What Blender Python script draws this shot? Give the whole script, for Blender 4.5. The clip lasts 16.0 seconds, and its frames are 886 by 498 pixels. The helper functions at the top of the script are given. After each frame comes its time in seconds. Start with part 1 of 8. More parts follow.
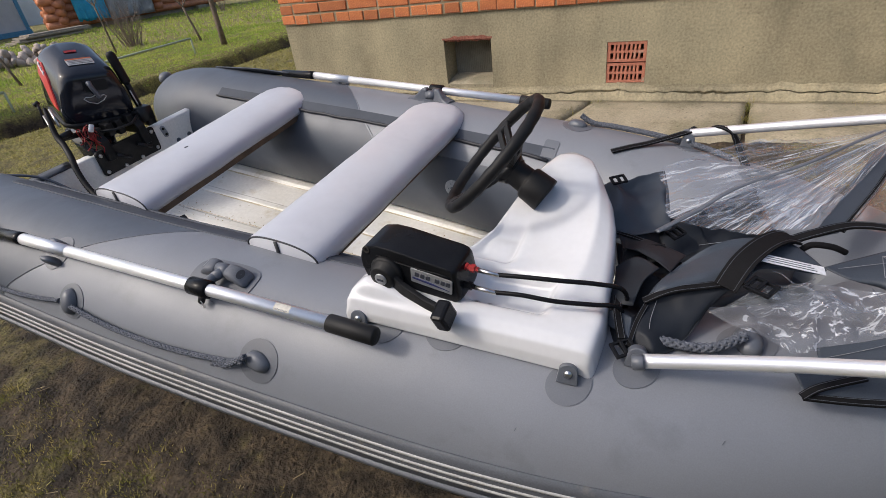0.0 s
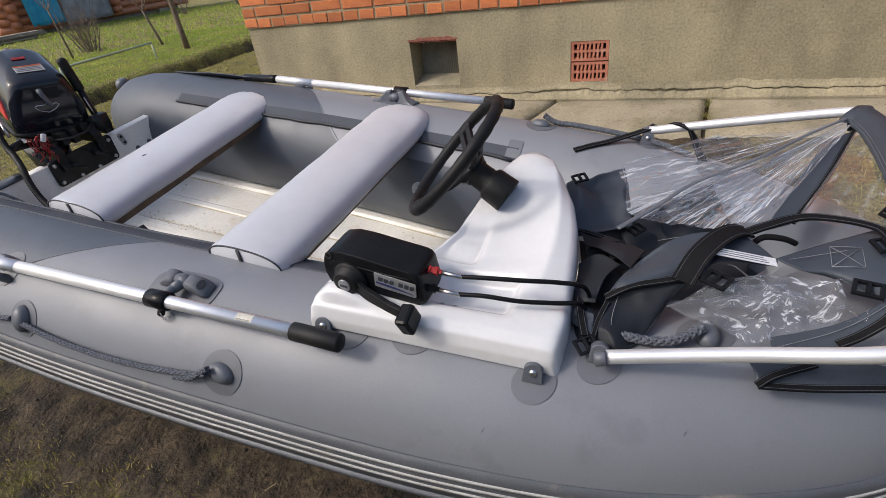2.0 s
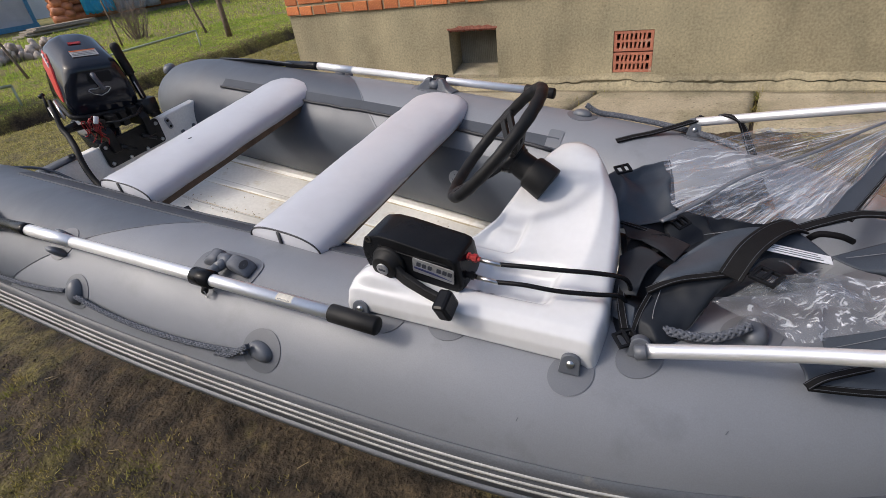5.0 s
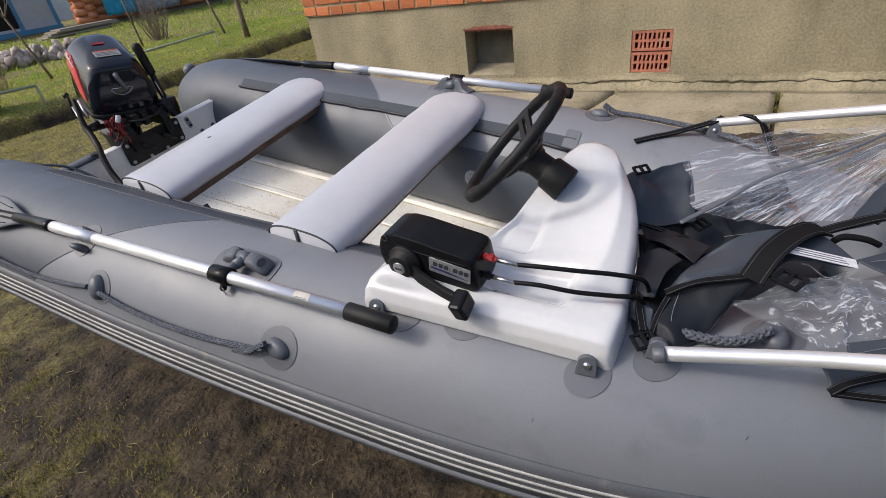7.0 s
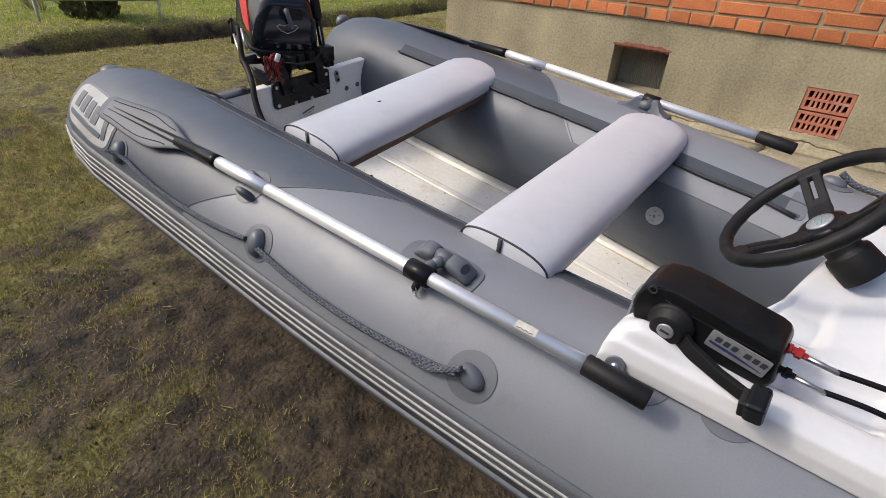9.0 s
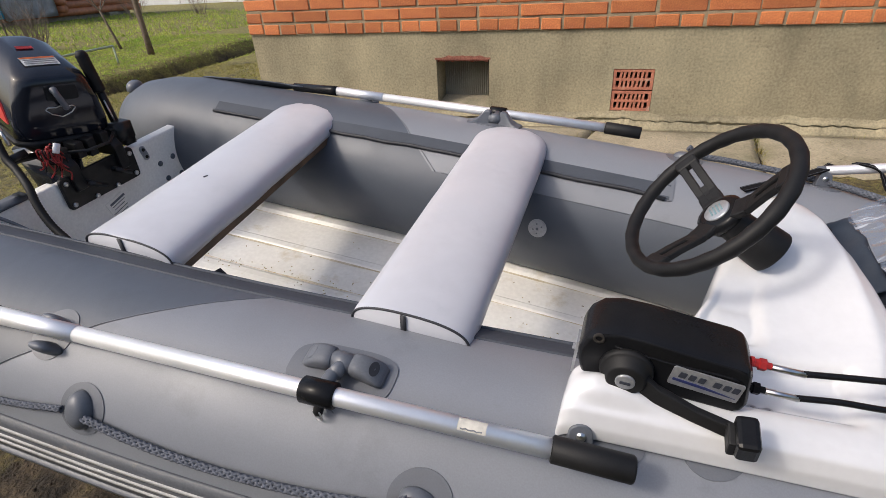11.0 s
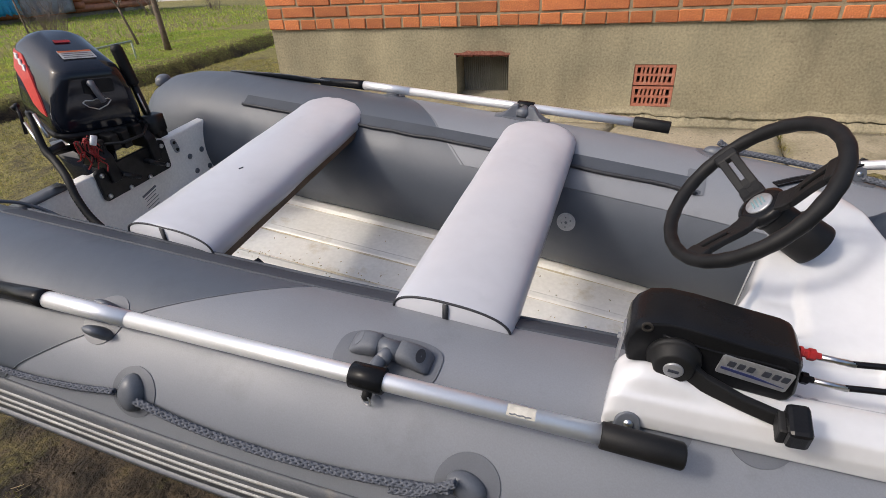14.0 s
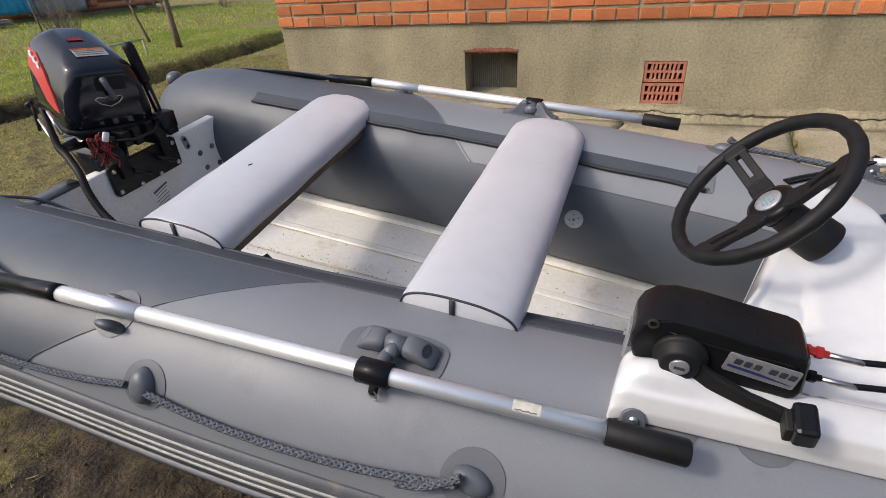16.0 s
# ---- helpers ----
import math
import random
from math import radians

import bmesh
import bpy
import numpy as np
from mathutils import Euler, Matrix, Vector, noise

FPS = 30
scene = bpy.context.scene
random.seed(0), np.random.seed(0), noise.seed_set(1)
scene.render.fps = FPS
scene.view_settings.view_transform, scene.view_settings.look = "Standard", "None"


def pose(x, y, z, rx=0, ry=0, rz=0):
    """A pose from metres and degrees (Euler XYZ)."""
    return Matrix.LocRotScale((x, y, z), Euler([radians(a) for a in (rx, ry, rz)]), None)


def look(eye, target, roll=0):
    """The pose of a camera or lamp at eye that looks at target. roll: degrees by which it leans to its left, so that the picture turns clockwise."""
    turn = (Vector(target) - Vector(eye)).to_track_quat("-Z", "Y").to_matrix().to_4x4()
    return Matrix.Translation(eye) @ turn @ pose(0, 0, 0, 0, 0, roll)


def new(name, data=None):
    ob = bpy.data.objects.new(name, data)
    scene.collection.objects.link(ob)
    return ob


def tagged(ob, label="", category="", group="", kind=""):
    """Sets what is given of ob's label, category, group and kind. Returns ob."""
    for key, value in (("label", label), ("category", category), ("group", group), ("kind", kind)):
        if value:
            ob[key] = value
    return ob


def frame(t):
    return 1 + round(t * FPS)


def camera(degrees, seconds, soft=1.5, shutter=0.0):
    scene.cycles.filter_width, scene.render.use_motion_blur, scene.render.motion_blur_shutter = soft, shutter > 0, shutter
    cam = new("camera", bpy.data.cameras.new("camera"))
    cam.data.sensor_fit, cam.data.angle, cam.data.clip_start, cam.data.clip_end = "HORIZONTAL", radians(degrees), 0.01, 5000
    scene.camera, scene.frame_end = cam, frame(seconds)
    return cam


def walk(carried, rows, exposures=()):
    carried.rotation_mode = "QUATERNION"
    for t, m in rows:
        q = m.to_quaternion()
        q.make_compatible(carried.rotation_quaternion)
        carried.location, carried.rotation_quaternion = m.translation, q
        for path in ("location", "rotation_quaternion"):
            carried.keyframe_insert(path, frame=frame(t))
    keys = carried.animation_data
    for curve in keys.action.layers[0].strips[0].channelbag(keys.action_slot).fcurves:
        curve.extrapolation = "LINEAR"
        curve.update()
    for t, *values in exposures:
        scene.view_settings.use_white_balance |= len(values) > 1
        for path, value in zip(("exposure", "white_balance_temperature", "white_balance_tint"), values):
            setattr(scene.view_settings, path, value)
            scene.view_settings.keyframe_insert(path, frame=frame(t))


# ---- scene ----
cam = camera(82.3, 16.0, 0.25)

PATH = [
    (0, (1.104, -3.498, 1.249), (0.286, -1.98, 0.237), -7.5),
    (0.5, (1.105, -3.494, 1.247), (0.299, -1.969, 0.235), -7.7),
    (1, (1.102, -3.485, 1.247), (0.309, -1.96, 0.225), -7.5),
    (1.5, (1.105, -3.484, 1.248), (0.32, -1.955, 0.225), -7.3),
    (2, (1.125, -3.485, 1.249), (0.394, -1.928, 0.228), -7.7),
    (2.5, (1.15, -3.49, 1.254), (0.506, -1.897, 0.23), -8.2),
    (3, (1.144, -3.494, 1.251), (0.565, -1.875, 0.229), -6.9),
    (3.5, (1.115, -3.501, 1.249), (0.41, -1.945, 0.209), -5.9),
    (4, (1.111, -3.492, 1.242), (0.311, -1.989, 0.194), -7.7),
    (6.5, (1.107, -3.497, 1.241), (0.238, -2.013, 0.222), -7.7),
    (7, (1.105, -3.497, 1.241), (0.221, -2.026, 0.213), -8.4),
    (7.5, (1.068, -3.508, 1.245), (0.159, -2.066, 0.199), -8.4),
    (8, (0.909, -3.529, 1.228), (-0.027, -2.133, 0.144), -4.5),
    (8.5, (0.754, -3.567, 1.226), (-0.1, -2.094, 0.175), 2.5),
    (9, (0.67, -3.544, 1.218), (-0.315, -2.15, 0.175), 3.8),
    (9.5, (0.612, -3.439, 1.204), (-0.631, -2.272, 0.159), -5.4),
    (10, (0.587, -3.375, 1.209), (-0.187, -1.828, 0.206), -7.2),
    (12.5, (0.484, -3.419, 1.216), (-0.003, -1.728, 0.266), -2.1),
    (13, (0.485, -3.424, 1.215), (-0.044, -1.748, 0.262), -2.5),
    (13.5, (0.486, -3.422, 1.215), (-0.076, -1.763, 0.249), -2.9),
    (14, (0.486, -3.42, 1.214), (-0.097, -1.774, 0.238), -3.3),
    (14.5, (0.487, -3.422, 1.213), (-0.106, -1.786, 0.227), -3.4),
    (15, (0.49, -3.425, 1.212), (-0.111, -1.797, 0.218), -3.5),
    (15.5, (0.491, -3.423, 1.213), (-0.117, -1.796, 0.222), -3.8),
    (16, (0.49, -3.423, 1.214), (-0.123, -1.793, 0.231), -3.6),
]
walk(cam, [(t, look(eye, target, roll)) for t, eye, target, roll in PATH],
     [(0, -0.03, 6150, 10), (8, 0.0, 6150, 10), (9.5, 0.1, 6250, 10), (12.5, 0.03, 6250, 10), (16, 0.04, 6250, 10)])

# ---- sky, sun, exposure ----
world = bpy.data.worlds.new("sky")
scene.world = world
world.use_nodes = True
wn = world.node_tree.nodes
sky = wn.new("ShaderNodeTexSky")
sky.sky_type = "NISHITA"
sky.sun_disc = False
SUN_EL, SUN_AZ = 44.0, 230.0          # degrees; azimuth clockwise from +y
sky.sun_elevation, sky.sun_rotation = radians(SUN_EL), radians(SUN_AZ)
sky.air_density, sky.dust_density, sky.ozone_density = 1.0, 5.0, 0.6
world.node_tree.links.new(sky.outputs[0], wn["Background"].inputs[0])
wn["Background"].inputs[1].default_value = 0.202
sun = new("sun", bpy.data.lights.new("sun", "SUN"))
sun.data.energy, sun.data.angle, sun.data.color = 1.42, radians(6), (1.0, 0.91, 0.79)
sd = Vector((math.sin(radians(SUN_AZ)) * math.cos(radians(SUN_EL)), math.cos(radians(SUN_AZ)) * math.cos(radians(SUN_EL)), math.sin(radians(SUN_EL))))
sun.matrix_world = look(sd * 50, (0, 0, 0))
scene.view_settings.exposure = 0.0


# ---- materials ----
def rgb(c):
    return (c[0], c[1], c[2], 1.0) if len(c) == 3 else c


def mat(name, c1, c2=None, rough=0.5, metal=0.0, scale=12.0, fine=150.0, bump=0.15, depth=0.002, coat=0.0, speck=0.12,
        stain=None, stain_scale=3.0, stain_at=0.6, spread=0.06, rough2=None, random_tint=0.0, island_tint=0.0, spec=0.5):
    """A surface with patches of two colours, fine grain, optional stains and relief."""
    m = bpy.data.materials.new(name)
    m.use_nodes = True
    nt, N = m.node_tree, m.node_tree.nodes
    lk = nt.links.new
    b = N["Principled BSDF"]
    b.inputs["Roughness"].default_value, b.inputs["Metallic"].default_value = rough, metal
    b.inputs["Coat Weight"].default_value = coat
    b.inputs["Coat Roughness"].default_value = 0.12
    b.inputs["Specular IOR Level"].default_value = spec
    co = N.new("ShaderNodeTexCoord").outputs["Object"]
    n1 = N.new("ShaderNodeTexNoise")
    n1.inputs["Scale"].default_value, n1.inputs["Detail"].default_value = scale, 5.0
    n2 = N.new("ShaderNodeTexNoise")
    n2.inputs["Scale"].default_value, n2.inputs["Detail"].default_value = fine, 3.0
    lk(co, n1.inputs["Vector"]), lk(co, n2.inputs["Vector"])
    ramp = N.new("ShaderNodeMapRange")
    ramp.inputs[1].default_value, ramp.inputs[2].default_value = 0.35, 0.65
    lk(n1.outputs[0], ramp.inputs[0])
    mix = N.new("ShaderNodeMix")
    mix.data_type = "RGBA"
    mix.inputs[6].default_value, mix.inputs[7].default_value = rgb(c1), rgb(c2 or [v * 0.85 for v in c1])
    lk(ramp.outputs[0], mix.inputs[0])
    col = mix.outputs[2]
    if stain:
        n3 = N.new("ShaderNodeTexNoise")
        n3.inputs["Scale"].default_value, n3.inputs["Detail"].default_value, n3.inputs["Roughness"].default_value = stain_scale, 8.0, 0.65
        lk(co, n3.inputs["Vector"])
        r3 = N.new("ShaderNodeMapRange")
        r3.inputs[1].default_value, r3.inputs[2].default_value = stain_at - spread, stain_at + spread
        lk(n3.outputs[0], r3.inputs[0])
        mx = N.new("ShaderNodeMix")
        mx.data_type = "RGBA"
        mx.inputs[7].default_value = rgb(stain)
        lk(col, mx.inputs[6]), lk(r3.outputs[0], mx.inputs[0])
        col = mx.outputs[2]
    g = N.new("ShaderNodeMapRange")
    g.inputs[1].default_value, g.inputs[2].default_value, g.inputs[3].default_value, g.inputs[4].default_value = 0.3, 0.7, 1 - speck, 1 + speck
    lk(n2.outputs[0], g.inputs[0])
    last = g.outputs[0]
    for amount, node, out in ((random_tint, "ShaderNodeObjectInfo", "Random"), (island_tint, "ShaderNodeNewGeometry", "Random Per Island")):
        if amount:
            oi = N.new(node)
            r = N.new("ShaderNodeMapRange")
            r.inputs[3].default_value, r.inputs[4].default_value = 1 - amount, 1 + amount
            lk(oi.outputs[out], r.inputs[0])
            mm = N.new("ShaderNodeMath")
            mm.operation = "MULTIPLY"
            lk(last, mm.inputs[0]), lk(r.outputs[0], mm.inputs[1])
            last = mm.outputs[0]
    vm = N.new("ShaderNodeVectorMath")
    vm.operation = "SCALE"
    lk(col, vm.inputs[0]), lk(last, vm.inputs["Scale"])
    lk(vm.outputs[0], b.inputs["Base Color"])
    if rough2 is not None:
        rr = N.new("ShaderNodeMapRange")
        rr.inputs[1].default_value, rr.inputs[2].default_value, rr.inputs[3].default_value, rr.inputs[4].default_value = 0.35, 0.65, rough, rough2
        lk(n1.outputs[0], rr.inputs[0]), lk(rr.outputs[0], b.inputs["Roughness"])
    if bump:
        bp = N.new("ShaderNodeBump")
        bp.inputs["Strength"].default_value, bp.inputs["Distance"].default_value = bump, depth
        lk(n2.outputs[0], bp.inputs["Height"]), lk(bp.outputs[0], b.inputs["Normal"])
    return m


def tube_mat(name, light, dark):
    """Coated boat fabric in two greys, parted along a seam kept in the mesh's own 'tone' value."""
    m = mat(name, light, [v * 0.94 for v in light], rough=0.44, rough2=0.52, scale=5, fine=420, bump=0.05, depth=0.0006, speck=0.05, stain=[v * 0.84 for v in light], stain_scale=7, stain_at=0.64, spec=0.5)
    N, lk = m.node_tree.nodes, m.node_tree.links.new
    at = N.new("ShaderNodeAttribute")
    at.attribute_name = "tone"
    r = N.new("ShaderNodeMapRange")
    r.inputs[1].default_value, r.inputs[2].default_value = -0.0015, 0.0015
    lk(at.outputs["Fac"], r.inputs[0])
    mx = N.new("ShaderNodeMix")
    mx.data_type = "RGBA"
    b = N["Principled BSDF"]
    src = b.inputs["Base Color"].links[0].from_socket
    sc = N.new("ShaderNodeVectorMath")
    sc.operation = "MULTIPLY"
    sc.inputs[1].default_value = [d / l for d, l in zip(dark, light)]
    lk(src, sc.inputs[0]), lk(sc.outputs[0], mx.inputs[6]), lk(src, mx.inputs[7]), lk(r.outputs[0], mx.inputs[0])
    lk(mx.outputs[2], b.inputs["Base Color"])
    slow = N.new("ShaderNodeTexNoise")           # slow unevenness of the inflated fabric
    slow.inputs["Scale"].default_value, slow.inputs["Detail"].default_value = 7.0, 3.0
    lk(N.new("ShaderNodeTexCoord").outputs["Object"], slow.inputs["Vector"])
    bp = N.new("ShaderNodeBump")
    bp.inputs["Strength"].default_value, bp.inputs["Distance"].default_value = 0.35, 0.010
    lk(slow.outputs[0], bp.inputs["Height"]), lk(bp.outputs[0], b.inputs["Normal"].links[0].from_node.inputs["Normal"])
    return m


LIGHT, DARK = (0.182, 0.193, 0.217), (0.070, 0.081, 0.101)
M = {
    "silt": mat("brown_silt", (0.50, 0.43, 0.30), (0.62, 0.56, 0.44), rough=0.95, scale=40, fine=300, bump=0.4),
    "brown_film": mat("burlap", (0.14, 0.085, 0.055), (0.1, 0.06, 0.04), rough=0.95, scale=12, fine=90, bump=0.4),
    "fabric": tube_mat("boat_fabric", LIGHT, DARK),
    "fabric_light": mat("fabric_light_grey", LIGHT, rough=0.45, scale=6, fine=400, bump=0.05, depth=0.0006, speck=0.05),
    "fabric_dark": mat("fabric_dark_grey", DARK, rough=0.5, scale=6, fine=400, bump=0.06, depth=0.0006, speck=0.06),
    "patch": mat("patch_grey", (0.122, 0.131, 0.150), rough=0.48, scale=9, fine=400, bump=0.05, depth=0.0006, speck=0.05),
    "lobe": mat("lobe_rubber", (0.105, 0.114, 0.133), rough=0.55, spec=0.3, scale=14, fine=300, bump=0.06, speck=0.06),
    "rail": mat("rail_strip", (0.060, 0.068, 0.084), (0.05, 0.057, 0.07), rough=0.62, spec=0.2, scale=9, fine=300, bump=0.06, speck=0.06),
    "fitting": mat("fitting_grey", (0.098, 0.108, 0.128), rough=0.42, scale=14, fine=300, bump=0.06, speck=0.06),
    "strake": mat("strake_rubber", (0.085, 0.092, 0.105), (0.07, 0.076, 0.088), rough=0.55, scale=8, fine=250, bump=0.1, stain=(0.2, 0.18, 0.15), stain_scale=5, stain_at=0.66),
    "stripe": mat("stripe_white", (0.40, 0.40, 0.39), (0.31, 0.31, 0.30), rough=0.7, scale=9, fine=200, bump=0.08, stain=(0.24, 0.21, 0.17), stain_scale=11, stain_at=0.66),
    "gelcoat": mat("white_gelcoat", (0.62, 0.625, 0.64), (0.59, 0.595, 0.61), rough=0.22, scale=4, fine=60, bump=0.02, coat=0.5, speck=0.02),
    "hull": mat("dirty_white_hull", (0.80, 0.79, 0.755), (0.72, 0.705, 0.66), rough=0.42, scale=5, fine=70, bump=0.12, speck=0.05, stain=(0.56, 0.50, 0.38), stain_scale=9, stain_at=0.66, spread=0.09),
    "transom": mat("transom_panel", (0.84, 0.82, 0.78), (0.76, 0.735, 0.69), rough=0.45, scale=5, fine=120, bump=0.08, speck=0.06, stain=(0.3, 0.26, 0.2), stain_scale=8, stain_at=0.7),
    "seat": mat("seat_vinyl", (0.470, 0.482, 0.522), (0.440, 0.452, 0.492), rough=0.3, rough2=0.4, scale=6, fine=26, bump=0.12, depth=0.004, speck=0.02, stain=(0.40, 0.415, 0.455), stain_scale=5, stain_at=0.66),
    "piping": mat("dark_piping", (0.02, 0.022, 0.028), rough=0.6, bump=0.1),
    "plywood": mat("plywood_edge", (0.115, 0.072, 0.042), (0.07, 0.044, 0.027), rough=0.6, scale=25, fine=200, bump=0.3),
    "aluminium": mat("brushed_aluminium", (0.80, 0.81, 0.83), (0.74, 0.75, 0.77), rough=0.42, metal=0.6, scale=20, fine=300, bump=0.015, speck=0.015),
    "black": mat("black_plastic", (0.007, 0.0075, 0.009), (0.010, 0.0105, 0.012), rough=0.26, scale=20, fine=400, bump=0.08, depth=0.0006, spec=0.13),
    "black_matt": mat("black_matt_plastic", (0.0085, 0.0088, 0.0095), (0.012, 0.0122, 0.013), spec=0.22, rough=0.55, scale=30, fine=500, bump=0.15, depth=0.0006),
    "cowl": mat("cowl_gloss", (0.008, 0.01, 0.016), (0.01, 0.012, 0.018), rough=0.1, scale=5, fine=60, bump=0.01, coat=0.08, spec=0.35, speck=0.03),
    "iron": mat("painted_iron", (0.007, 0.0075, 0.008), (0.014, 0.014, 0.015), rough=0.42, spec=0.3, scale=40, fine=300, bump=0.2),
    "steel": mat("bright_steel", (0.6, 0.6, 0.6), rough=0.28, metal=1.0, scale=30, bump=0.05),
    "red": mat("red_paint", (0.52, 0.025, 0.02), rough=0.35, bump=0.03),
    "red_wire": mat("red_wire", (0.3, 0.015, 0.015), rough=0.45, bump=0.05),
    "rope": mat("grey_rope", (0.105, 0.115, 0.14), (0.06, 0.067, 0.083), rough=0.85, scale=120, fine=700, bump=0.5, depth=0.001),
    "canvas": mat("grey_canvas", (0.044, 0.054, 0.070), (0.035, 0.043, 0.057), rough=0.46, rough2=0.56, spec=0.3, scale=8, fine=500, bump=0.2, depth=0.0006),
    # darker copy of the grey canvas; on the hanging flap its colour holds shade
    "canvas_darker": mat("grey_canvas_darker", (0.012, 0.0145, 0.019), (0.017, 0.020, 0.026), rough=0.5, rough2=0.6, spec=0.25, scale=8, fine=500, bump=0.2, depth=0.0006),
    "webbing": mat("black_webbing", (0.009, 0.009, 0.010), rough=0.85, spec=0.12, scale=60, fine=600, bump=0.4),
    "thread": mat("pale_thread", (0.2, 0.21, 0.23), rough=0.8, bump=0.2),
    "label": mat("white_label", (0.72, 0.73, 0.75), rough=0.5, scale=10, bump=0.03),
    "valve": mat("valve_plastic", (0.40, 0.41, 0.43), (0.34, 0.35, 0.37), rough=0.5, scale=30, bump=0.05),
    "silver": mat("silver_label", (0.36, 0.37, 0.39), rough=0.35, metal=0.5, bump=0.02),
    "navy": mat("navy_print", (0.02, 0.03, 0.12), rough=0.5, bump=0.02),
    "ink": mat("dark_print", (0.03, 0.035, 0.05), rough=0.6, bump=0.02),
    "orange": mat("orange_print", (0.75, 0.22, 0.06), rough=0.5, bump=0.02),
    "yellowed": mat("yellowed_sticker", (0.52, 0.50, 0.44), rough=0.6, scale=60, bump=0.05),
    "teal": mat("teal_print", (0.16, 0.28, 0.31), rough=0.4, bump=0.02),
    "brick": mat("red_brick", (0.50, 0.172, 0.058), (0.42, 0.130, 0.046), rough=0.85, scale=14, fine=140, bump=0.7, depth=0.004, speck=0.2, random_tint=0.24, stain=(0.46, 0.25, 0.15), stain_scale=9, stain_at=0.66),
    "brick_more": mat("red_brick_upper", (0.50, 0.172, 0.058), (0.42, 0.130, 0.046), rough=0.85, scale=14, fine=140, bump=0.5, depth=0.003, island_tint=0.16),
    "torn": mat("torn_brick", (0.17, 0.055, 0.04), (0.3, 0.12, 0.08), rough=0.95, scale=40, fine=160, bump=0.6, depth=0.004),
    "vent": mat("hollow_brick", (0.44, 0.17, 0.105), (0.36, 0.13, 0.08), rough=0.9, scale=18, fine=160, bump=0.5, depth=0.002, stain=(0.42, 0.3, 0.22), stain_scale=14, stain_at=0.62),
    "mortar": mat("mortar", (0.33, 0.262, 0.165), (0.23, 0.178, 0.11), rough=0.95, scale=20, fine=180, bump=0.6, depth=0.004),
    "plaster": mat("cement_plaster", (0.345, 0.297, 0.190), (0.275, 0.243, 0.158), rough=0.95, scale=4.0, fine=75, bump=0.42, depth=0.003, speck=0.2, stain=(0.22, 0.19, 0.122), stain_scale=2.2, stain_at=0.6, spread=0.12),
    "concrete": mat("old_concrete", (0.36, 0.315, 0.225), (0.28, 0.245, 0.17), rough=0.95, scale=3, fine=90, bump=0.6, depth=0.006, speck=0.16, stain=(0.17, 0.155, 0.095), stain_scale=4, stain_at=0.6, spread=0.1),
    "slate": mat("ribbed_sheet", (0.29, 0.28, 0.23), (0.22, 0.21, 0.175), rough=0.9, scale=10, fine=120, bump=0.4),
    "dark": mat("dark_hollow", (0.02, 0.017, 0.014), rough=1.0, bump=0.2),
    "bark": mat("bark", (0.2, 0.155, 0.115), (0.13, 0.1, 0.075), rough=0.95, scale=20, fine=160, bump=0.8, depth=0.006),
    "twig": mat("twig", (0.24, 0.19, 0.15), (0.15, 0.115, 0.09), rough=0.95, scale=20, bump=0.3),
    "log": mat("varnished_log", (0.52, 0.2, 0.09), (0.38, 0.14, 0.065), rough=0.55, scale=6, fine=60, bump=0.3, random_tint=0.12),
    "blue_tarp": mat("blue_tarp", (0.10, 0.66, 0.94), (0.07, 0.55, 0.86), rough=0.4, scale=5, fine=40, bump=0.3),
    "grey_tarp": mat("grey_film", (0.62, 0.62, 0.63), (0.42, 0.42, 0.44), rough=0.35, scale=4, fine=30, bump=0.4),
    "siding": mat("pale_siding", (0.6, 0.64, 0.7), (0.54, 0.58, 0.64), rough=0.6, scale=4, bump=0.1),
    "blue_trim": mat("blue_trim", (0.1, 0.32, 0.55), rough=0.5, bump=0.05),
    "stone": mat("field_stone", (0.46, 0.39, 0.34), (0.34, 0.29, 0.25), rough=0.9, scale=6, fine=60, bump=0.5, random_tint=0.25),
    "pale_pipe": mat("pale_green_pipe", (0.36, 0.42, 0.3), (0.3, 0.34, 0.25), rough=0.5, scale=12, bump=0.1),
    "old_wood": mat("weathered_wood", (0.3, 0.26, 0.21), (0.22, 0.19, 0.155), rough=0.9, scale=12, fine=90, bump=0.4),
    "thuja": mat("thuja_leaf", (0.075, 0.095, 0.035), (0.12, 0.105, 0.045), rough=0.8, scale=5, fine=50, bump=0.2, island_tint=0.3),
    "grass": mat("grass_blade", (0.175, 0.185, 0.038), (0.35, 0.285, 0.10), rough=0.75, scale=9.0, fine=30, bump=0.0, island_tint=0.5),
    "lawn": mat("lawn_blade", (0.25, 0.37, 0.045), (0.44, 0.47, 0.095), rough=0.75, scale=1.6, fine=30, bump=0.0, island_tint=0.4),
    "straw": mat("dry_stalk", (0.36, 0.29, 0.16), (0.2, 0.155, 0.085), rough=0.9, scale=9.0, fine=30, bump=0.0, island_tint=0.3),
    "fence_white": mat("far_white_wall", (0.62, 0.63, 0.64), (0.5, 0.51, 0.52), rough=0.8, scale=1.0, bump=0.1),
}


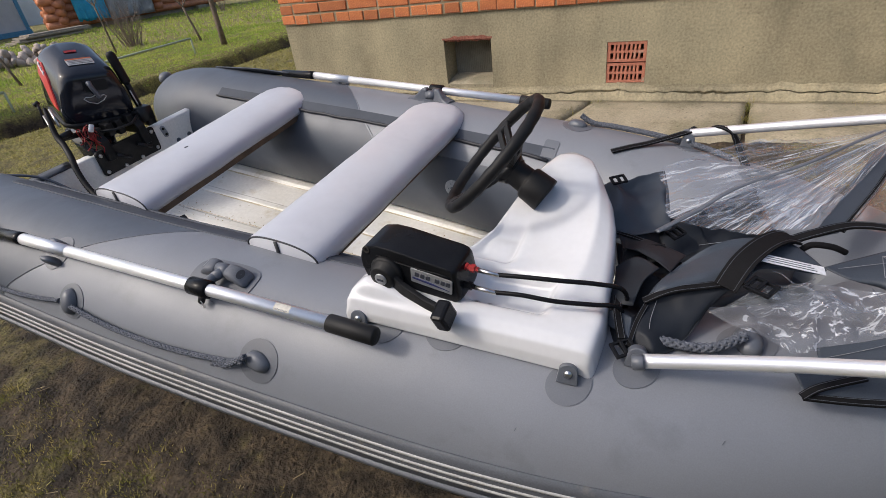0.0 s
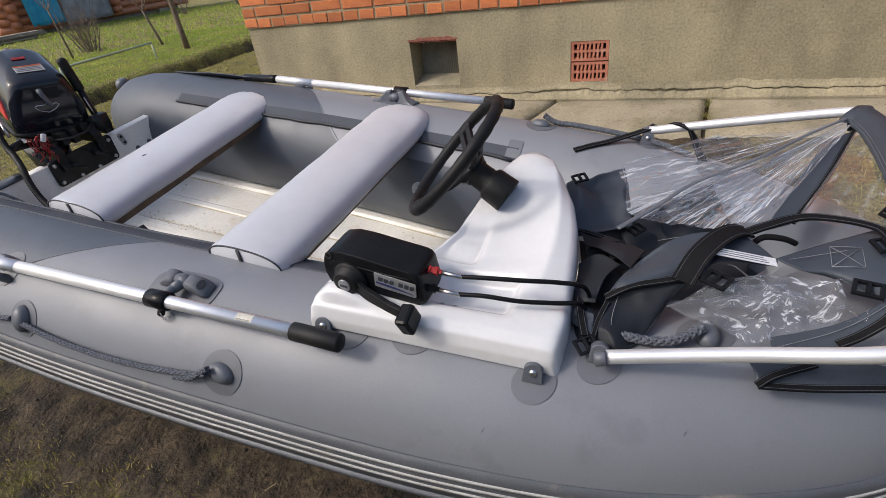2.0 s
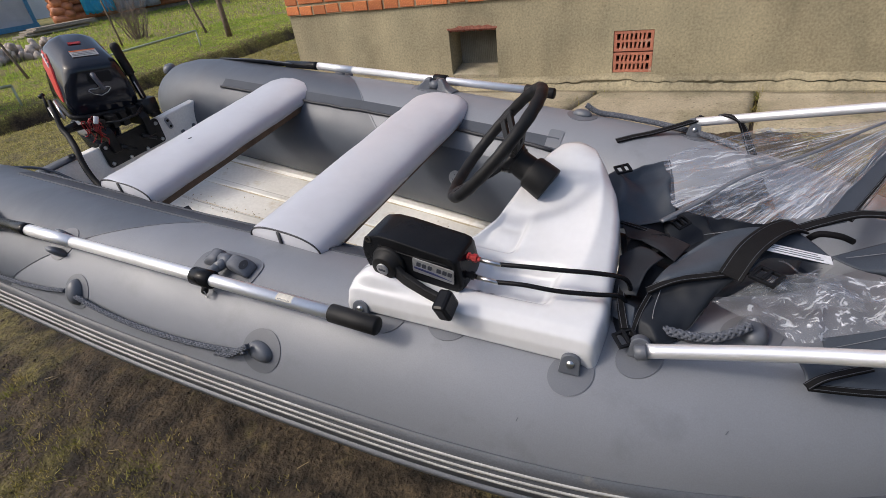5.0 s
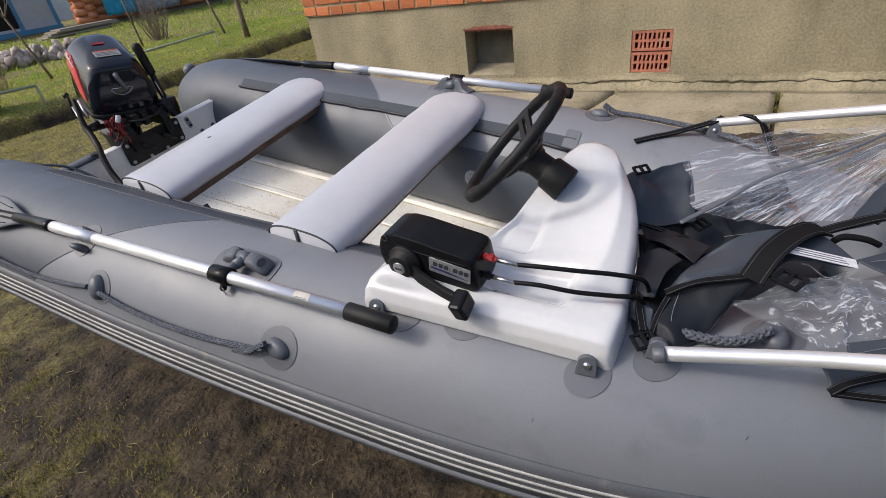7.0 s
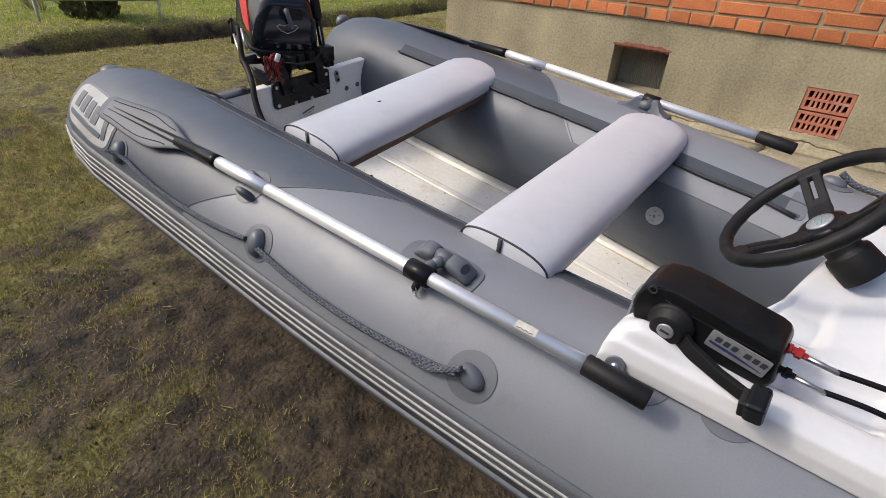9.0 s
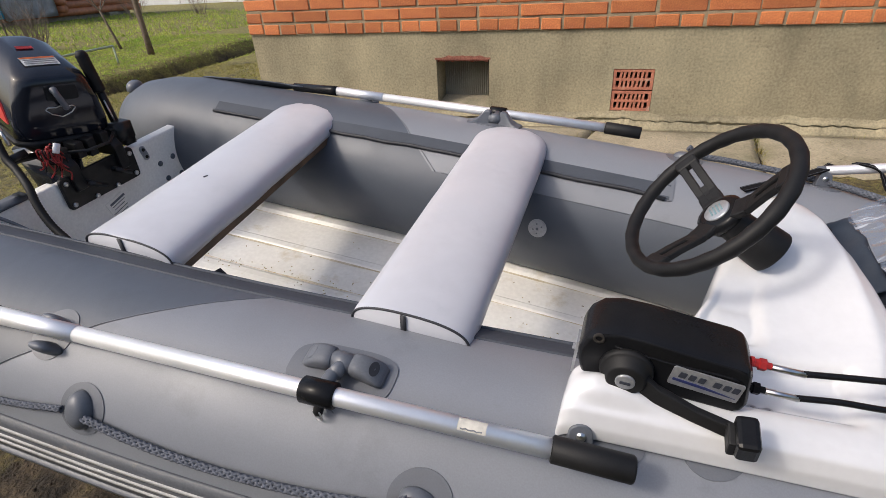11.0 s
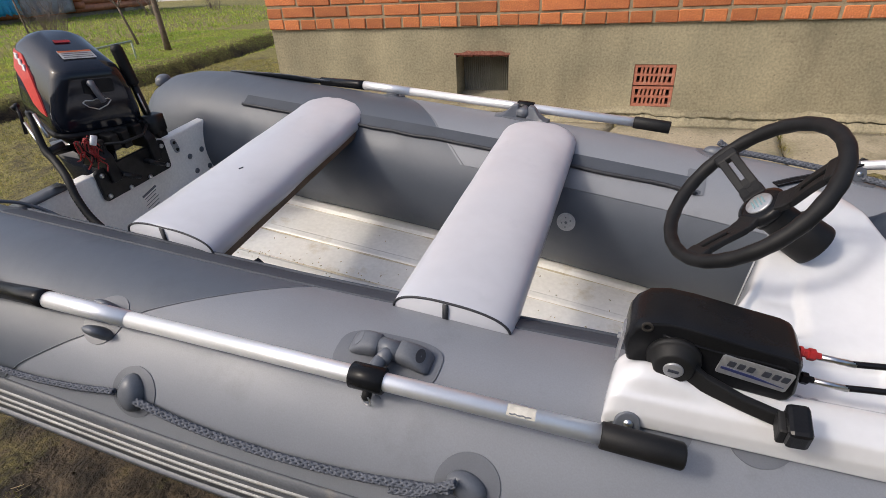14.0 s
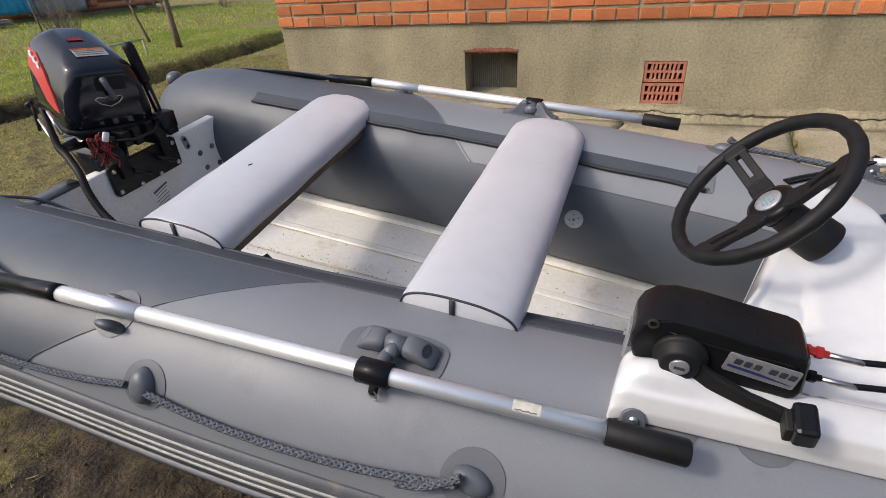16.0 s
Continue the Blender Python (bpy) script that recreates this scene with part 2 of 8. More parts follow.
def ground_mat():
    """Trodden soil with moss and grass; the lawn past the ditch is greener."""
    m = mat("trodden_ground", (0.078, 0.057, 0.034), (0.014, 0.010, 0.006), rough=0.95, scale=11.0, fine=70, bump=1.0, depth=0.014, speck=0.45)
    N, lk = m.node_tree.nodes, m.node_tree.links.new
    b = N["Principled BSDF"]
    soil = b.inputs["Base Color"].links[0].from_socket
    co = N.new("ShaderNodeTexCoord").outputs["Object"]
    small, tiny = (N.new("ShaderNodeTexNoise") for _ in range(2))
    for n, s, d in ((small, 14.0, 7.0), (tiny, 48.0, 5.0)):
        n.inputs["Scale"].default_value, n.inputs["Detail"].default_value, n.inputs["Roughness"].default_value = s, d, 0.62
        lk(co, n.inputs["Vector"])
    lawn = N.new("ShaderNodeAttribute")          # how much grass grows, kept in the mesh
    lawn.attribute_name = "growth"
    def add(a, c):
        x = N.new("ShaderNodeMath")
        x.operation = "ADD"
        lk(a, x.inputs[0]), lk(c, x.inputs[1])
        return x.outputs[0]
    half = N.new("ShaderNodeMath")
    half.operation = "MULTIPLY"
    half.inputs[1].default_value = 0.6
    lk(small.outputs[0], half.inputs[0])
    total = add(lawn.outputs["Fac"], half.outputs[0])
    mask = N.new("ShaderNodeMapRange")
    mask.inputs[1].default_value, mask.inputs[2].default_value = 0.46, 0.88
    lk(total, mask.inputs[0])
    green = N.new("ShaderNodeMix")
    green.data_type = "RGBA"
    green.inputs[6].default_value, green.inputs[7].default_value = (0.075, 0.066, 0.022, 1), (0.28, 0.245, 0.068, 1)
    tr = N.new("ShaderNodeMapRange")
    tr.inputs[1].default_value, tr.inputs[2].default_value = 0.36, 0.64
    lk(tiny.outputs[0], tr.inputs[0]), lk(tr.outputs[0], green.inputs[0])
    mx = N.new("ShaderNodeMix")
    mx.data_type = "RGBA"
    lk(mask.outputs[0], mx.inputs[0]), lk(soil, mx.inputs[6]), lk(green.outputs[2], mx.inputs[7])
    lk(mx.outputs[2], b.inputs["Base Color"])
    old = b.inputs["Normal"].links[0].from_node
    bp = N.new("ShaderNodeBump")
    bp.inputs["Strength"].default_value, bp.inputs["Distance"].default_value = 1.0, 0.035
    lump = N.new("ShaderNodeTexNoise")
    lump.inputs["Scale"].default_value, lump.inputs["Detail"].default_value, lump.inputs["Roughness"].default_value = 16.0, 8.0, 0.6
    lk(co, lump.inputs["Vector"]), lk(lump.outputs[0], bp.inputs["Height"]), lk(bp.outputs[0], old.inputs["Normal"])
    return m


def leafy(m, amount):
    """Lets part of the light through thin blades."""
    N, lk = m.node_tree.nodes, m.node_tree.links.new
    b = N["Principled BSDF"]
    tl, mx = N.new("ShaderNodeBsdfTranslucent"), N.new("ShaderNodeMixShader")
    lk(b.inputs["Base Color"].links[0].from_socket, tl.inputs[0])
    mx.inputs[0].default_value = amount
    lk(b.outputs[0], mx.inputs[1]), lk(tl.outputs[0], mx.inputs[2]), lk(mx.outputs[0], N["Material Output"].inputs[0])


leafy(M["grass"], 0.45)
leafy(M["lawn"], 0.45)


def pitted(m, scale, size, amount):
    """Adds small dark pits and a darker cast in tall runs to a plaster."""
    N, lk = m.node_tree.nodes, m.node_tree.links.new
    b = N["Principled BSDF"]
    src = b.inputs["Base Color"].links[0].from_socket
    co = N.new("ShaderNodeTexCoord").outputs["Object"]
    vo = N.new("ShaderNodeTexVoronoi")
    vo.inputs["Scale"].default_value, vo.inputs["Randomness"].default_value = scale, 1.0
    lk(co, vo.inputs["Vector"])
    r = N.new("ShaderNodeMapRange")
    r.inputs[1].default_value, r.inputs[2].default_value, r.inputs[3].default_value, r.inputs[4].default_value = size * 0.5, size, 1 - amount, 1.0
    lk(vo.outputs["Distance"], r.inputs[0])
    mp = N.new("ShaderNodeMapping")
    mp.inputs["Scale"].default_value = (2.6, 1.0, 0.7)
    lk(co, mp.inputs["Vector"])
    ns = N.new("ShaderNodeTexNoise")
    ns.inputs["Scale"].default_value, ns.inputs["Detail"].default_value = 1.0, 6.0
    lk(mp.outputs[0], ns.inputs["Vector"])
    r2 = N.new("ShaderNodeMapRange")
    r2.inputs[1].default_value, r2.inputs[2].default_value, r2.inputs[3].default_value, r2.inputs[4].default_value = 0.36, 0.62, 0.80, 1.06
    lk(ns.outputs[0], r2.inputs[0])
    mm = N.new("ShaderNodeMath")
    mm.operation = "MULTIPLY"
    lk(r.outputs[0], mm.inputs[0]), lk(r2.outputs[0], mm.inputs[1])
    sc = N.new("ShaderNodeVectorMath")
    sc.operation = "SCALE"
    lk(src, sc.inputs[0]), lk(mm.outputs[0], sc.inputs["Scale"]), lk(sc.outputs[0], b.inputs["Base Color"])


pitted(M["plaster"], 19.0, 0.10, 0.35)
pitted(M["concrete"], 26.0, 0.18, 0.4)
M["ground"] = ground_mat()


def clear_film(name, glint, haze, along=(60.0, 3.0, 0.0)):
    """Soft clear film: see-through, glossy, with fine creases that run along the sheet's own length; white sky glints
    and haze are painted on.
    """
    m = bpy.data.materials.new(name)
    m.use_nodes = True
    N, lk = m.node_tree.nodes, m.node_tree.links.new
    N.remove(N["Principled BSDF"])
    tr, gl, mx = N.new("ShaderNodeBsdfTransparent"), N.new("ShaderNodeBsdfGlossy"), N.new("ShaderNodeMixShader")
    df, m2 = N.new("ShaderNodeBsdfDiffuse"), N.new("ShaderNodeMixShader")
    tr.inputs[0].default_value = (0.90, 0.91, 0.93, 1)
    gl.inputs["Roughness"].default_value = 0.07
    gl.inputs[0].default_value = (1.0, 0.97, 0.92, 1)
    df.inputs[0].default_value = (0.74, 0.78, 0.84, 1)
    sheet_at = N.new("ShaderNodeAttribute")      # place on the sheet: across, along
    sheet_at.attribute_name = "weave"
    mp = N.new("ShaderNodeMapping")
    mp.inputs["Scale"].default_value = along
    lk(sheet_at.outputs["Vector"], mp.inputs["Vector"])
    ns, n2 = N.new("ShaderNodeTexNoise"), N.new("ShaderNodeTexNoise")
    ns.inputs["Scale"].default_value, ns.inputs["Detail"].default_value, ns.inputs["Distortion"].default_value = 1.0, 2.5, 2.2
    n2.inputs["Scale"].default_value, n2.inputs["Detail"].default_value = 0.22, 2.0
    lk(mp.outputs[0], ns.inputs["Vector"]), lk(mp.outputs[0], n2.inputs["Vector"])
    bp = N.new("ShaderNodeBump")
    bp.inputs["Strength"].default_value, bp.inputs["Distance"].default_value = 0.3, 0.005
    lk(ns.outputs[0], bp.inputs["Height"]), lk(bp.outputs[0], gl.inputs["Normal"])
    fr = N.new("ShaderNodeFresnel")
    fr.inputs[0].default_value = 1.5
    lk(bp.outputs[0], fr.inputs["Normal"])
    two = N.new("ShaderNodeMath")                # both faces of the film reflect
    two.operation, two.use_clamp = "MULTIPLY", True
    two.inputs[1].default_value = 0.18
    lk(fr.outputs[0], two.inputs[0])
    lk(two.outputs[0], mx.inputs[0]), lk(tr.outputs[0], mx.inputs[1]), lk(gl.outputs[0], mx.inputs[2])
    # diffuse white along the creases, painted in place of bright sky reflections
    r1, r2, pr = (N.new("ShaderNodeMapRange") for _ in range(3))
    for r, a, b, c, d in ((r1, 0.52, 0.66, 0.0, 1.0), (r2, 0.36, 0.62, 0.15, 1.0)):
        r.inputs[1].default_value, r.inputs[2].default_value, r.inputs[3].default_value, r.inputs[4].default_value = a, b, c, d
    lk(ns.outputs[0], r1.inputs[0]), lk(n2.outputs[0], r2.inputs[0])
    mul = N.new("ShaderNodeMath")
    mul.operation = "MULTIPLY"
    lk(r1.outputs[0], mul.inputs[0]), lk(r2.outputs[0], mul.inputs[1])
    pr.inputs[3].default_value, pr.inputs[4].default_value = haze, glint
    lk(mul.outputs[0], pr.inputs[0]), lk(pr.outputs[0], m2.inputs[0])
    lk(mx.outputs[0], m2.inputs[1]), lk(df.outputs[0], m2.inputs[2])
    lk(m2.outputs[0], N["Material Output"].inputs[0])
    return m


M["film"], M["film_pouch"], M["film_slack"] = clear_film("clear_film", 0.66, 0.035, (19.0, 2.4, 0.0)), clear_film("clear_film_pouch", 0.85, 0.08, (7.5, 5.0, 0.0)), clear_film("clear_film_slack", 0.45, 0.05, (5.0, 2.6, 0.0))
M["welt"] = mat("grey_welt", (0.11, 0.12, 0.14), rough=0.35, bump=0.05)
M["litter"] = mat("soil_crumb", (0.22, 0.17, 0.10), (0.34, 0.27, 0.15), rough=0.95, scale=30, bump=0.2, island_tint=0.5)
M["foam"] = mat("pale_foam", (0.52, 0.47, 0.36), (0.4, 0.35, 0.26), rough=0.95, scale=60, fine=300, bump=0.5)


# ---- building helpers ----
BOAT = Matrix.Translation((0.634, -2.322, 0.62)) @ pose(0, 0, 0, 5.2, 5.2, -3.2)     # the boat lies heeled and bow down on the slope
BASE = {}


def thing(name, label, category, at=(0, 0, 0), group="", kind="", frame_m=None):
    """An empty at a thing's base; its parts are built in the frame given (the boat's, or the world's)."""
    ob = new(name)
    ob.empty_display_size = 0.05
    m = frame_m if frame_m is not None else Matrix.Identity(4)
    ob.matrix_world = m @ Matrix.Translation(at)
    BASE[ob.name] = Vector(at)
    return tagged(ob, label, category, group, kind)


def part(name, bm, material, parent, label="", smooth=True, bevel=0.0, kind=""):
    """Links a bmesh as one mesh object under a thing or a part of it."""
    base = BASE[parent.name]
    bmesh.ops.translate(bm, verts=bm.verts, vec=-base)
    me = bpy.data.meshes.new(name)
    bm.to_mesh(me)
    bm.free()
    for m in (material if isinstance(material, (list, tuple)) else [material]):
        me.materials.append(m)
    ob = new(name, me)
    ob.parent = parent
    BASE[ob.name] = base
    if smooth:
        me.shade_smooth()
    if bevel:
        b = ob.modifiers.new("bevel", "BEVEL")
        b.width, b.segments, b.limit_method, b.angle_limit = bevel, 2, "ANGLE", radians(35)
        w = ob.modifiers.new("normals", "WEIGHTED_NORMAL")
        w.keep_sharp = True
    if label:
        ob["label"] = label
    if kind:
        ob["kind"] = kind
    return ob


def structure(name, bm, material, label="", smooth=False, bevel=0.0, kind="structure", category=""):
    me = bpy.data.meshes.new(name)
    bm.to_mesh(me)
    bm.free()
    for m in (material if isinstance(material, (list, tuple)) else [material]):
        me.materials.append(m)
    ob = new(name, me)
    if smooth:
        me.shade_smooth()
    if bevel:
        b = ob.modifiers.new("bevel", "BEVEL")
        b.width, b.segments, b.limit_method = bevel, 2, "ANGLE"
    BASE[ob.name] = Vector((0, 0, 0))
    return tagged(ob, label, category, "", kind)


def B():
    return bmesh.new()


def box(bm, lo, hi, m=None):
    vs = [bm.verts.new(Vector((x, y, z)) if m is None else m @ Vector((x, y, z))) for x in (lo[0], hi[0]) for y in (lo[1], hi[1]) for z in (lo[2], hi[2])]
    for f in ((0, 1, 3, 2), (4, 6, 7, 5), (0, 4, 5, 1), (2, 3, 7, 6), (0, 2, 6, 4), (1, 5, 7, 3)):
        bm.faces.new([vs[i] for i in f])
    return bm


def basis(d):
    """Two directions square to d."""
    d = Vector(d).normalized()
    a = Vector((0, 0, 1)) if abs(d.z) < 0.9 else Vector((1, 0, 0))
    u = d.cross(a).normalized()
    return u, d.cross(u).normalized()


def rings(bm, loops, close=True, cap=True):
    """Skins a list of vertex loops."""
    made = [[bm.verts.new(p) for p in lp] for lp in loops]
    n = len(made[0])
    for a, b in zip(made, made[1:]):
        for i in range(n if close else n - 1):
            j = (i + 1) % n
            bm.faces.new((a[i], a[j], b[j], b[i]))
    if cap and close:
        bm.faces.new(list(reversed(made[0])))
        bm.faces.new(made[-1])
    return made


def pipe(bm, pts, r, n=12, cap=True, flat=1.0):
    """A round bar through points; r is one radius or one for each point."""
    pts = [Vector(p) for p in pts]
    rs = r if isinstance(r, (list, tuple)) else [r] * len(pts)
    loops, u = [], None
    for i, p in enumerate(pts):
        d = (pts[min(i + 1, len(pts) - 1)] - pts[max(i - 1, 0)]).normalized()
        if u is None:
            u = basis(d)[0]
        u = (u - d * u.dot(d)).normalized()
        v = d.cross(u)
        loops.append([p + rs[i] * (math.cos(a) * u + flat * math.sin(a) * v) for a in (2 * math.pi * k / n for k in range(n))])
    rings(bm, loops, True, cap)
    return bm


def lathe(bm, o, axis, profile, n=24):
    """Turned shape: profile of (along, radius)."""
    o, axis = Vector(o), Vector(axis).normalized()
    u, v = basis(axis)
    rings(bm, [[o + axis * h + max(r, 1e-4) * (math.cos(a) * u + math.sin(a) * v) for a in (2 * math.pi * k / n for k in range(n))] for h, r in profile])
    return bm


def curve(pts, k=8):
    """A smooth line through points."""
    pts = [Vector(p) for p in pts]
    out = []
    for i in range(len(pts) - 1):
        p0, p1, p2, p3 = pts[max(i - 1, 0)], pts[i], pts[i + 1], pts[min(i + 2, len(pts) - 1)]
        for s in range(k):
            t = s / k
            out.append(0.5 * (2 * p1 + (p2 - p0) * t + (2 * p0 - 5 * p1 + 4 * p2 - p3) * t * t + (3 * p1 - p0 - 3 * p2 + p3) * t ** 3))
    return out + [pts[-1]]


def slab(bm, outline, lo, hi, m=None):
    """An outline (x, y) drawn up from lo to hi along z, moved by m."""
    m = m or Matrix.Identity(4)
    rings(bm, [[m @ Vector((x, y, z)) for x, y in outline] for z in (lo, hi)])
    return bm


def round_rect(w, h, r, k=5):
    out = []
    for cx, cy, a0 in ((w / 2 - r, h / 2 - r, 0), (-w / 2 + r, h / 2 - r, 90), (-w / 2 + r, -h / 2 + r, 180), (w / 2 - r, -h / 2 + r, 270)):
        for s in range(k + 1):
            a = radians(a0 + 90 * s / k)
            out.append((cx + r * math.cos(a), cy + r * math.sin(a)))
    return out


def facing(o, normal, up=(0, 0, 1)):
    """A frame at o whose z is the normal and whose y leans to up."""
    z = Vector(normal).normalized()
    x = Vector(up).cross(z).normalized()
    y = z.cross(x)
    return Matrix((( x.x, y.x, z.x, o[0]), (x.y, y.y, z.y, o[1]), (x.z, y.z, z.z, o[2]), (0, 0, 0, 1)))


# ---- ground ----
def smooth_step(a, b, v):
    t = min(max((v - a) / (b - a), 0.0), 1.0)
    return t * t * (3 - 2 * t)


def ditch_x(y):
    return -5.42 - 0.10 * max(y - 2.6, 0.0) - 0.18 * smooth_step(2.6, 4.4, y) + 0.05 * math.sin(y * 1.9)


def ground_z(x, y):
    z = 0.09 * (min(max(y, -4.5), -0.55) + 3.0)
    if x < -2.6:
        z += (0.10 - z) * smooth_step(-2.6, -4.5, x)
    far = abs(x) + abs(y) < 60
    if far:
        z += 0.020 * noise.noise((x * 1.1, y * 1.1, 0.3)) + 0.012 * noise.noise((x * 4.0, y * 4.0, 1.7)) + 0.013 * noise.noise((x * 11.0, y * 11.0, 4.1)) + 0.010 * noise.noise((x * 24.0, y * 24.0, 6.1))
        d = x - ditch_x(y)
        edge = smooth_step(-2.4, -1.4, y) * (1 - smooth_step(16, 18, y))
        z += edge * (0.12 * smooth_step(-0.10, -0.24, d + 0.06 * noise.noise((x * 3, y * 3, 2.2))) - 0.2 * math.exp(-(d / 0.18) ** 2))
        z += 0.05 * smooth_step(-8, -14, x)
    return z


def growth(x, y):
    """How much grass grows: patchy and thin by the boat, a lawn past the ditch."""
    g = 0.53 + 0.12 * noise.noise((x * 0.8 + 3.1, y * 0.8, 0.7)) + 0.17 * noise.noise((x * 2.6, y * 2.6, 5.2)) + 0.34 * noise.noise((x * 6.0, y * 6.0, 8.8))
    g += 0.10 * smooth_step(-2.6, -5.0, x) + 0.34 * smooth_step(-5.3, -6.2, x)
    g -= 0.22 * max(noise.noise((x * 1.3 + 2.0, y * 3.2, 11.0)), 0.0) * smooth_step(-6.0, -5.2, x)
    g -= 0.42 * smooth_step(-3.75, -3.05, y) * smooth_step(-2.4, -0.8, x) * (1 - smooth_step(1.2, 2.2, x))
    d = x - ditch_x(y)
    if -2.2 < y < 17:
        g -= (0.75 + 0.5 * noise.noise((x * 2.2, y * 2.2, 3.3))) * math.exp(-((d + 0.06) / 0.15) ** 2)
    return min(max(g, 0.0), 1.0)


def spaced(lo, hi, fine_lo, fine_hi, step, grow=1.13):
    v = list(np.arange(fine_lo, fine_hi, step))
    s, a = step, v[0]
    left = []
    while a > lo:
        s *= grow
        a -= s
        left.append(a)
    s, a = step, v[-1]
    right = []
    while a < hi:
        s *= grow
        a += s
        right.append(a)
    return left[::-1] + v + right


gx, gy = spaced(-900, 900, -7.2, 2.6, 0.032, 1.07), spaced(-900, 900, -5.0, 0.6, 0.032, 1.07)
verts = [(x, y, ground_z(x, y)) for y in gy for x in gx]
nx = len(gx)
faces = [(j * nx + i, j * nx + i + 1, (j + 1) * nx + i + 1, (j + 1) * nx + i) for j in range(len(gy) - 1) for i in range(nx - 1)]
me = bpy.data.meshes.new("ground")
me.from_pydata(verts, [], faces)
me.materials.append(M["ground"])
me.shade_smooth()
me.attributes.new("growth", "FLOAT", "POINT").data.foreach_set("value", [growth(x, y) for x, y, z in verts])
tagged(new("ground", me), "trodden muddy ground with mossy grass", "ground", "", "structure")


# ---- house ----
WALL_L, WALL_R, BRICK_Z = -1.95, 7.0, 0.86
OPEN = [(-0.557, -0.200, 0.378, 0.692), (0.575, 0.812, 0.38, 0.632), (2.385, 2.635, 0.46, 0.58)]


def plinth():
    bm = B()
    xs = sorted({WALL_L, WALL_R, *(o[0] for o in OPEN), *(o[1] for o in OPEN)})
    zs = sorted({-0.4, BRICK_Z, *(o[2] for o in OPEN), *(o[3] for o in OPEN)})
    D = 0.26
    hollow = lambda x, z: any(o[0] < x < o[1] and o[2] < z < o[3] for o in OPEN)
    V = {}
    def v(x, y, z):
        k = (round(x, 4), round(y, 4), round(z, 4))
        if k not in V:
            V[k] = bm.verts.new((x, y, z))
        return V[k]
    for x0, x1 in zip(xs, xs[1:]):
        for z0, z1 in zip(zs, zs[1:]):
            if not hollow((x0 + x1) / 2, (z0 + z1) / 2):
                bm.faces.new((v(x0, 0, z0), v(x1, 0, z0), v(x1, 0, z1), v(x0, 0, z1)))
    for x0, x1, z0, z1 in OPEN:
        c = [(x0, z0), (x1, z0), (x1, z1), (x0, z1)]
        for (a, b), (e, f) in zip(c, c[1:] + c[:1]):
            bm.faces.new((bm.verts.new((a, 0, b)), bm.verts.new((a, D, b)), bm.verts.new((e, D, f)), bm.verts.new((e, 0, f))))
    # left flank, back and top of the plinth
    bm.faces.new([bm.verts.new(p) for p in ((WALL_L, 0, -0.4), (WALL_L, 0, BRICK_Z), (WALL_L, D, BRICK_Z), (WALL_L, D, -0.4))])
    bm.faces.new([bm.verts.new(p) for p in ((WALL_L, 0, BRICK_Z), (WALL_R, 0, BRICK_Z), (WALL_R, D, BRICK_Z), (WALL_L, D, BRICK_Z))])
    bmesh.ops.remove_doubles(bm, verts=bm.verts, dist=0.0005)
    return bm


structure("wall_core", box(B(), (WALL_L, 0.262, -0.4), (WALL_R, 0.45, BRICK_Z)), M["plaster"], "solid masonry behind the plinth render")
wall_plinth = structure("wall_plinth", plinth(), M["plaster"], "rough cement-rendered house plinth in sandy grey")
bm = B()
box(bm, (WALL_L + 0.01, -0.0125, BRICK_Z + 0.002), (WALL_R, 0.4, 3.6))
box(bm, (WALL_L + 0.01, 0.4, -0.4), (WALL_L + 0.4, 9.0, 3.6))
wall_south = structure("wall_south", bm, M["mortar"], "orange-red brick house wall with pale mortar")


# bricks: a row of headers on the plinth, stretchers above
def brick_mesh(name, w, h, d, chamfer, mt, seed):
    bm = B()
    rv = random.Random(seed)
    out = [(-w / 2 + chamfer, -h / 2), (w / 2 - chamfer, -h / 2), (w / 2, -h / 2 + chamfer), (w / 2, h / 2 - chamfer), (w / 2 - chamfer, h / 2), (-w / 2 + chamfer, h / 2), (-w / 2, h / 2 - chamfer), (-w / 2, -h / 2 + chamfer)]
    out = [(x + rv.uniform(-0.0022, 0.0022), z + rv.uniform(-0.002, 0.002)) for x, z in out]
    ins = [(x * (1 - 2 * chamfer / w), z * (1 - 2 * chamfer / h)) for x, z in out]
    rings(bm, [[(x, d, z) for x, z in out], [(x, 0.003, z) for x, z in out], [(x, 0, z) for x, z in ins]])
    bmesh.ops.recalc_face_normals(bm, faces=bm.faces)
    me = bpy.data.meshes.new(name)
    bm.to_mesh(me)
    bm.free()
    me.materials.append(mt)
    return me


HEADERS = [brick_mesh("header_brick", 0.117 + 0.004 * (k % 3 - 1), 0.064, 0.1, 0.004, M["brick"], k) for k in range(6)]
STRETCHERS = [brick_mesh("stretcher_brick", 0.246 + 0.004 * (k % 3 - 1), 0.064, 0.1, 0.004, M["brick"], 20 + k) for k in range(6)]
rb = random.Random(11)
upper = B()


def course(k):
    """Places of one brick course: x, z, whether it is a header."""
    z = BRICK_Z + 0.004 + 0.033 + 0.0765 * k
    x = WALL_L
    row = []
    if k % 5 == 0:
        while x < WALL_R - 0.1:
            row.append((x + 0.0595, z, True))
            x += 0.13
    else:
        if k % 2:
            row.append((x + 0.0595, z, True))
            x += 0.13
        while x < WALL_R - 0.2:
            row.append((x + 0.1245, z, False))
            x += 0.26
    return row


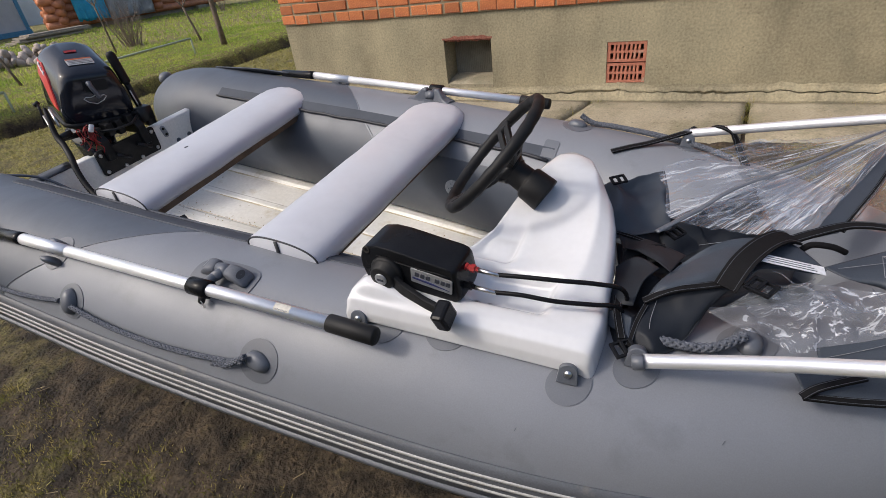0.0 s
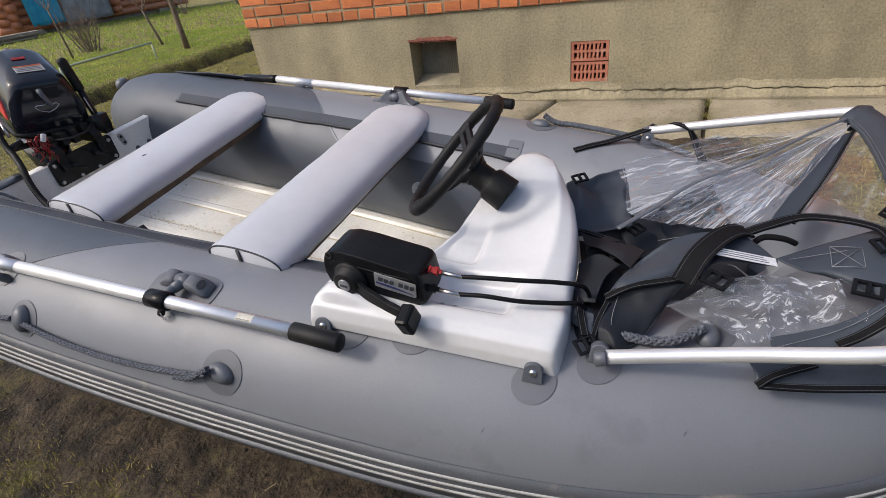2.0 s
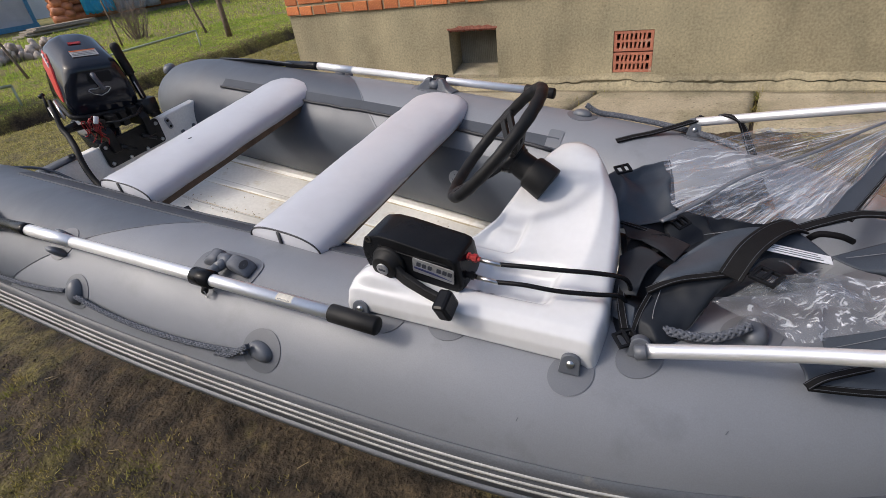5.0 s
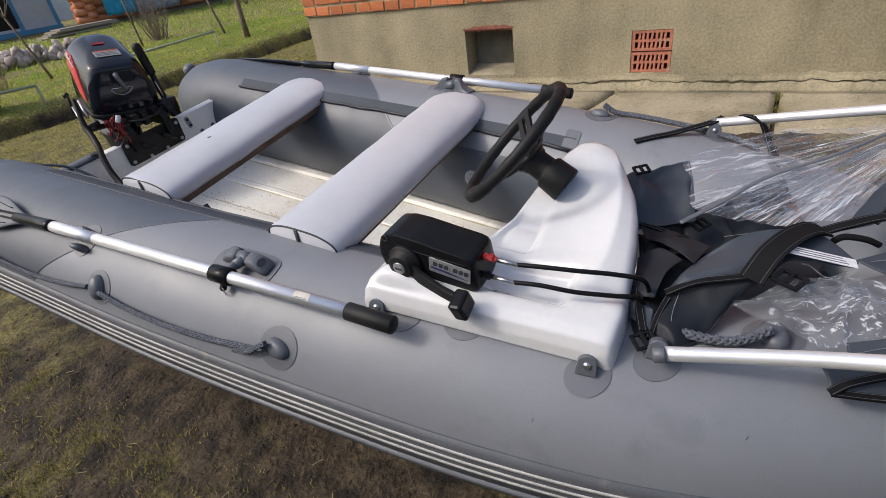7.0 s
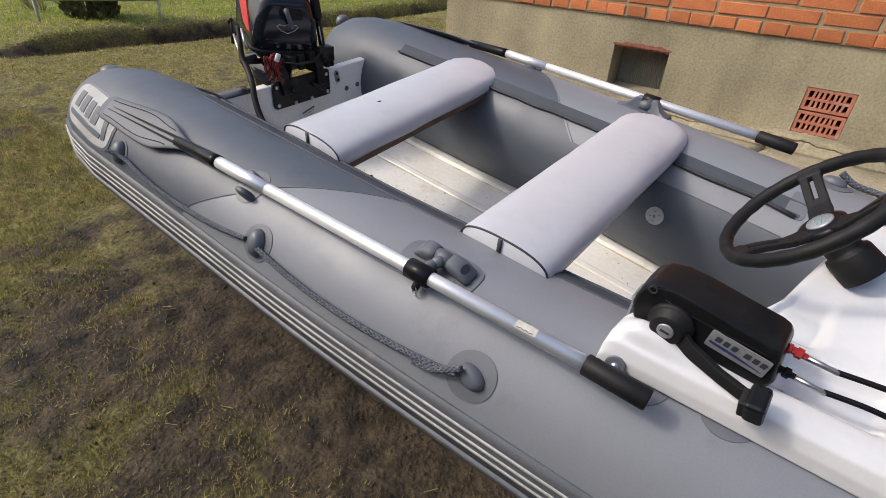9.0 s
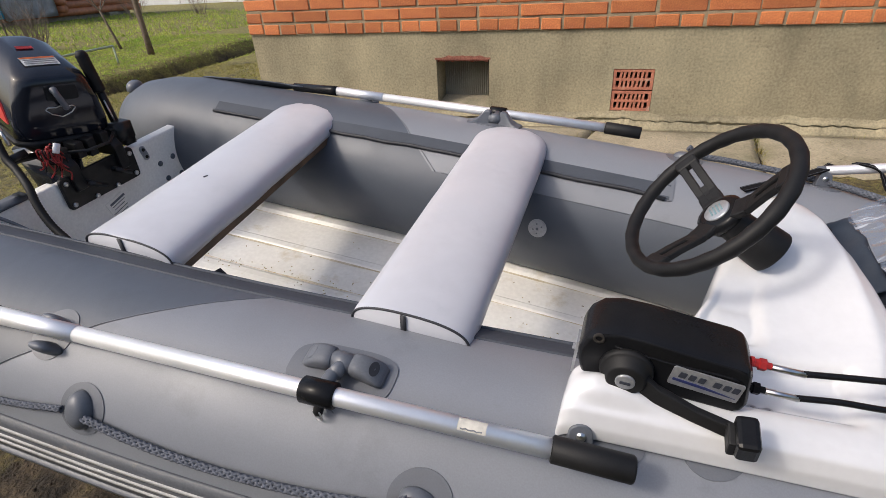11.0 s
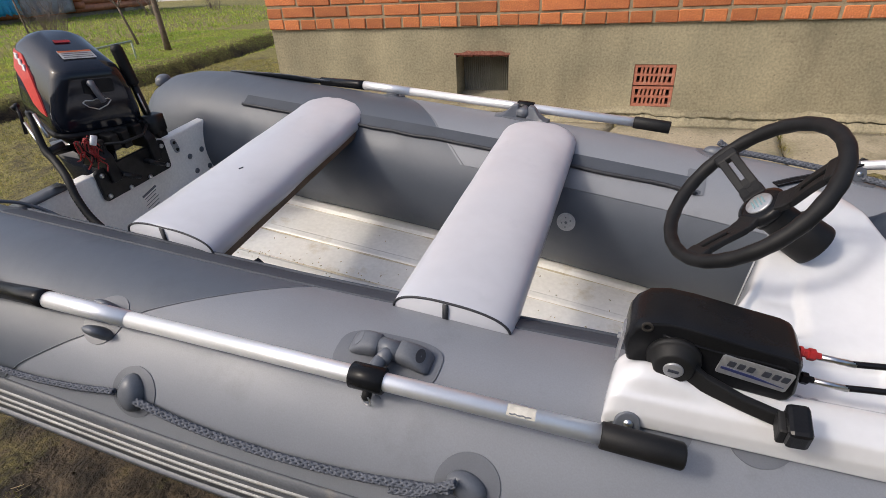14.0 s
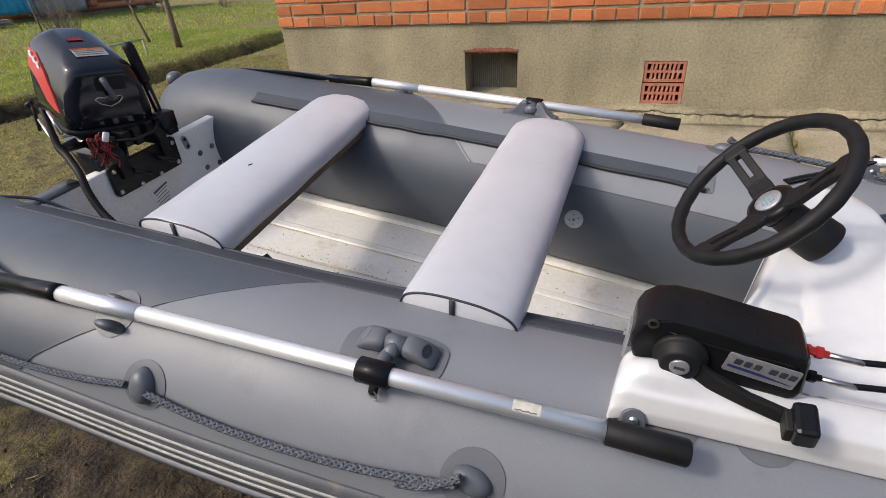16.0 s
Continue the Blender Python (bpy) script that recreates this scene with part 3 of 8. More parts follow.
PLACED = []
for k in range(22):
    for x, z, head in course(k):
        jig = (rb.uniform(-0.004, 0.004), rb.uniform(-0.004, 0.0025), rb.uniform(-0.0025, 0.0025))
        if k < 6 and x < 3.4:
            PLACED.append((x, z, head, jig, rb.uniform(-0.4, 0.4)))
        else:
            w = 0.0595 if head else 0.1245
            box(upper, (x - w, -0.017 + jig[1], z - 0.033), (x + w, 0.05, z + 0.033))
up = structure("brick_courses", upper, M["brick_more"], "upper courses of orange-red bricks", kind="stuff")
up.parent = wall_south


# hollow air bricks in the plinth
def air_brick(x0, x1, z0, z1, seed):
    """A fired brick with two rows of eight uneven upright slots."""
    bm = B()
    rv = random.Random(seed)
    y0, y1 = 0.004, 0.07
    l0, r0, h = x0 + 0.002, x1 - 0.002, z1 - z0
    zs = [z0 + 0.002, z0 + h * 0.15, z0 + h * 0.44, z0 + h * 0.56, z0 + h * 0.85, z1 - 0.002]
    for a, b in ((zs[0], zs[1]), (zs[2], zs[3]), (zs[4], zs[5])):
        box(bm, (l0, y0, a), (r0, y1, b))
    n = 8
    side = 0.018
    pitch = (r0 - l0 - 2 * side) / n
    for a, b in ((zs[1], zs[2]), (zs[3], zs[4])):
        walls = [(l0, l0 + side)] + [(l0 + side + pitch * (i - 0.27), l0 + side + pitch * (i + 0.27)) for i in range(1, n)] + [(r0 - side, r0)]
        for i, (l, r) in enumerate(walls):
            sh = [rv.uniform(-0.0025, 0.0025) + 0.0015 for _ in range(2)] if 0 < i < n else (0, 0)
            vs = [bm.verts.new(p) for y in (y0 + 0.001, y1) for p in ((l - sh[0], y, a - 0.001), (r - sh[0], y, a - 0.001), (r + sh[1], y, b + 0.001), (l + sh[1], y, b + 0.001))]
            for f in ((0, 1, 2, 3), (4, 7, 6, 5), (0, 3, 7, 4), (1, 5, 6, 2), (3, 2, 6, 7), (0, 4, 5, 1)):
                bm.faces.new([vs[q] for q in f])
    bmesh.ops.recalc_face_normals(bm, faces=bm.faces)
    return bm


for i, (x0, x1, bricks) in enumerate(((0.575, 0.812, ((0.38, 0.504), (0.508, 0.632))), (2.385, 2.635, ((0.46, 0.58),)))):
    v = tagged(thing("air_vent", "red hollow-brick air vent with rows of slots in the plinth", "air vent", ((x0 + x1) / 2, 0.004, bricks[0][0]), "plinth vents"))
    for z0, z1 in bricks:
        part("hollow_brick", air_brick(x0, x1, z0, z1, int(z0 * 1000)), M["vent"], v, smooth=False)
    bm = B()
    box(bm, (x0 + 0.002, 0.1, bricks[0][0] + 0.002), (x1 - 0.002, 0.11, bricks[-1][1] - 0.002))
    part("backing", bm, M["dark"], v, "dark hollow behind", smooth=False)

# cellar window: ribbed sheet set back in the opening, broken brick under its lintel
x0, x1, z0, z1 = OPEN[0]
win = tagged(thing("window_1", "cellar window closed with ribbed grey sheet, broken brick above", "window", ((x0 + x1) / 2, 0.17, z0), kind="structure"))
bm = B()
n = 168
loops = [[(x0 + 0.001 + (x1 - x0 - 0.002) * i / n, 0.19 + 0.007 * math.sin(i * 2 * math.pi / 7), z) for i in range(n + 1)] for z in (z0 + 0.03, z1 + 0.01)]
rings(bm, loops, False, False)
part("ribbed_sheet", bm, M["slate"], win, "grey ribbed sheet", smooth=False)
bm = B()
ledge = [[(x0 + 0.001 + (x1 - x0 - 0.002) * i / 20, y, z0 + z + 0.004 * noise.noise((i * 0.5, y * 30, 2.0))) for y, z in ((-0.003, -0.02), (-0.004, 0.006), (0.02, 0.014), (0.09, 0.03), (0.18, 0.046), (0.2, 0.046), (0.2, -0.02))] for i in range(21)]
rings(bm, ledge)
bmesh.ops.recalc_face_normals(bm, faces=bm.faces)
part("window_sill", bm, M["concrete"], win, "sloping cement sill", smooth=False)
for i in range(3):
    bm = B()
    a, w = x0 + 0.004 + (x1 - x0 - 0.008) * i / 3, (x1 - x0 - 0.008) / 3 - 0.003
    n = 14
    loops = []
    for j in range(n + 1):
        px = a + w * j / n
        d = 0.012 + 0.016 * abs(noise.noise((px * 30, 4.0, i))) + 0.006 * noise.noise((px * 90, 1.0, i))
        f = 0.004 + 0.02 * abs(noise.noise((px * 24, 9.0, i)))
        loops.append([(px, f, z1 - 0.0015), (px, f + 0.004, z1 - d), (px, 0.10, z1 - d - 0.004), (px, 0.10, z1 - 0.0015)])
    rings(bm, loops)
    bmesh.ops.recalc_face_normals(bm, faces=bm.faces)
    part("broken_brick", bm, M["torn"], win, "torn dark-red brick", smooth=False)

bm = B()
loops = []
for j in range(37):
    px = x0 - 0.01 + (x1 - x0 + 0.02) * j / 36
    hi = 0.010 + 0.014 * smooth_step(0.1, 0.3, j / 36) * (1 - smooth_step(0.8, 0.95, j / 36)) * (0.8 + noise.noise((px * 22, 3.0, 1.0)))
    loops.append([(px, -0.0025, z1 - 0.002), (px, -0.0028, z1 + hi), (px, 0.002, z1 + hi), (px, 0.002, z1 - 0.002)])
rings(bm, loops)
bmesh.ops.recalc_face_normals(bm, faces=bm.faces)
part("bared_brick", bm, M["torn"], win, "bared brick edge above the opening", smooth=False)

# blind area along the wall: cast slabs with open joints
apron = tagged(thing("pavement", "cracked old concrete apron slabs along the house wall", "pavement", (1.0, -0.3, 0.2), kind="structure"))
JOINTS = [(-2.3, -2.3), (-0.75, -0.8), (0.505, 0.30), (1.405, 1.365), (2.9, 2.95), (4.4, 4.4), (6.9, 6.9)]
for (a0, a1), (b0, b1) in zip(JOINTS, JOINTS[1:]):
    bm = B()
    n, m = 24, 8
    tilt, drop = rb.uniform(-0.006, 0.006), rb.uniform(-0.004, 0.004)
    grid = []
    for j in range(m + 1):
        t = j / m
        l, r = a0 + (a1 - a0) * t + 0.012, b0 + (b1 - b0) * t - 0.012
        row = []
        for i in range(n + 1):
            s = i / n
            edge = 0.010 if i in (0, n) or j in (0, m) else 0.0
            x = l + (r - l) * s + (0.006 * noise.noise((t * 9, a0, 3)) if i in (0, n) else 0)
            y = -0.055 - 0.506 * t + (0.02 * noise.noise((x * 5, 2.0, 1.0)) if j == m else 0.004 * noise.noise((x * 9, 5.0, 1.0)))
            row.append((x, y, 0.287 - 0.055 * t + tilt * (s - 0.5) + drop - edge + 0.006 * noise.noise((x * 3, y * 3, 0))))
        grid.append(row)
    made = rings(bm, grid, False, False)
    rim = [made[0][i] for i in range(n + 1)] + [made[j][n] for j in range(1, m + 1)] + [made[m][i] for i in range(n - 1, -1, -1)] + [made[j][0] for j in range(m - 1, 0, -1)]
    low = [bm.verts.new((v.co.x, v.co.y, 0.10)) for v in rim]
    for i in range(len(rim)):
        j = (i + 1) % len(rim)
        bm.faces.new((rim[i], low[i], low[j], rim[j]))
    bmesh.ops.recalc_face_normals(bm, faces=bm.faces)
    part("slab", bm, M["concrete"], apron, smooth=True)
# crumbling render at the foot of the wall, split along a jagged crack
def crack_z(x):
    return 0.322 + 0.014 * noise.noise((x * 3.0, 0.5, 2.2)) + 0.012 * noise.noise((x * 13.0, 3.5, 1.2)) + 0.007 * noise.noise((x * 33.0, 7.5, 5.2)) + 0.003 * noise.noise((x * 80.0, 1.5, 5.2))


def crack_w(x):
    return 0.004 + 0.016 * max(noise.noise((x * 2.3, 6.5, 4.4)) + 0.25, 0.0) + 0.003 * max(noise.noise((x * 19.0, 2.0, 9.0)), 0)


x = -1.9
while x < 5.5:
    L = rb.uniform(0.2, 0.6)
    n = int(L / 0.007)
    low, high = [], []
    for i in range(n + 1):
        px = x + (L + 0.0015) * i / n
        c, w = crack_z(px), crack_w(px)
        f = -0.020 + 0.008 * noise.noise((px * 5, 3.5, 2.2)) + 0.003 * noise.noise((px * 26, 3.5, 6.2))
        low.append([(px, f - 0.036, 0.25), (px, f - 0.034, 0.283), (px, f - 0.010, c - w - 0.012), (px, f, c - w), (px, -0.001, c - w - 0.002), (px, -0.001, 0.25)])
        high.append([(px, -0.001, c + w * 0.3), (px, f * 0.9, c + w * 0.3), (px, f * 0.75, c + 0.012), (px, f * 0.3, c + 0.027), (px, -0.0015, c + 0.042)])
    for nm, grid, lab in (("render_toe", low, "crumbled render toe"), ("render_lip", high, "split edge of the render")):
        bm = B()
        rings(bm, grid)
        bmesh.ops.recalc_face_normals(bm, faces=bm.faces)
        part(nm, bm, M["plaster"], apron, lab, smooth=False)
    x += L


# ---- the inflatable boat ----
TUBE_R, TUBE_Z = 0.225, -0.17
SIDE = [(-1.7, 0.555), (-1.2, 0.535), (-0.7, 0.515), (-0.2, 0.475), (0.2, 0.43), (0.5, 0.365), (0.75, 0.255), (0.91, 0.125), (0.96, 0.0)]


def tube_path():
    """Centre line of the tube: near stern, bow, far stern, with radius."""
    half = [(-2.085, 0.56, 0.05), (-2.072, 0.56, 0.105), (-2.037, 0.56, 0.150), (-1.965, 0.56, 0.187), (-1.855, 0.558, 0.212)]
    line = curve([(x, y, 0) for x, y in SIDE], 10)
    rows = [(x, -y, r) for x, y, r in half] + [(p.x, -p.y, TUBE_R) for p in line]
    return rows + [(x, -y, r) for x, y, r in rows[-2::-1]]


SIDE_LINE = curve([(x, y, 0) for x, y in SIDE], 10)


def side_y(x):
    return float(np.interp(x, [-2.085] + [p.x for p in SIDE_LINE], [0.56] + [p.y for p in SIDE_LINE]))


def tube_r(x):
    return float(np.interp(x, [-2.085, -2.072, -2.037, -1.965, -1.855, -1.7], [0.05, 0.105, 0.150, 0.187, 0.212, TUBE_R]))


def on_tube(x, deg, side, lift=0.0):
    """A point on the tube at x, deg from the top towards the outside; side -1 is the one away from the house."""
    a = radians(deg)
    r = tube_r(x) + lift
    slope = (side_y(x + 0.02) - side_y(x - 0.02)) / 0.04 if x < 0.9 else 0.0
    return Vector((x, side * (side_y(x) + r * math.sin(a) * math.sqrt(1 + slope * slope)), TUBE_Z + r * math.cos(a)))


def tube_out(x, deg, side):
    slope = (side_y(x + 0.02) - side_y(x - 0.02)) / 0.04
    a = radians(deg)
    return Vector((-slope * math.sin(a), side * math.sin(a), math.cos(a))).normalized()


boat = thing("inflatable_boat", "two-tone grey inflatable boat with rigid white hull, lying on the ground", "boat", (0, 0, -0.6), frame_m=BOAT)


def tube_mesh():
    bm = B()
    tone = bm.verts.layers.float.new("tone")
    rows, n = tube_path(), 64
    loops = []
    for i, (x, y, r) in enumerate(rows):
        a, b = rows[max(i - 1, 0)], rows[min(i + 1, len(rows) - 1)]
        d = Vector((b[0] - a[0], b[1] - a[1], 0)).normalized()
        out = Vector((d.y, -d.x, 0))
        loop = []
        for k in range(n):
            t = 2 * math.pi * k / n
            v = bm.verts.new(Vector((x, y, TUBE_Z)) + r * (math.sin(t) * out + Vector((0, 0, math.cos(t)))))
            deg = (math.degrees(t) + 180) % 360 - 180
            edge = tone_x(deg, y)
            inner = (deg - INNER_DEG) * 0.004
            v[tone] = min(x - edge, inner) if deg < 100 else (x - edge)
            loop.append(v)
        loops.append(loop)
    for a, b in zip(loops, loops[1:]):
        for k in range(n):
            j = (k + 1) % n
            bm.faces.new((a[k], b[k], b[j], a[j]))
    bm.faces.new(loops[0]), bm.faces.new(loops[-1][::-1])
    return bm


TONE_DEG, TONE_X, INNER_DEG = [-60, -42, -30, -20, -10, 2, 20, 32, 43, 60, 71, 110], [-0.56, -0.6, -0.64, -0.68, -0.73, -0.79, -0.895, -0.95, -1.02, -1.12, -1.165, -1.26], -55


def tone_x(deg, side):
    """Where the dark stern fabric ends at an angle round the tube."""
    fore = float(np.interp(deg, [-60, -42, -30, -10, 2, 20, 40], [-0.02, -0.055, -0.07, -0.06, -0.05, -0.03, 0.0] if side > 0 else [0.03, 0.03, 0.03, 0.02, 0.01, 0.0, 0.0]))
    return float(np.interp(deg, TONE_DEG, TONE_X)) + fore


tube = part("tube", tube_mesh(), M["fabric"], boat, "two-tone grey coated fabric tube")


def hull():
    """White moulded hull inside: a floor with long steps, and the keel below."""
    bm = B()
    xs = [-1.70 + 0.1 * i for i in range(26)]
    half = [(0.0, -0.017), (0.055, -0.019), (0.085, -0.026), (0.10, -0.027), (0.40, -0.0245), (0.415, -0.0185), (0.47, -0.018), (0.485, -0.0235), (0.78, -0.020), (0.80, -0.018), (0.83, -0.007), (0.95, 0.0), (1.0, 0.06)]
    prof = [(-a, b) for a, b in half[:0:-1]] + half
    loops = []
    for x in xs:
        w = max(side_y(x) - 0.11, 0.03)
        up = smooth_step(0.4, 0.85, x) * 0.15
        loops.append([(x, w * a, -0.335 + b + up) for a, b in prof])
    rings(bm, loops, False, False)
    bmesh.ops.recalc_face_normals(bm, faces=bm.faces)
    return bm


part("floor_pan", hull(), M["hull"], boat, "dirty off-white moulded floor with long steps", smooth=False, bevel=0.004)
# dirt gathered along the steps of the floor
for k, fy, dz in ((0, 0.795, -0.0175), (1, 0.092, -0.0265), (2, -0.092, -0.0265), (3, 0.395, -0.0245)):
    bm = B()
    left, right = [], []
    for i in range(90):
        x = -1.6 + 2.1 * i / 89
        w = (side_y(x) - 0.11) * fy
        a = 0.0004 + 0.007 * max(noise.noise((x * 6, k * 3.1, 0.4)) + 0.15, 0) + 0.004 * max(noise.noise((x * 31, k, 7)), 0)
        left.append((x, w - a, -0.335 + dz + 0.0022))
        right.append((x, w + a * 0.6, -0.335 + dz + 0.0035))
    rings(bm, [left, right], False, False)
    part("dirt_line", bm, M["silt"], boat, "brown silt along the floor step")
bm = B()
loops = []
for i in range(27):
    x = -1.68 + 0.1 * i
    w = max(side_y(x) - 0.06, 0.02)
    up = smooth_step(0.2, 0.9, x) * 0.2
    loops.append([(x, -w, -0.36 + up * 0.5), (x, -w * 0.5, -0.5 + up), (x, 0, -0.60 + up), (x, w * 0.5, -0.5 + up), (x, w, -0.36 + up * 0.5)])
rings(bm, loops, False, False)
part("keel", bm, M["gelcoat"], boat, "white V-shaped outer hull")



def disc(bm, x, deg, side, rx, ry, lift=0.003, power=2.0, rows=5, n=36, turn=0.0):
    """A thin patch lying on the tube: rx along the boat, ry round the tube."""
    def at(k, a):
        c, s = math.cos(a), math.sin(a)
        u, v = (math.copysign(abs(q) ** (2 / power), q) for q in (c, s))
        u, v = u * rx * k, v * ry * k
        u, v = u * math.cos(turn) - v * math.sin(turn), u * math.sin(turn) + v * math.cos(turn)
        return on_tube(x + u, deg + math.degrees(v / TUBE_R), side, lift if k <= 1 else -0.001)
    mid = bm.verts.new(on_tube(x, deg, side, lift))
    ring = None
    for k in [i / rows for i in range(1, rows)] + [1.0]:
        nxt = [bm.verts.new(at(k, 2 * math.pi * i / n)) for i in range(n)]
        for i in range(n):
            j = (i + 1) % n
            bm.faces.new((mid, nxt[i], nxt[j]) if ring is None else (ring[i], nxt[i], nxt[j], ring[j]))
        ring = nxt
    top = [bm.verts.new(v.co) for v in ring]                 # a crisp cut edge
    low = [bm.verts.new(at(1.004, 2 * math.pi * i / n)) for i in range(n)]
    for i in range(n):
        j = (i + 1) % n
        bm.faces.new((top[i], low[i], low[j], top[j]))
    bmesh.ops.recalc_face_normals(bm, faces=bm.faces)
    return bm


def band(bm, d0, d1, lift, skip=3, k=4):
    """A raised band round the outside of the tube."""
    rows = tube_path()
    loops = []
    for i in range(skip, len(rows) - skip):
        x, y, r = rows[i]
        a, b = rows[i - 1], rows[i + 1]
        d = Vector((b[0] - a[0], b[1] - a[1], 0)).normalized()
        out = Vector((d.y, -d.x, 0))
        lp = []
        for s in range(k + 1):
            t = radians(d0 + (d1 - d0) * s / k)
            lp.append((t, r + lift))
        lp = [(radians(d0), r - 0.002)] + lp + [(radians(d1), r - 0.002)]
        loops.append([Vector((x, y, TUBE_Z)) + q * (math.sin(t) * out + Vector((0, 0, math.cos(t)))) for t, q in lp])
    rings(bm, loops)
    bmesh.ops.recalc_face_normals(bm, faces=bm.faces)
    return bm


strake = part("rub_strake", band(B(), 72, 97, 0.005), M["strake"], boat, "dark grey rubber rub strake")
for d in (78.6, 83.8, 89.0):
    part("stripe", band(B(), d + 0.1, d + 1.45, 0.0078, k=2), M["stripe"], strake, "off-white stripe")
part("lip", band(B(), 96.5, 101, 0.012, k=3), M["patch"], strake, "grey lower lip")

# fine dark seams where the two greys meet
for side in (-1, 1):
    bm = B()
    pipe(bm, [on_tube(tone_x(d, side), d, side, 0.0004) for d in range(-55, 73, 2)], 0.0014, 5)
    part("seam", bm, M["fitting"], boat)
    bm = B()
    pipe(bm, [on_tube(-0.58 + 1.3 * i / 50, INNER_DEG, side, 0.0004) for i in range(51)], 0.0012, 5)
    part("seam", bm, M["fitting"], boat)

# seams and glued seat rails
for side in (-1, 1):
    bm = B()
    loops = []
    for i in range(41):
        x = -1.5 + 1.575 * i / 40
        loops.append([on_tube(x, q, side, l) for q, l in (((-27, -0.001), (-27.5, 0.0025), (-39, 0.003), (-39.5, -0.001)) if side > 0 else ((-21, -0.001), (-21.5, 0.003), *((-q, 0.004) for q in range(24, 46, 4)), (-46, 0.005), (-46.5, -0.001)))])
    rings(bm, loops)
    bmesh.ops.recalc_face_normals(bm, faces=bm.faces)
    rail = part("seat_rail", bm, M["rail"], boat, "dark glued seat rail strip", smooth=False)
    bm = B()
    pipe(bm, [on_tube(-1.5 + 1.565 * i / 40, (-38.5 if side > 0 else -37) + 1.8 * noise.noise((i * 0.31, 2.0, 1.0)), side, 0.005) for i in range(41)], 0.006 if side > 0 else 0.004, 8)
    part("bead", bm, M["piping"] if side > 0 else M["rail"], rail)
    part("end_patch", disc(B(), 0.060, -30, side, 0.024, 0.040, 0.0022, 8.0), M["patch"], rail)

# air valve on the inner side of the house-side tube
for side in (-1, 1):
    v = part("air_valve", disc(B(), -0.254, -80, side, 0.027, 0.027, 0.006), M["valve"], boat, "pale round air valve")
    part("ring", disc(B(), -0.254, -80, side, 0.021, 0.021, 0.0072), M["valve"], v)
    for dx, dd in ((0.012, 2.0), (-0.012, -1.0), (0.0, -3.6), (-0.003, 3.6)):
        part("notch", disc(B(), -0.254 + dx, -80 + dd, side, 0.0022, 0.0022, 0.0078), M["fitting"], v)
    part("plug", disc(B(), -0.254, -80, side, 0.004, 0.004, 0.009), M["fitting"], v)


def lug(x, deg, side, along, across, tall, turn=0.0):
    """A rounded rubber knob on the tube."""
    bm = B()
    o, n = on_tube(x, deg, side, 0.0), tube_out(x, deg, side)
    t = Vector((1, 0, 0))
    t = (t - n * t.dot(n)).normalized()
    s = n.cross(t)
    t, s = t * math.cos(turn) + s * math.sin(turn), s * math.cos(turn) - t * math.sin(turn)
    loops = []
    for i in range(9):
        a = radians(90 * i / 8)
        k, h = max(math.cos(a), 0.03) ** 0.7, math.sin(a)
        loops.append([o + n * (h * tall) + t * (along * k * math.cos(b)) + s * (across * k * math.sin(b)) for b in (2 * math.pi * j / 20 for j in range(20))])
    rings(bm, loops)
    bmesh.ops.recalc_face_normals(bm, faces=bm.faces)
    return bm


# rope eyes: round patch with a domed loop
for side in (-1, 1):
    for x, deg, r in ((-1.50, 60, 0.036), (-0.85, 56, 0.046), (-0.25, 54, 0.049), (0.105, 10, 0.05), (0.63, 0, 0.05)):
        if side == 1 and x < 0.0 or side == -1 and x == 0.105:
            continue
        p = part("rope_eye", disc(B(), x, deg, side, r, r, 0.0016), M["patch"], boat, "round rubber rope eye")
        part("dome", lug(x, deg, side, *((0.032, 0.021, 0.019, -0.2) if x == -0.25 or side > 0 else (0.024, 0.034, 0.023, 0.25))), M["fitting"], p)

# small stainless-bolted tie points that hold the console and the arch
for side, x, deg in ((-1, -0.052, 22), (-1, 0.362, 27), (-1, 0.462, 15), (1, 0.44, 14)):
    p = part("tie_point", disc(B(), x + (0.045 if x < 0 else 0.004), deg + (1 if x > 0 else -5), side, 0.038 if x > 0 else 0.045, 0.038 if x > 0 else 0.045, 0.0018), M["patch"], boat, "round patch with a rubber tie lug")
    o, n = on_tube(x, deg, side), tube_out(x, deg, side)
    bm = B()
    m = facing(o, Vector((0.15, -0.9, 0.35)).normalized(), n)
    prof = [(-0.019, 0.0), (-0.017, 0.02)] + [(0.017 * math.cos(a), 0.022 + 0.016 * math.sin(a)) for a in (math.pi * (1 - i / 8) for i in range(9))] + [(0.017, 0.02), (0.019, 0.0)]
    slab(bm, prof, -0.009, 0.009, m)
    l = part("lug", bm, M["fitting"], p, bevel=0.002)
    bm = B()
    lathe(bm, m @ Vector((0, 0.02, -0.012)), m.to_3x3() @ Vector((0, 0, 1)), [(0, 0.0065), (0.024, 0.0065)], 14)
    part("pin", bm, M["steel"], l, "steel pin")
part("patch", disc(B(), 0.125, 13, -1, 0.045, 0.045, 0.0016), M["patch"], boat)

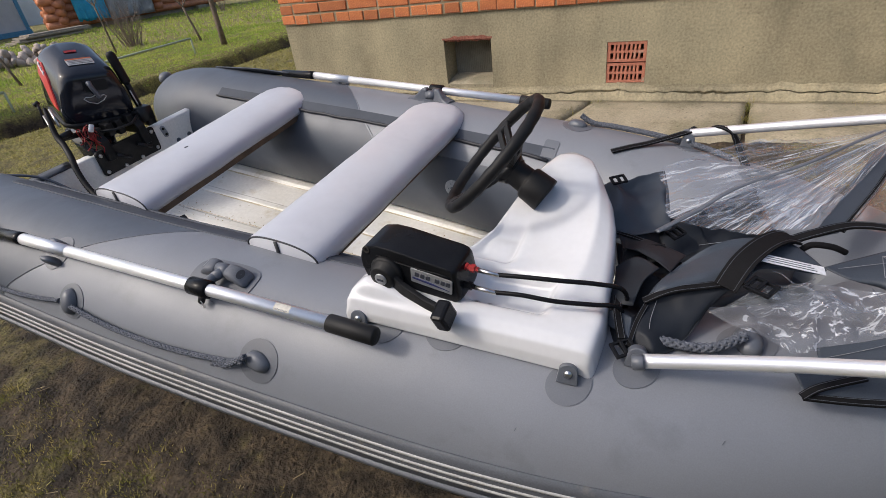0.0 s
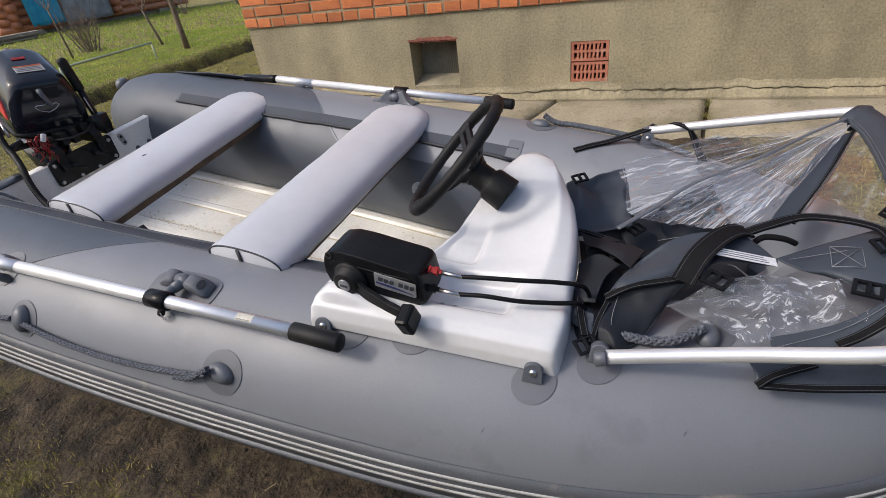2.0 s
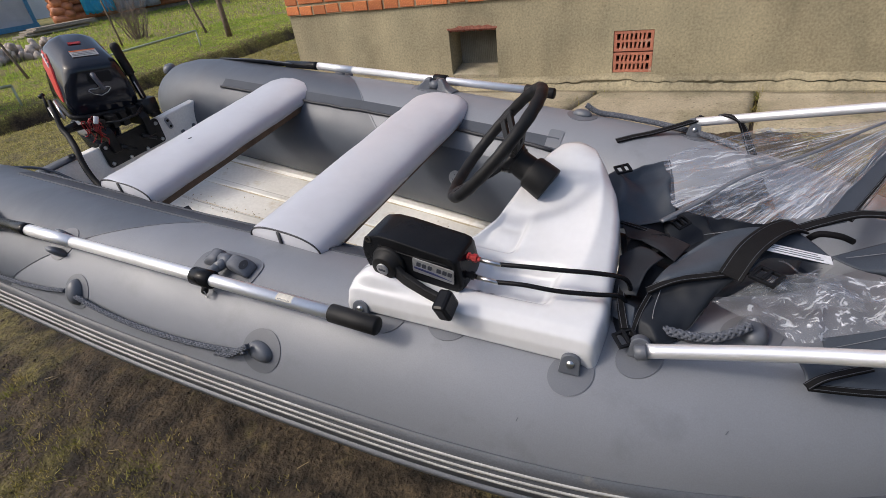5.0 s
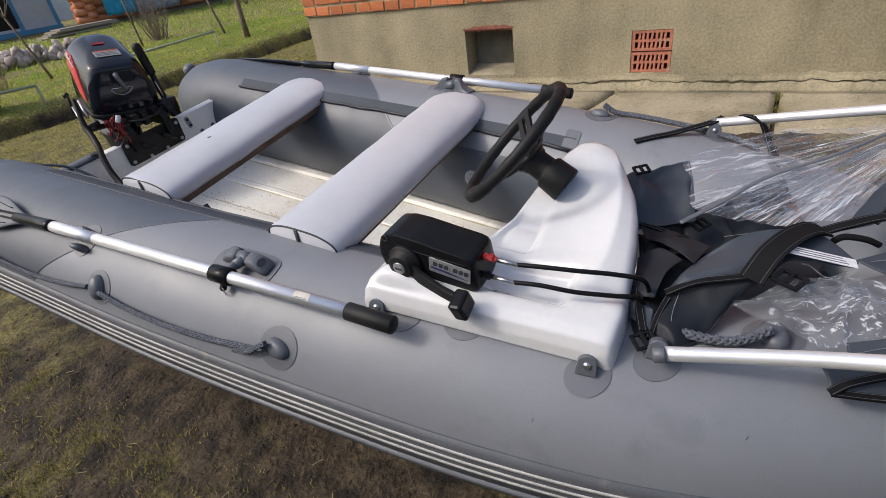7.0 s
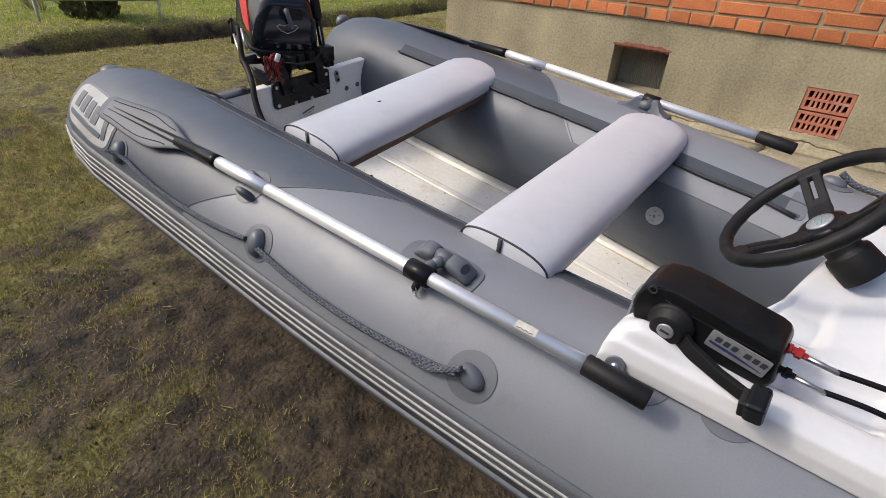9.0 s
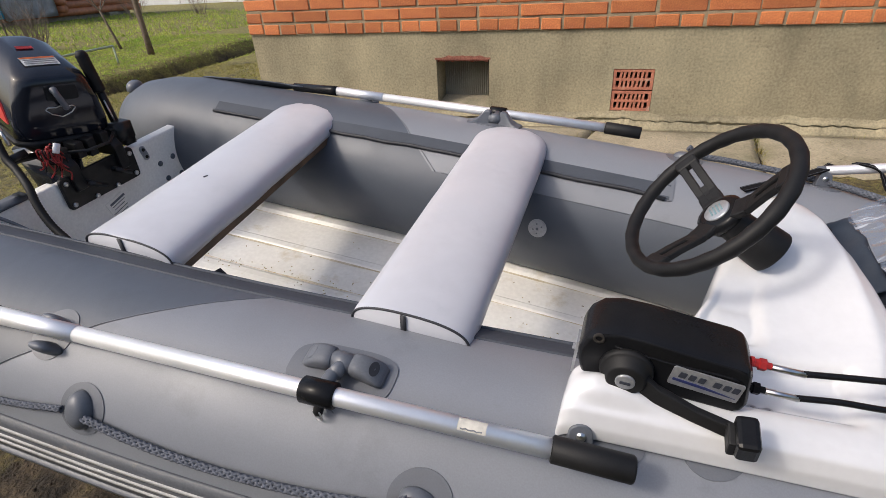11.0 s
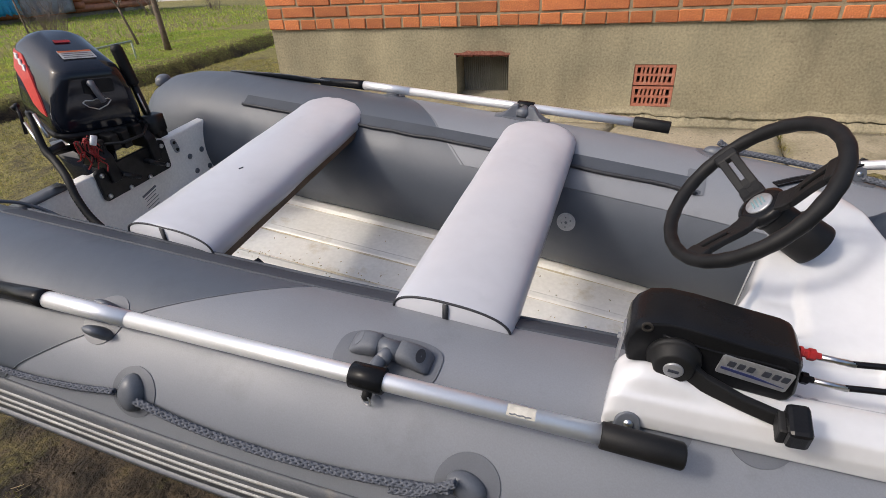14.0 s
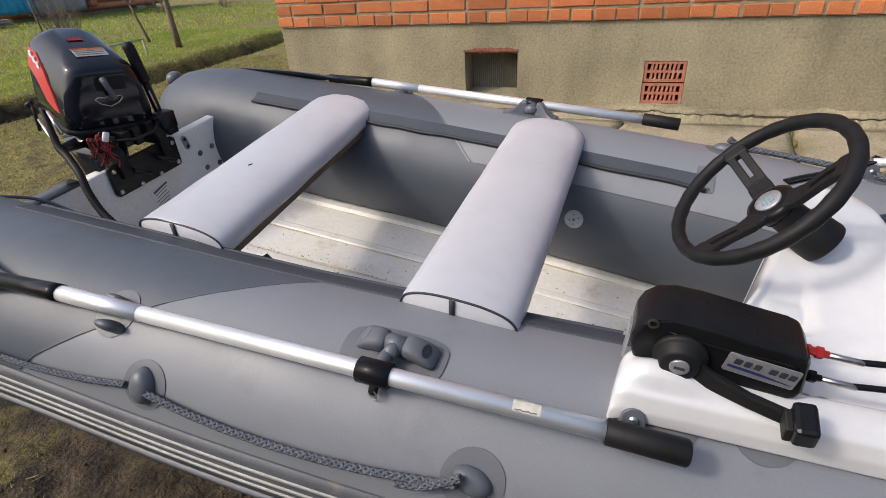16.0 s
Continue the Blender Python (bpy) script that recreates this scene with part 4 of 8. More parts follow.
# short scuffs and scratches on the tube
for x, deg, dx, dd in ((-0.06, 76, 0.012, -9), (-0.045, 75, 0.008, -5), (0.30, 52, 0.003, -2), (0.62, 44, 0.004, -1.5), (0.42, 78, 0.005, 1), (-0.70, 74, 0.004, -3), (-0.42, 30, 0.014, 1.5), (-1.12, 66, 0.006, 2), (0.55, 80, 0.004, 2)):
    bm = B()
    pipe(bm, [on_tube(x + dx * (k / 3 - 0.5), deg + dd * (k / 3 - 0.5) + 0.3 * math.sin(k * 2.1), -1, 0.0) for k in range(4)], [0.0004, 0.0009, 0.0008, 0.0004], 5)
    part("scuff", bm, M["fitting"], boat, "short dark scuff")

# stern knobs
for side in (-1, 1):
    part("stern_knob", lug(-2.02, -8, side, 0.032, 0.036, 0.034 if side > 0 else 0.020), M["fitting"], boat, "grey rubber stern knob")


# badge on the stern: a pale lozenge with dark bars in place of lettering
def patch_bar(x, deg, dx, darc, lift, turn=0.0, power=8.0):
    return disc(B(), x, deg, -1, dx, darc, lift, power, 4, 24, turn)


badge = part("badge", disc(B(), -1.745, 48, -1, 0.175, 0.072, 0.004, 4.5, 6, 48, 0.05), M["stripe"], boat, "pale rounded badge with dark bars")
part("badge_edge", disc(B(), -1.745, 48, -1, 0.183, 0.08, 0.0025, 4.5, 6, 48, 0.05), M["fitting"], badge)
for i in range(4):
    x = -1.842 + i * 0.052
    part("bar", patch_bar(x, 43 + i * 1.2, 0.0195, 0.029, 0.0058), M["fabric_dark"], badge)
part("bar", patch_bar(-1.755, 57.5, 0.13, 0.0085, 0.0058, 0.05), M["fabric_dark"], badge)
part("bar", patch_bar(-1.612, 53, 0.012, 0.03, 0.006, -0.2), M["fabric_dark"], badge)

# transom
def transom():
    bm = B()
    w, top, bot = 0.405, -0.062, -0.36
    out = [(-0.42, bot), (-0.42, -0.13), (-0.40, top - 0.02), (-0.37, top - 0.003), (-0.33, top)]
    out += [(-0.13, top), (-0.12, top - 0.01), (0.13, top - 0.01), (0.14, top), (0.36, top + 0.004), (0.385, top - 0.004), (0.398, top - 0.03), (0.43, -0.2), (0.40, bot)]
    m = Matrix(((0, 0, 1, -1.705), (1, 0, 0, 0), (0, 1, 0, 0), (0, 0, 0, 1)))
    slab(bm, out, 0, 0.04, m)
    bmesh.ops.recalc_face_normals(bm, faces=bm.faces)
    return bm


tr = part("transom", transom(), M["transom"], boat, "scuffed white transom board", smooth=False, bevel=0.006)
for y, z in ((0.246, -0.162), (0.308, -0.159), (0.259, -0.228), (0.324, -0.236)):
    bm = B()
    lathe(bm, (-1.668, y, z), (1, 0, 0), [(0, 0.0105), (0.005, 0.0105), (0.007, 0.007)], 20)
    part("bolt", bm, M["fitting"], tr, "grey bolt cap")
bm = B()
slab(bm, round_rect(0.022, 0.055, 0.01), 0, 0.006, facing((-1.666, 0.196, -0.098), (1, 0, 0)) @ pose(0, 0, 0, 0, 0, 12))
sl = part("drain_slot", bm, M["silver"], tr, "metal slot plate", bevel=0.001)
bm = B()
for dz in (-0.014, 0.014):
    lathe(bm, (-1.662, 0.196 - dz * 0.2, -0.098 + dz), (1, 0, 0), [(0, 0.006), (0.004, 0.006)], 12)
part("hole", bm, M["dark"], sl)
bm = B()
slab(bm, round_rect(0.075, 0.085, 0.003), 0, 0.0012, facing((-1.6645, 0.035, -0.232), (1, 0, 0)) @ pose(0, 0, 0, 0, 0, 14))
sticker = part("data_plate", bm, M["transom"], tr, "grey data plate with rows of bars", smooth=False)
for i in range(6):
    bm = B()
    slab(bm, round_rect(0.064 - 0.008 * (i % 3), 0.008 if i == 0 else 0.0022, 0.001, 2), 0, 0.0008, facing((-1.6632, 0.035, -0.232), (1, 0, 0)) @ pose(0, 0.030 - 0.012 * i, 0, 0, 0, 0) @ pose(0, 0, 0, 0, 0, 14))
    part("bar", bm, M["patch"], sticker, smooth=False)
# grey cover over the near part of the top edge
bm = B()
loops = []
for y, z in ((-0.42, -0.13), (-0.40, -0.08), (-0.37, -0.061), (-0.33, -0.058), (-0.26, -0.058), (-0.205, -0.058)):
    loops.append([(-1.712, y, z - 0.03), (-1.711, y, z + 0.004), (-1.661, y, z + 0.004), (-1.660, y, z - 0.006)])
rings(bm, loops, False, False)
bmesh.ops.solidify(bm, geom=bm.faces[:], thickness=0.003)
part("edge_cover", bm, M["fabric_light"], boat, "grey fabric cover on the transom edge")
# strap round the near end of the transom
bm = B()
pipe(bm, curve([(-1.72, -0.50, 0.02), (-1.70, -0.42, 0.0), (-1.66, -0.33, -0.05), (-1.58, -0.28, -0.13), (-1.5, -0.27, -0.2)], 8), 0.005, 8)
part("transom_strap", bm, M["fitting"], boat, "grey rubber edge strap")


# ---- ropes ----
def rope(name, pts, r, label, strands=8, pitch=0.05):
    t = thing(name, label, "rope", tuple(pts[0]), "grab lines", frame_m=BOAT)
    line = curve(pts, 24)
    dense = []
    for a, b in zip(line, line[1:]):
        k = max(1, int((b - a).length / 0.004))
        dense += [a.lerp(b, i / k) for i in range(k)]
    dense.append(line[-1])
    for s in range(strands):
        bm = B()
        run, path, u = 0.0, [], None
        for i, p in enumerate(dense):
            d = (dense[min(i + 1, len(dense) - 1)] - dense[max(i - 1, 0)]).normalized()
            u = basis(d)[0] if u is None else (u - d * u.dot(d)).normalized()
            v = d.cross(u)
            a = 2 * math.pi * (run / pitch * (1 if s % 2 else -1) + (s // 2) / (strands / 2)) + (math.pi / strands if s % 2 else 0)
            k = r * (0.60 + 0.10 * math.cos(8 * math.pi * run / pitch + s * math.pi))
            path.append(p + k * (math.cos(a) * u + math.sin(a) * v))
            if i + 1 < len(dense):
                run += (dense[i + 1] - p).length
        pipe(bm, path, r * 0.36, 5)
        part("strand", bm, M["rope"], t)
    return t


def hang(x0, d0, x1, d1, sag, lift=0.012, k=7, side=-1):
    return [on_tube(x0 + (x1 - x0) * i / k, d0 + (d1 - d0) * i / k + sag * 4 * (i / k) * (1 - i / k), side, lift) for i in range(k + 1)]


rope("grab_rope", [on_tube(-1.50, 60, -1, 0.034)] + hang(-1.45, 61, -0.88, 57, 6), 0.0068, "braided grey grab rope hanging along the tube")
rope("grab_rope", hang(-0.86, 57, -0.30, 57, 5) + [on_tube(-0.268, 54, -1, 0.026)], 0.0076, "braided grey grab rope hanging along the tube")
rope("grab_rope", [on_tube(-0.262, 51, -1, 0.030), on_tube(-0.288, 55, -1, 0.022), on_tube(-0.318, 59.5, -1, 0.014), on_tube(-0.36, 61.5, -1, 0.012)], 0.007, "loose braided end of the grey grab rope")
rope("grab_rope", [on_tube(0.11, 14, 1, 0.03)] + hang(0.15, 16, 0.56, 6, 8, side=1), 0.009, "braided grey grab rope on the house-side tube")
rope("grab_rope", [on_tube(0.62, 2, -1, 0.03), on_tube(0.57, 6, -1, 0.016), on_tube(0.50, 3, -1, 0.012), on_tube(0.44, -4, -1, 0.012)], 0.0095, "short braided grey rope under the folded canopy")


# fine litter on the boat floor
rd = random.Random(17)
bm = B()
for i in range(210):
    x = rd.uniform(-1.55, 0.15)
    y = rd.choice((rd.uniform(-0.85, 0.8), rd.gauss(0.1, 0.09), rd.gauss(0.08, 0.06))) * (side_y(x) - 0.13)
    L, wd, a = rd.uniform(0.001, 0.0034), rd.uniform(0.0005, 0.0012), rd.uniform(0, 6.28)
    if i % 40 == 0:
        L, wd = rd.uniform(0.008, 0.018), 0.0006
    box(bm, (-L, -wd, -0.001), (L, wd, 0.0012), Matrix.Translation((x, y, -0.356 + (0.009 if abs(y) < 0.03 else 0.0))) @ pose(0, 0, 0, 0, rd.uniform(-6, 6), math.degrees(a)))
me = bpy.data.meshes.new("floor_litter")
bm.to_mesh(me)
bm.free()
me.materials.append(M["litter"])
lt = tagged(new("floor_litter", me), "crumbs of soil and dry stalks on the boat floor", "litter", "", "stuff")
lt.matrix_world = BOAT


# ---- oars ----
def oar(side, shaft0, shaft1, grip, tip, x_clamp, x_guide):
    t = thing("oar", "aluminium oar with black grip, clipped along the tube", "oar", shaft0, "oars", frame_m=BOAT)
    s0, s1, g, tp = (Vector(p) for p in (shaft0, shaft1, grip, tip))
    d = (s1 - s0).normalized()
    on = lambda x: s0.lerp(s1, (x - s0.x) / (s1.x - s0.x))
    bm = B()
    j = on(x_guide + 0.075)
    pipe(bm, [s0, j], 0.0155, 20)
    pipe(bm, [j - d * 0.002, s1 + d * 0.02], 0.0142, 20)
    shaft = part("shaft", bm, M["aluminium"], t, "aluminium shaft")
    if side < 0:
        e1 = Vector((0, side * 0.35, 1.0))
        e1 = (e1 - d * e1.dot(d)).normalized()
        e2 = d.cross(e1)
        for x, length, a0, a1, r, mt, nm, lab in ((-0.215, 0.040, -48, 40, 0.0145, "yellowed", "sticker", "worn yellowed sticker"), (-0.211, 0.031, 18, 27, 0.0148, "fitting", "bar", "")):
            bm = B()
            rings(bm, [[on(x) + d * (length * k / 8) + (e1 * math.cos(b) + e2 * math.sin(b)) * (r if 0 < m < 8 else r - 0.0006) for m, b in enumerate(radians(a0 + 3 * math.sin(k * 2.3) + (a1 - a0) * m / 8) for m in range(9))] for k in range(9)], False, False)
            bmesh.ops.recalc_face_normals(bm, faces=bm.faces)
            part(nm, bm, M[mt], shaft, lab)
    bm = B()
    lathe(bm, s1, g - s1, [(0, 0.0165), (0.002, 0.0185), ((g - s1).length - 0.003, 0.0185), ((g - s1).length, 0.0165)], 24)
    part("grip", bm, M["black_matt"], t, "black foam grip")
    q = (tp - s0)
    mid = s0 + q * 0.3
    bm = B()
    pipe(bm, [s0 - d * -0.01, s0 + q * 0.02, mid], [0.0175, 0.0172, 0.015], 18)
    part("socket", bm, M["black"], t, "black blade socket")
    # blade
    n = tube_out(mid.x, 33, side)
    a = q.normalized()
    w = n.cross(a).normalized()
    bm = B()
    loops = []
    for i in range(15):
        k = i / 14
        half = 0.016 + 0.038 * smooth_step(0.0, 0.36, k) - 0.014 * smooth_step(0.4, 1.0, k) - 0.006 * smooth_step(0.94, 1.0, k)
        c = s0 + q * (0.22 + 0.78 * k)
        loops.append([c + w * half * math.cos(b) + n * (0.006 * math.sin(b)) for b in (2 * math.pi * m / 24 for m in range(24))])
    rings(bm, loops)
    blade = part("blade", bm, M["fabric_dark"], t, "grey plastic blade")
    for off, k1, r in ((0.007, 0.93, 0.0044), (-0.008, 0.90, 0.0052)):
        bm = B()
        pipe(bm, [s0 + q * (0.24 + (k1 - 0.24) * i / 10) + w * (off * (1.1 - 0.3 * i / 10)) + n * 0.0066 for i in range(11)], [r * (1.0 - 0.75 * (i / 10) ** 1.5) for i in range(11)], 8, flat=0.4)
        part("slot", bm, M["dark"], blade, "long dark slot")
    for sy in (-1, 1):
        bm = B()
        pipe(bm, [s0 + q * (0.36 + 0.58 * i / 12) + w * sy * (0.024 + 0.014 * smooth_step(0, 0.4, i / 12) - 0.012 * smooth_step(0.4, 1, i / 12)) + n * 0.0052 for i in range(13)], 0.0016, 6, flat=0.6)
        part("rib", bm, M["black"], blade, "thin dark groove")
    # clamp with its pin and ring
    c = on(x_clamp)
    bm = B()
    lathe(bm, c - d * 0.028, d, [(0, 0.018), (0.002, 0.0205), (0.054, 0.0205), (0.056, 0.018)], 22)
    cl = part("clamp", bm, M["black"], t, "black oar clamp")
    out = tube_out(x_clamp, 40, side)
    bm = B()
    lathe(bm, c - Vector((0, 0, 0.014)), (0, side * 0.55, -0.8), [(0, 0.008), (0.022, 0.008), (0.026, 0.005)], 12)
    part("nut", bm, M["black_matt"], cl)
    bm = B()
    cc = c + Vector((0, side * 0.014, -0.036))
    pipe(bm, [cc + Vector((0.009 * math.cos(b), 0.003 * math.cos(b) * side, 0.011 * math.sin(b))) for b in (2 * math.pi * i / 16 for i in range(17))], 0.0014, 5)
    part("ring", bm, M["steel"], cl, "steel split ring")
    bm = B()
    pipe(bm, [c, c + Vector((0.0, -side * 0.035, 0.0)), on_tube(x_clamp + 0.01, 11, side, 0.018)], 0.011, 12)
    part("yoke", bm, M["fitting"], cl, "grey swivel yoke")
    return t


oar(-1, (-1.09, -0.652, 0.050), (-0.088, -0.590, 0.076), (0.018, -0.583, 0.075), (-1.68, -0.690, 0.014), -0.43, -0.965)
oar(1, (-1.115, 0.628, 0.058), (-0.13, 0.590, 0.070), (-0.022, 0.583, 0.070), (-1.72, 0.645, 0.03), -0.479, -0.985)

# rowlock bases and shaft clips, glued to the tubes
for side, xc, xg in ((-1, -0.425, -0.965), (1, -0.475, -0.985)):
    p = part("rowlock_base", disc(B(), xc - 0.004, 14, side, 0.090, 0.045, 0.0022, 3.2), M["patch"], boat, "oblong rowlock base patch")
    up = tube_out(xc, 12, side)
    mid = on_tube(xc, 12, side, 0.017)
    if side > 0:
        across = up.cross(Vector((1, 0, 0))).normalized()
        for sx in (-1, 1):
            bm = B()
            loops = []
            for dx, top, half in ((0.016, 0.022, 0.014), (0.020, 0.026, 0.016), (0.034, 0.025, 0.017), (0.042, 0.016, 0.020), (0.056, 0.000, 0.026), (0.074, -0.009, 0.032), (0.088, -0.0125, 0.034)):
                q = mid + Vector((sx * dx, 0, 0))
                loops.append([q + across * half - up * 0.020, q + across * half * 0.85 + up * (top - 0.006), q + across * half * 0.55 + up * top, q - across * half * 0.55 + up * top, q - across * half * 0.85 + up * (top - 0.006), q - across * half - up * 0.020])
            rings(bm, loops)
            bmesh.ops.recalc_face_normals(bm, faces=bm.faces)
            part("wing", bm, M["fitting"], p, "sloping rowlock cheek", bevel=0.002)
    for sx in (-1, 1) if side < 0 else ():
        across = up.cross(Vector((1, 0, 0))).normalized()
        bm = B()
        loops = []
        for dx, wide, tall, drop in ((0.0165, 0.0150, 0.0140, 0.0), (0.0175, 0.0175, 0.0165, 0.0), (0.030, 0.0185, 0.0175, 0.0), (0.044, 0.0195, 0.0165, -0.002), (0.056, 0.0205, 0.0125, -0.006), (0.065, 0.0200, 0.0080, -0.010), (0.071, 0.0160, 0.0040, -0.013)):
            q = mid + Vector((sx * dx, 0, 0)) + up * drop
            loops.append([q + across * wide * math.copysign(abs(math.cos(b)) ** 0.62, math.cos(b)) + up * tall * math.copysign(abs(math.sin(b)) ** 0.62, math.sin(b)) for b in (2 * math.pi * k / 24 for k in range(24))])
        rings(bm, loops)
        bmesh.ops.recalc_face_normals(bm, faces=bm.faces)
        lobe = part("lobe", bm, M["lobe"], p, "rounded rubber lobe")
        bm = B()
        m = facing(mid + Vector((sx * 0.0545, 0, 0)) + up * 0.0068, up * 0.75 + Vector((sx * 0.55, 0, 0)), Vector((sx, 0, 0)))
        slab(bm, [(0.0125 * math.cos(t), 0.0085 * math.sin(t)) for t in (2 * math.pi * i / 20 for i in range(20))], -0.003, 0.0006, m)
        part("hollow", bm, M["patch"] if sx < 0 else M["piping"], lobe, smooth=False)
    bm = B()
    pipe(bm, [mid - Vector((0.02, 0, 0)), mid + Vector((0.02, 0, 0))], 0.0165, 18)
    pipe(bm, [mid, mid + Vector((0, side * 0.03, 0.004))], 0.012, 12)
    part("pin", bm, M["fitting"], p)
    p = part("oar_clip", disc(B(), xg, 29, side, 0.042, 0.048, 0.0016), M["patch"], boat, "round patch with an oar clip")
    part("jaw", lug(xg, 24, side, 0.026, 0.010, 0.034), M["fitting"], p)
    part("jaw", lug(xg + (0.01 if side < 0 else 0), 35.5 if side < 0 else 37.5, side, 0.027, 0.011, 0.036), M["fitting"], p)

# ---- seats ----
def bench(name, x0, x1, y0, y1, z, rise, label, skew=0.0, board=0.0):
    t = thing(name, label, "bench seat", ((x0 + x1) / 2, 0, z), "boat seats", frame_m=BOAT)
    cx, w = (x0 + x1) / 2, (x1 - x0) / 2

    def put(name, bm, *rest, **more):
        for v in bm.verts:                       # the bench lies a little askew
            v.co.x += skew * (v.co.y - y0)
        return part(name, bm, *rest, **more)

    bm = B()
    loops = []
    n = 20
    ys = [(y0, 0.94), (y0 + 0.004, 0.985), (y0 + 0.012, 1.0)] + [(y0 + 0.012 + (y1 - y0 - 0.09) * i / 14, 1.0) for i in range(1, 15)]
    ys = [q for a, b in zip(ys, ys[1:]) for q in (a, ((a[0] + b[0]) / 2, (a[1] + b[1]) / 2))] + ys[-1:]
    for s in range(1, 9):
        a = radians(90 * s / 8)
        ys.append((y1 - 0.078 + 0.078 * math.sin(a), max(0.55 + 0.45 * math.cos(a), 0.0)))
    for y, k in ys:
        top = rise * (k ** 0.7)
        lp = [(cx - w * k, y, z + 0.0), (cx - w * k * 1.0, y, z + 0.012)]
        for s in range(n + 1):
            a = math.pi * (1 - s / n)
            lp.append((cx + w * k * math.copysign(abs(math.cos(a)) ** 0.8, math.cos(a)), y, z + 0.014 + top * (abs(math.sin(a)) ** 0.75)))
        lp += [(cx + w * k, y, z + 0.012), (cx + w * k, y, z)]
        loops.append([Vector(p) + Vector((0, 0, 0.003 * noise.noise((p[0] * 9, p[1] * 9, z * 7)) + 0.0035 * noise.noise((p[0] * 16 + p[1] * 30, p[1] * 40 - p[0] * 30, z * 7)) * smooth_step(0.05, 0.4, p[1]))) for p in lp])
    rings(bm, loops)
    put("cushion", bm, M["seat"], t, "pale grey vinyl cushion")
    bm = B()
    edge = [(cx + w * 0.985 * math.copysign(abs(math.cos(a)) ** 0.8, math.cos(a)), y0 + 0.001, z + 0.014 + rise * 0.96 * abs(math.sin(a)) ** 0.75) for a in (math.pi * (1 - s / 24) for s in range(25))]
    pipe(bm, edge, 0.0024, 6)
    put("piping", bm, M["piping"], t, "black piping")
    bm = B()
    box(bm, (cx - w * 0.12, y0 - 0.003, z + 0.004), (cx - w * 0.03, y0 + 0.02, z + 0.012 + rise * 0.94))
    put("tab", bm, M["piping"], t, "black closing tab")
    bm = B()
    slab(bm, [(cx + px, (y0 + y1) / 2 - board / 2 + py) for px, py in round_rect(2 * w * 0.97, y1 - y0 - 0.03 + board, 0.02)], z - 0.011 - board * 0.4, z - 0.001)
    put("board", bm, M["plywood"], t, "plywood seat board", smooth=False, bevel=0.002)
    return t


seat_a = bench("bench_seat", -1.188, -0.936, -0.390, 0.515, -0.006, 0.046, "pale grey padded bench seat with dark piping, near the motor", -0.085, 0.03)
bm = B()
box(bm, (-0.006, -0.0016, -0.004), (0.006, 0.0016, 0.0035), Matrix.Translation((-1.090, -0.095, 0.0540)) @ pose(0, 0, 0, 0, 0, 70))
part("mark", bm, M["ink"], seat_a, "short dark scuff", smooth=False)
bm = B()
cm = Matrix.Translation((-0.872, -0.335, -0.045)) @ pose(0, 0, 0, 0, 20, -15)
box(bm, (-0.018, -0.012, -0.010), (0.018, 0.012, 0.010), cm)
pipe(bm, [cm @ Vector((0.012 * math.cos(t) + 0.022, 0.012 * math.sin(t), 0.0)) for t in (2 * math.pi * i / 14 for i in range(15))], 0.003, 6)
part("clip", bm, M["black"], seat_a, "black plastic clip", bevel=0.002)
bench("bench_seat", -0.480, -0.252, -0.426, 0.480, 0.022, 0.048, "pale grey padded bench seat with dark piping, amidships", -0.03)


# ---- outboard motor ----
motor = thing("outboard_motor", "black outboard motor with red side flash, clamped on the transom", "outboard motor", (-1.72, -0.02, -0.55), frame_m=BOAT)
MY = -0.028


def cowl_loop(x0, x1, w, z, taper=1.0, r=0.05, tilt=0.0):
    """Rounded outline at height z; the front is narrower or wider by taper."""
    cx, L = (x0 + x1) / 2, x1 - x0
    return [Vector((cx + px, MY + py * (1 + (taper - 1) * (px / L + 0.5)), z + tilt * (px / L))) for px, py in round_rect(L, 2 * w, min(r, w * 0.9), 6)]


MT = None


def mpart(name, bm, material, parent, label="", smooth=True, bevel=0.0):
    """A part of the powerhead, which is steered and leans a little."""
    bm.transform(MT)
    return part(name, bm, material, parent, label, smooth, bevel)


MT = Matrix.Translation((-1.704, 0.0, 0.045)) @ pose(0, 0, 0, -7.7, 0, -17.4) @ Matrix.Translation((1.668, 0.028, -0.052))
bm = B()
rings(bm, [cowl_loop(a, b, w, z, t, r, tl) for a, b, w, z, t, r, tl in (
    (-1.95, -1.675, 0.125, 0.048, 1.0, 0.05, -0.02), (-1.96, -1.668, 0.130, 0.060, 1.0, 0.045, -0.02), (-1.965, -1.667, 0.129, 0.1, 0.98, 0.042, -0.02), (-1.97, -1.668, 0.121, 0.165, 0.94, 0.04, -0.03),
    (-1.97, -1.670, 0.110, 0.218, 0.9, 0.045, -0.035), (-1.968, -1.671, 0.105, 0.236, 0.88, 0.045, -0.044), (-1.966, -1.675, 0.101, 0.244, 0.88, 0.045, -0.047), (-1.960, -1.684, 0.094, 0.2525, 0.87, 0.05, -0.050), (-1.948, -1.71, 0.080, 0.269, 0.86, 0.06, -0.052), (-1.934, -1.75, 0.060, 0.279, 0.86, 0.05, -0.045), (-1.915, -1.80, 0.04, 0.287, 0.9, 0.02, -0.03))])
cowl = mpart("cowl", bm, M["cowl"], motor, "glossy black engine cowl")
bm = B()
rings(bm, [cowl_loop(-1.96 - d, -1.662 + d, 0.134 + d, z, 1.0, 0.05, -0.02) for d, z in ((-0.006, 0.038), (0.001, 0.04), (0.001, 0.052), (-0.006, 0.055))])
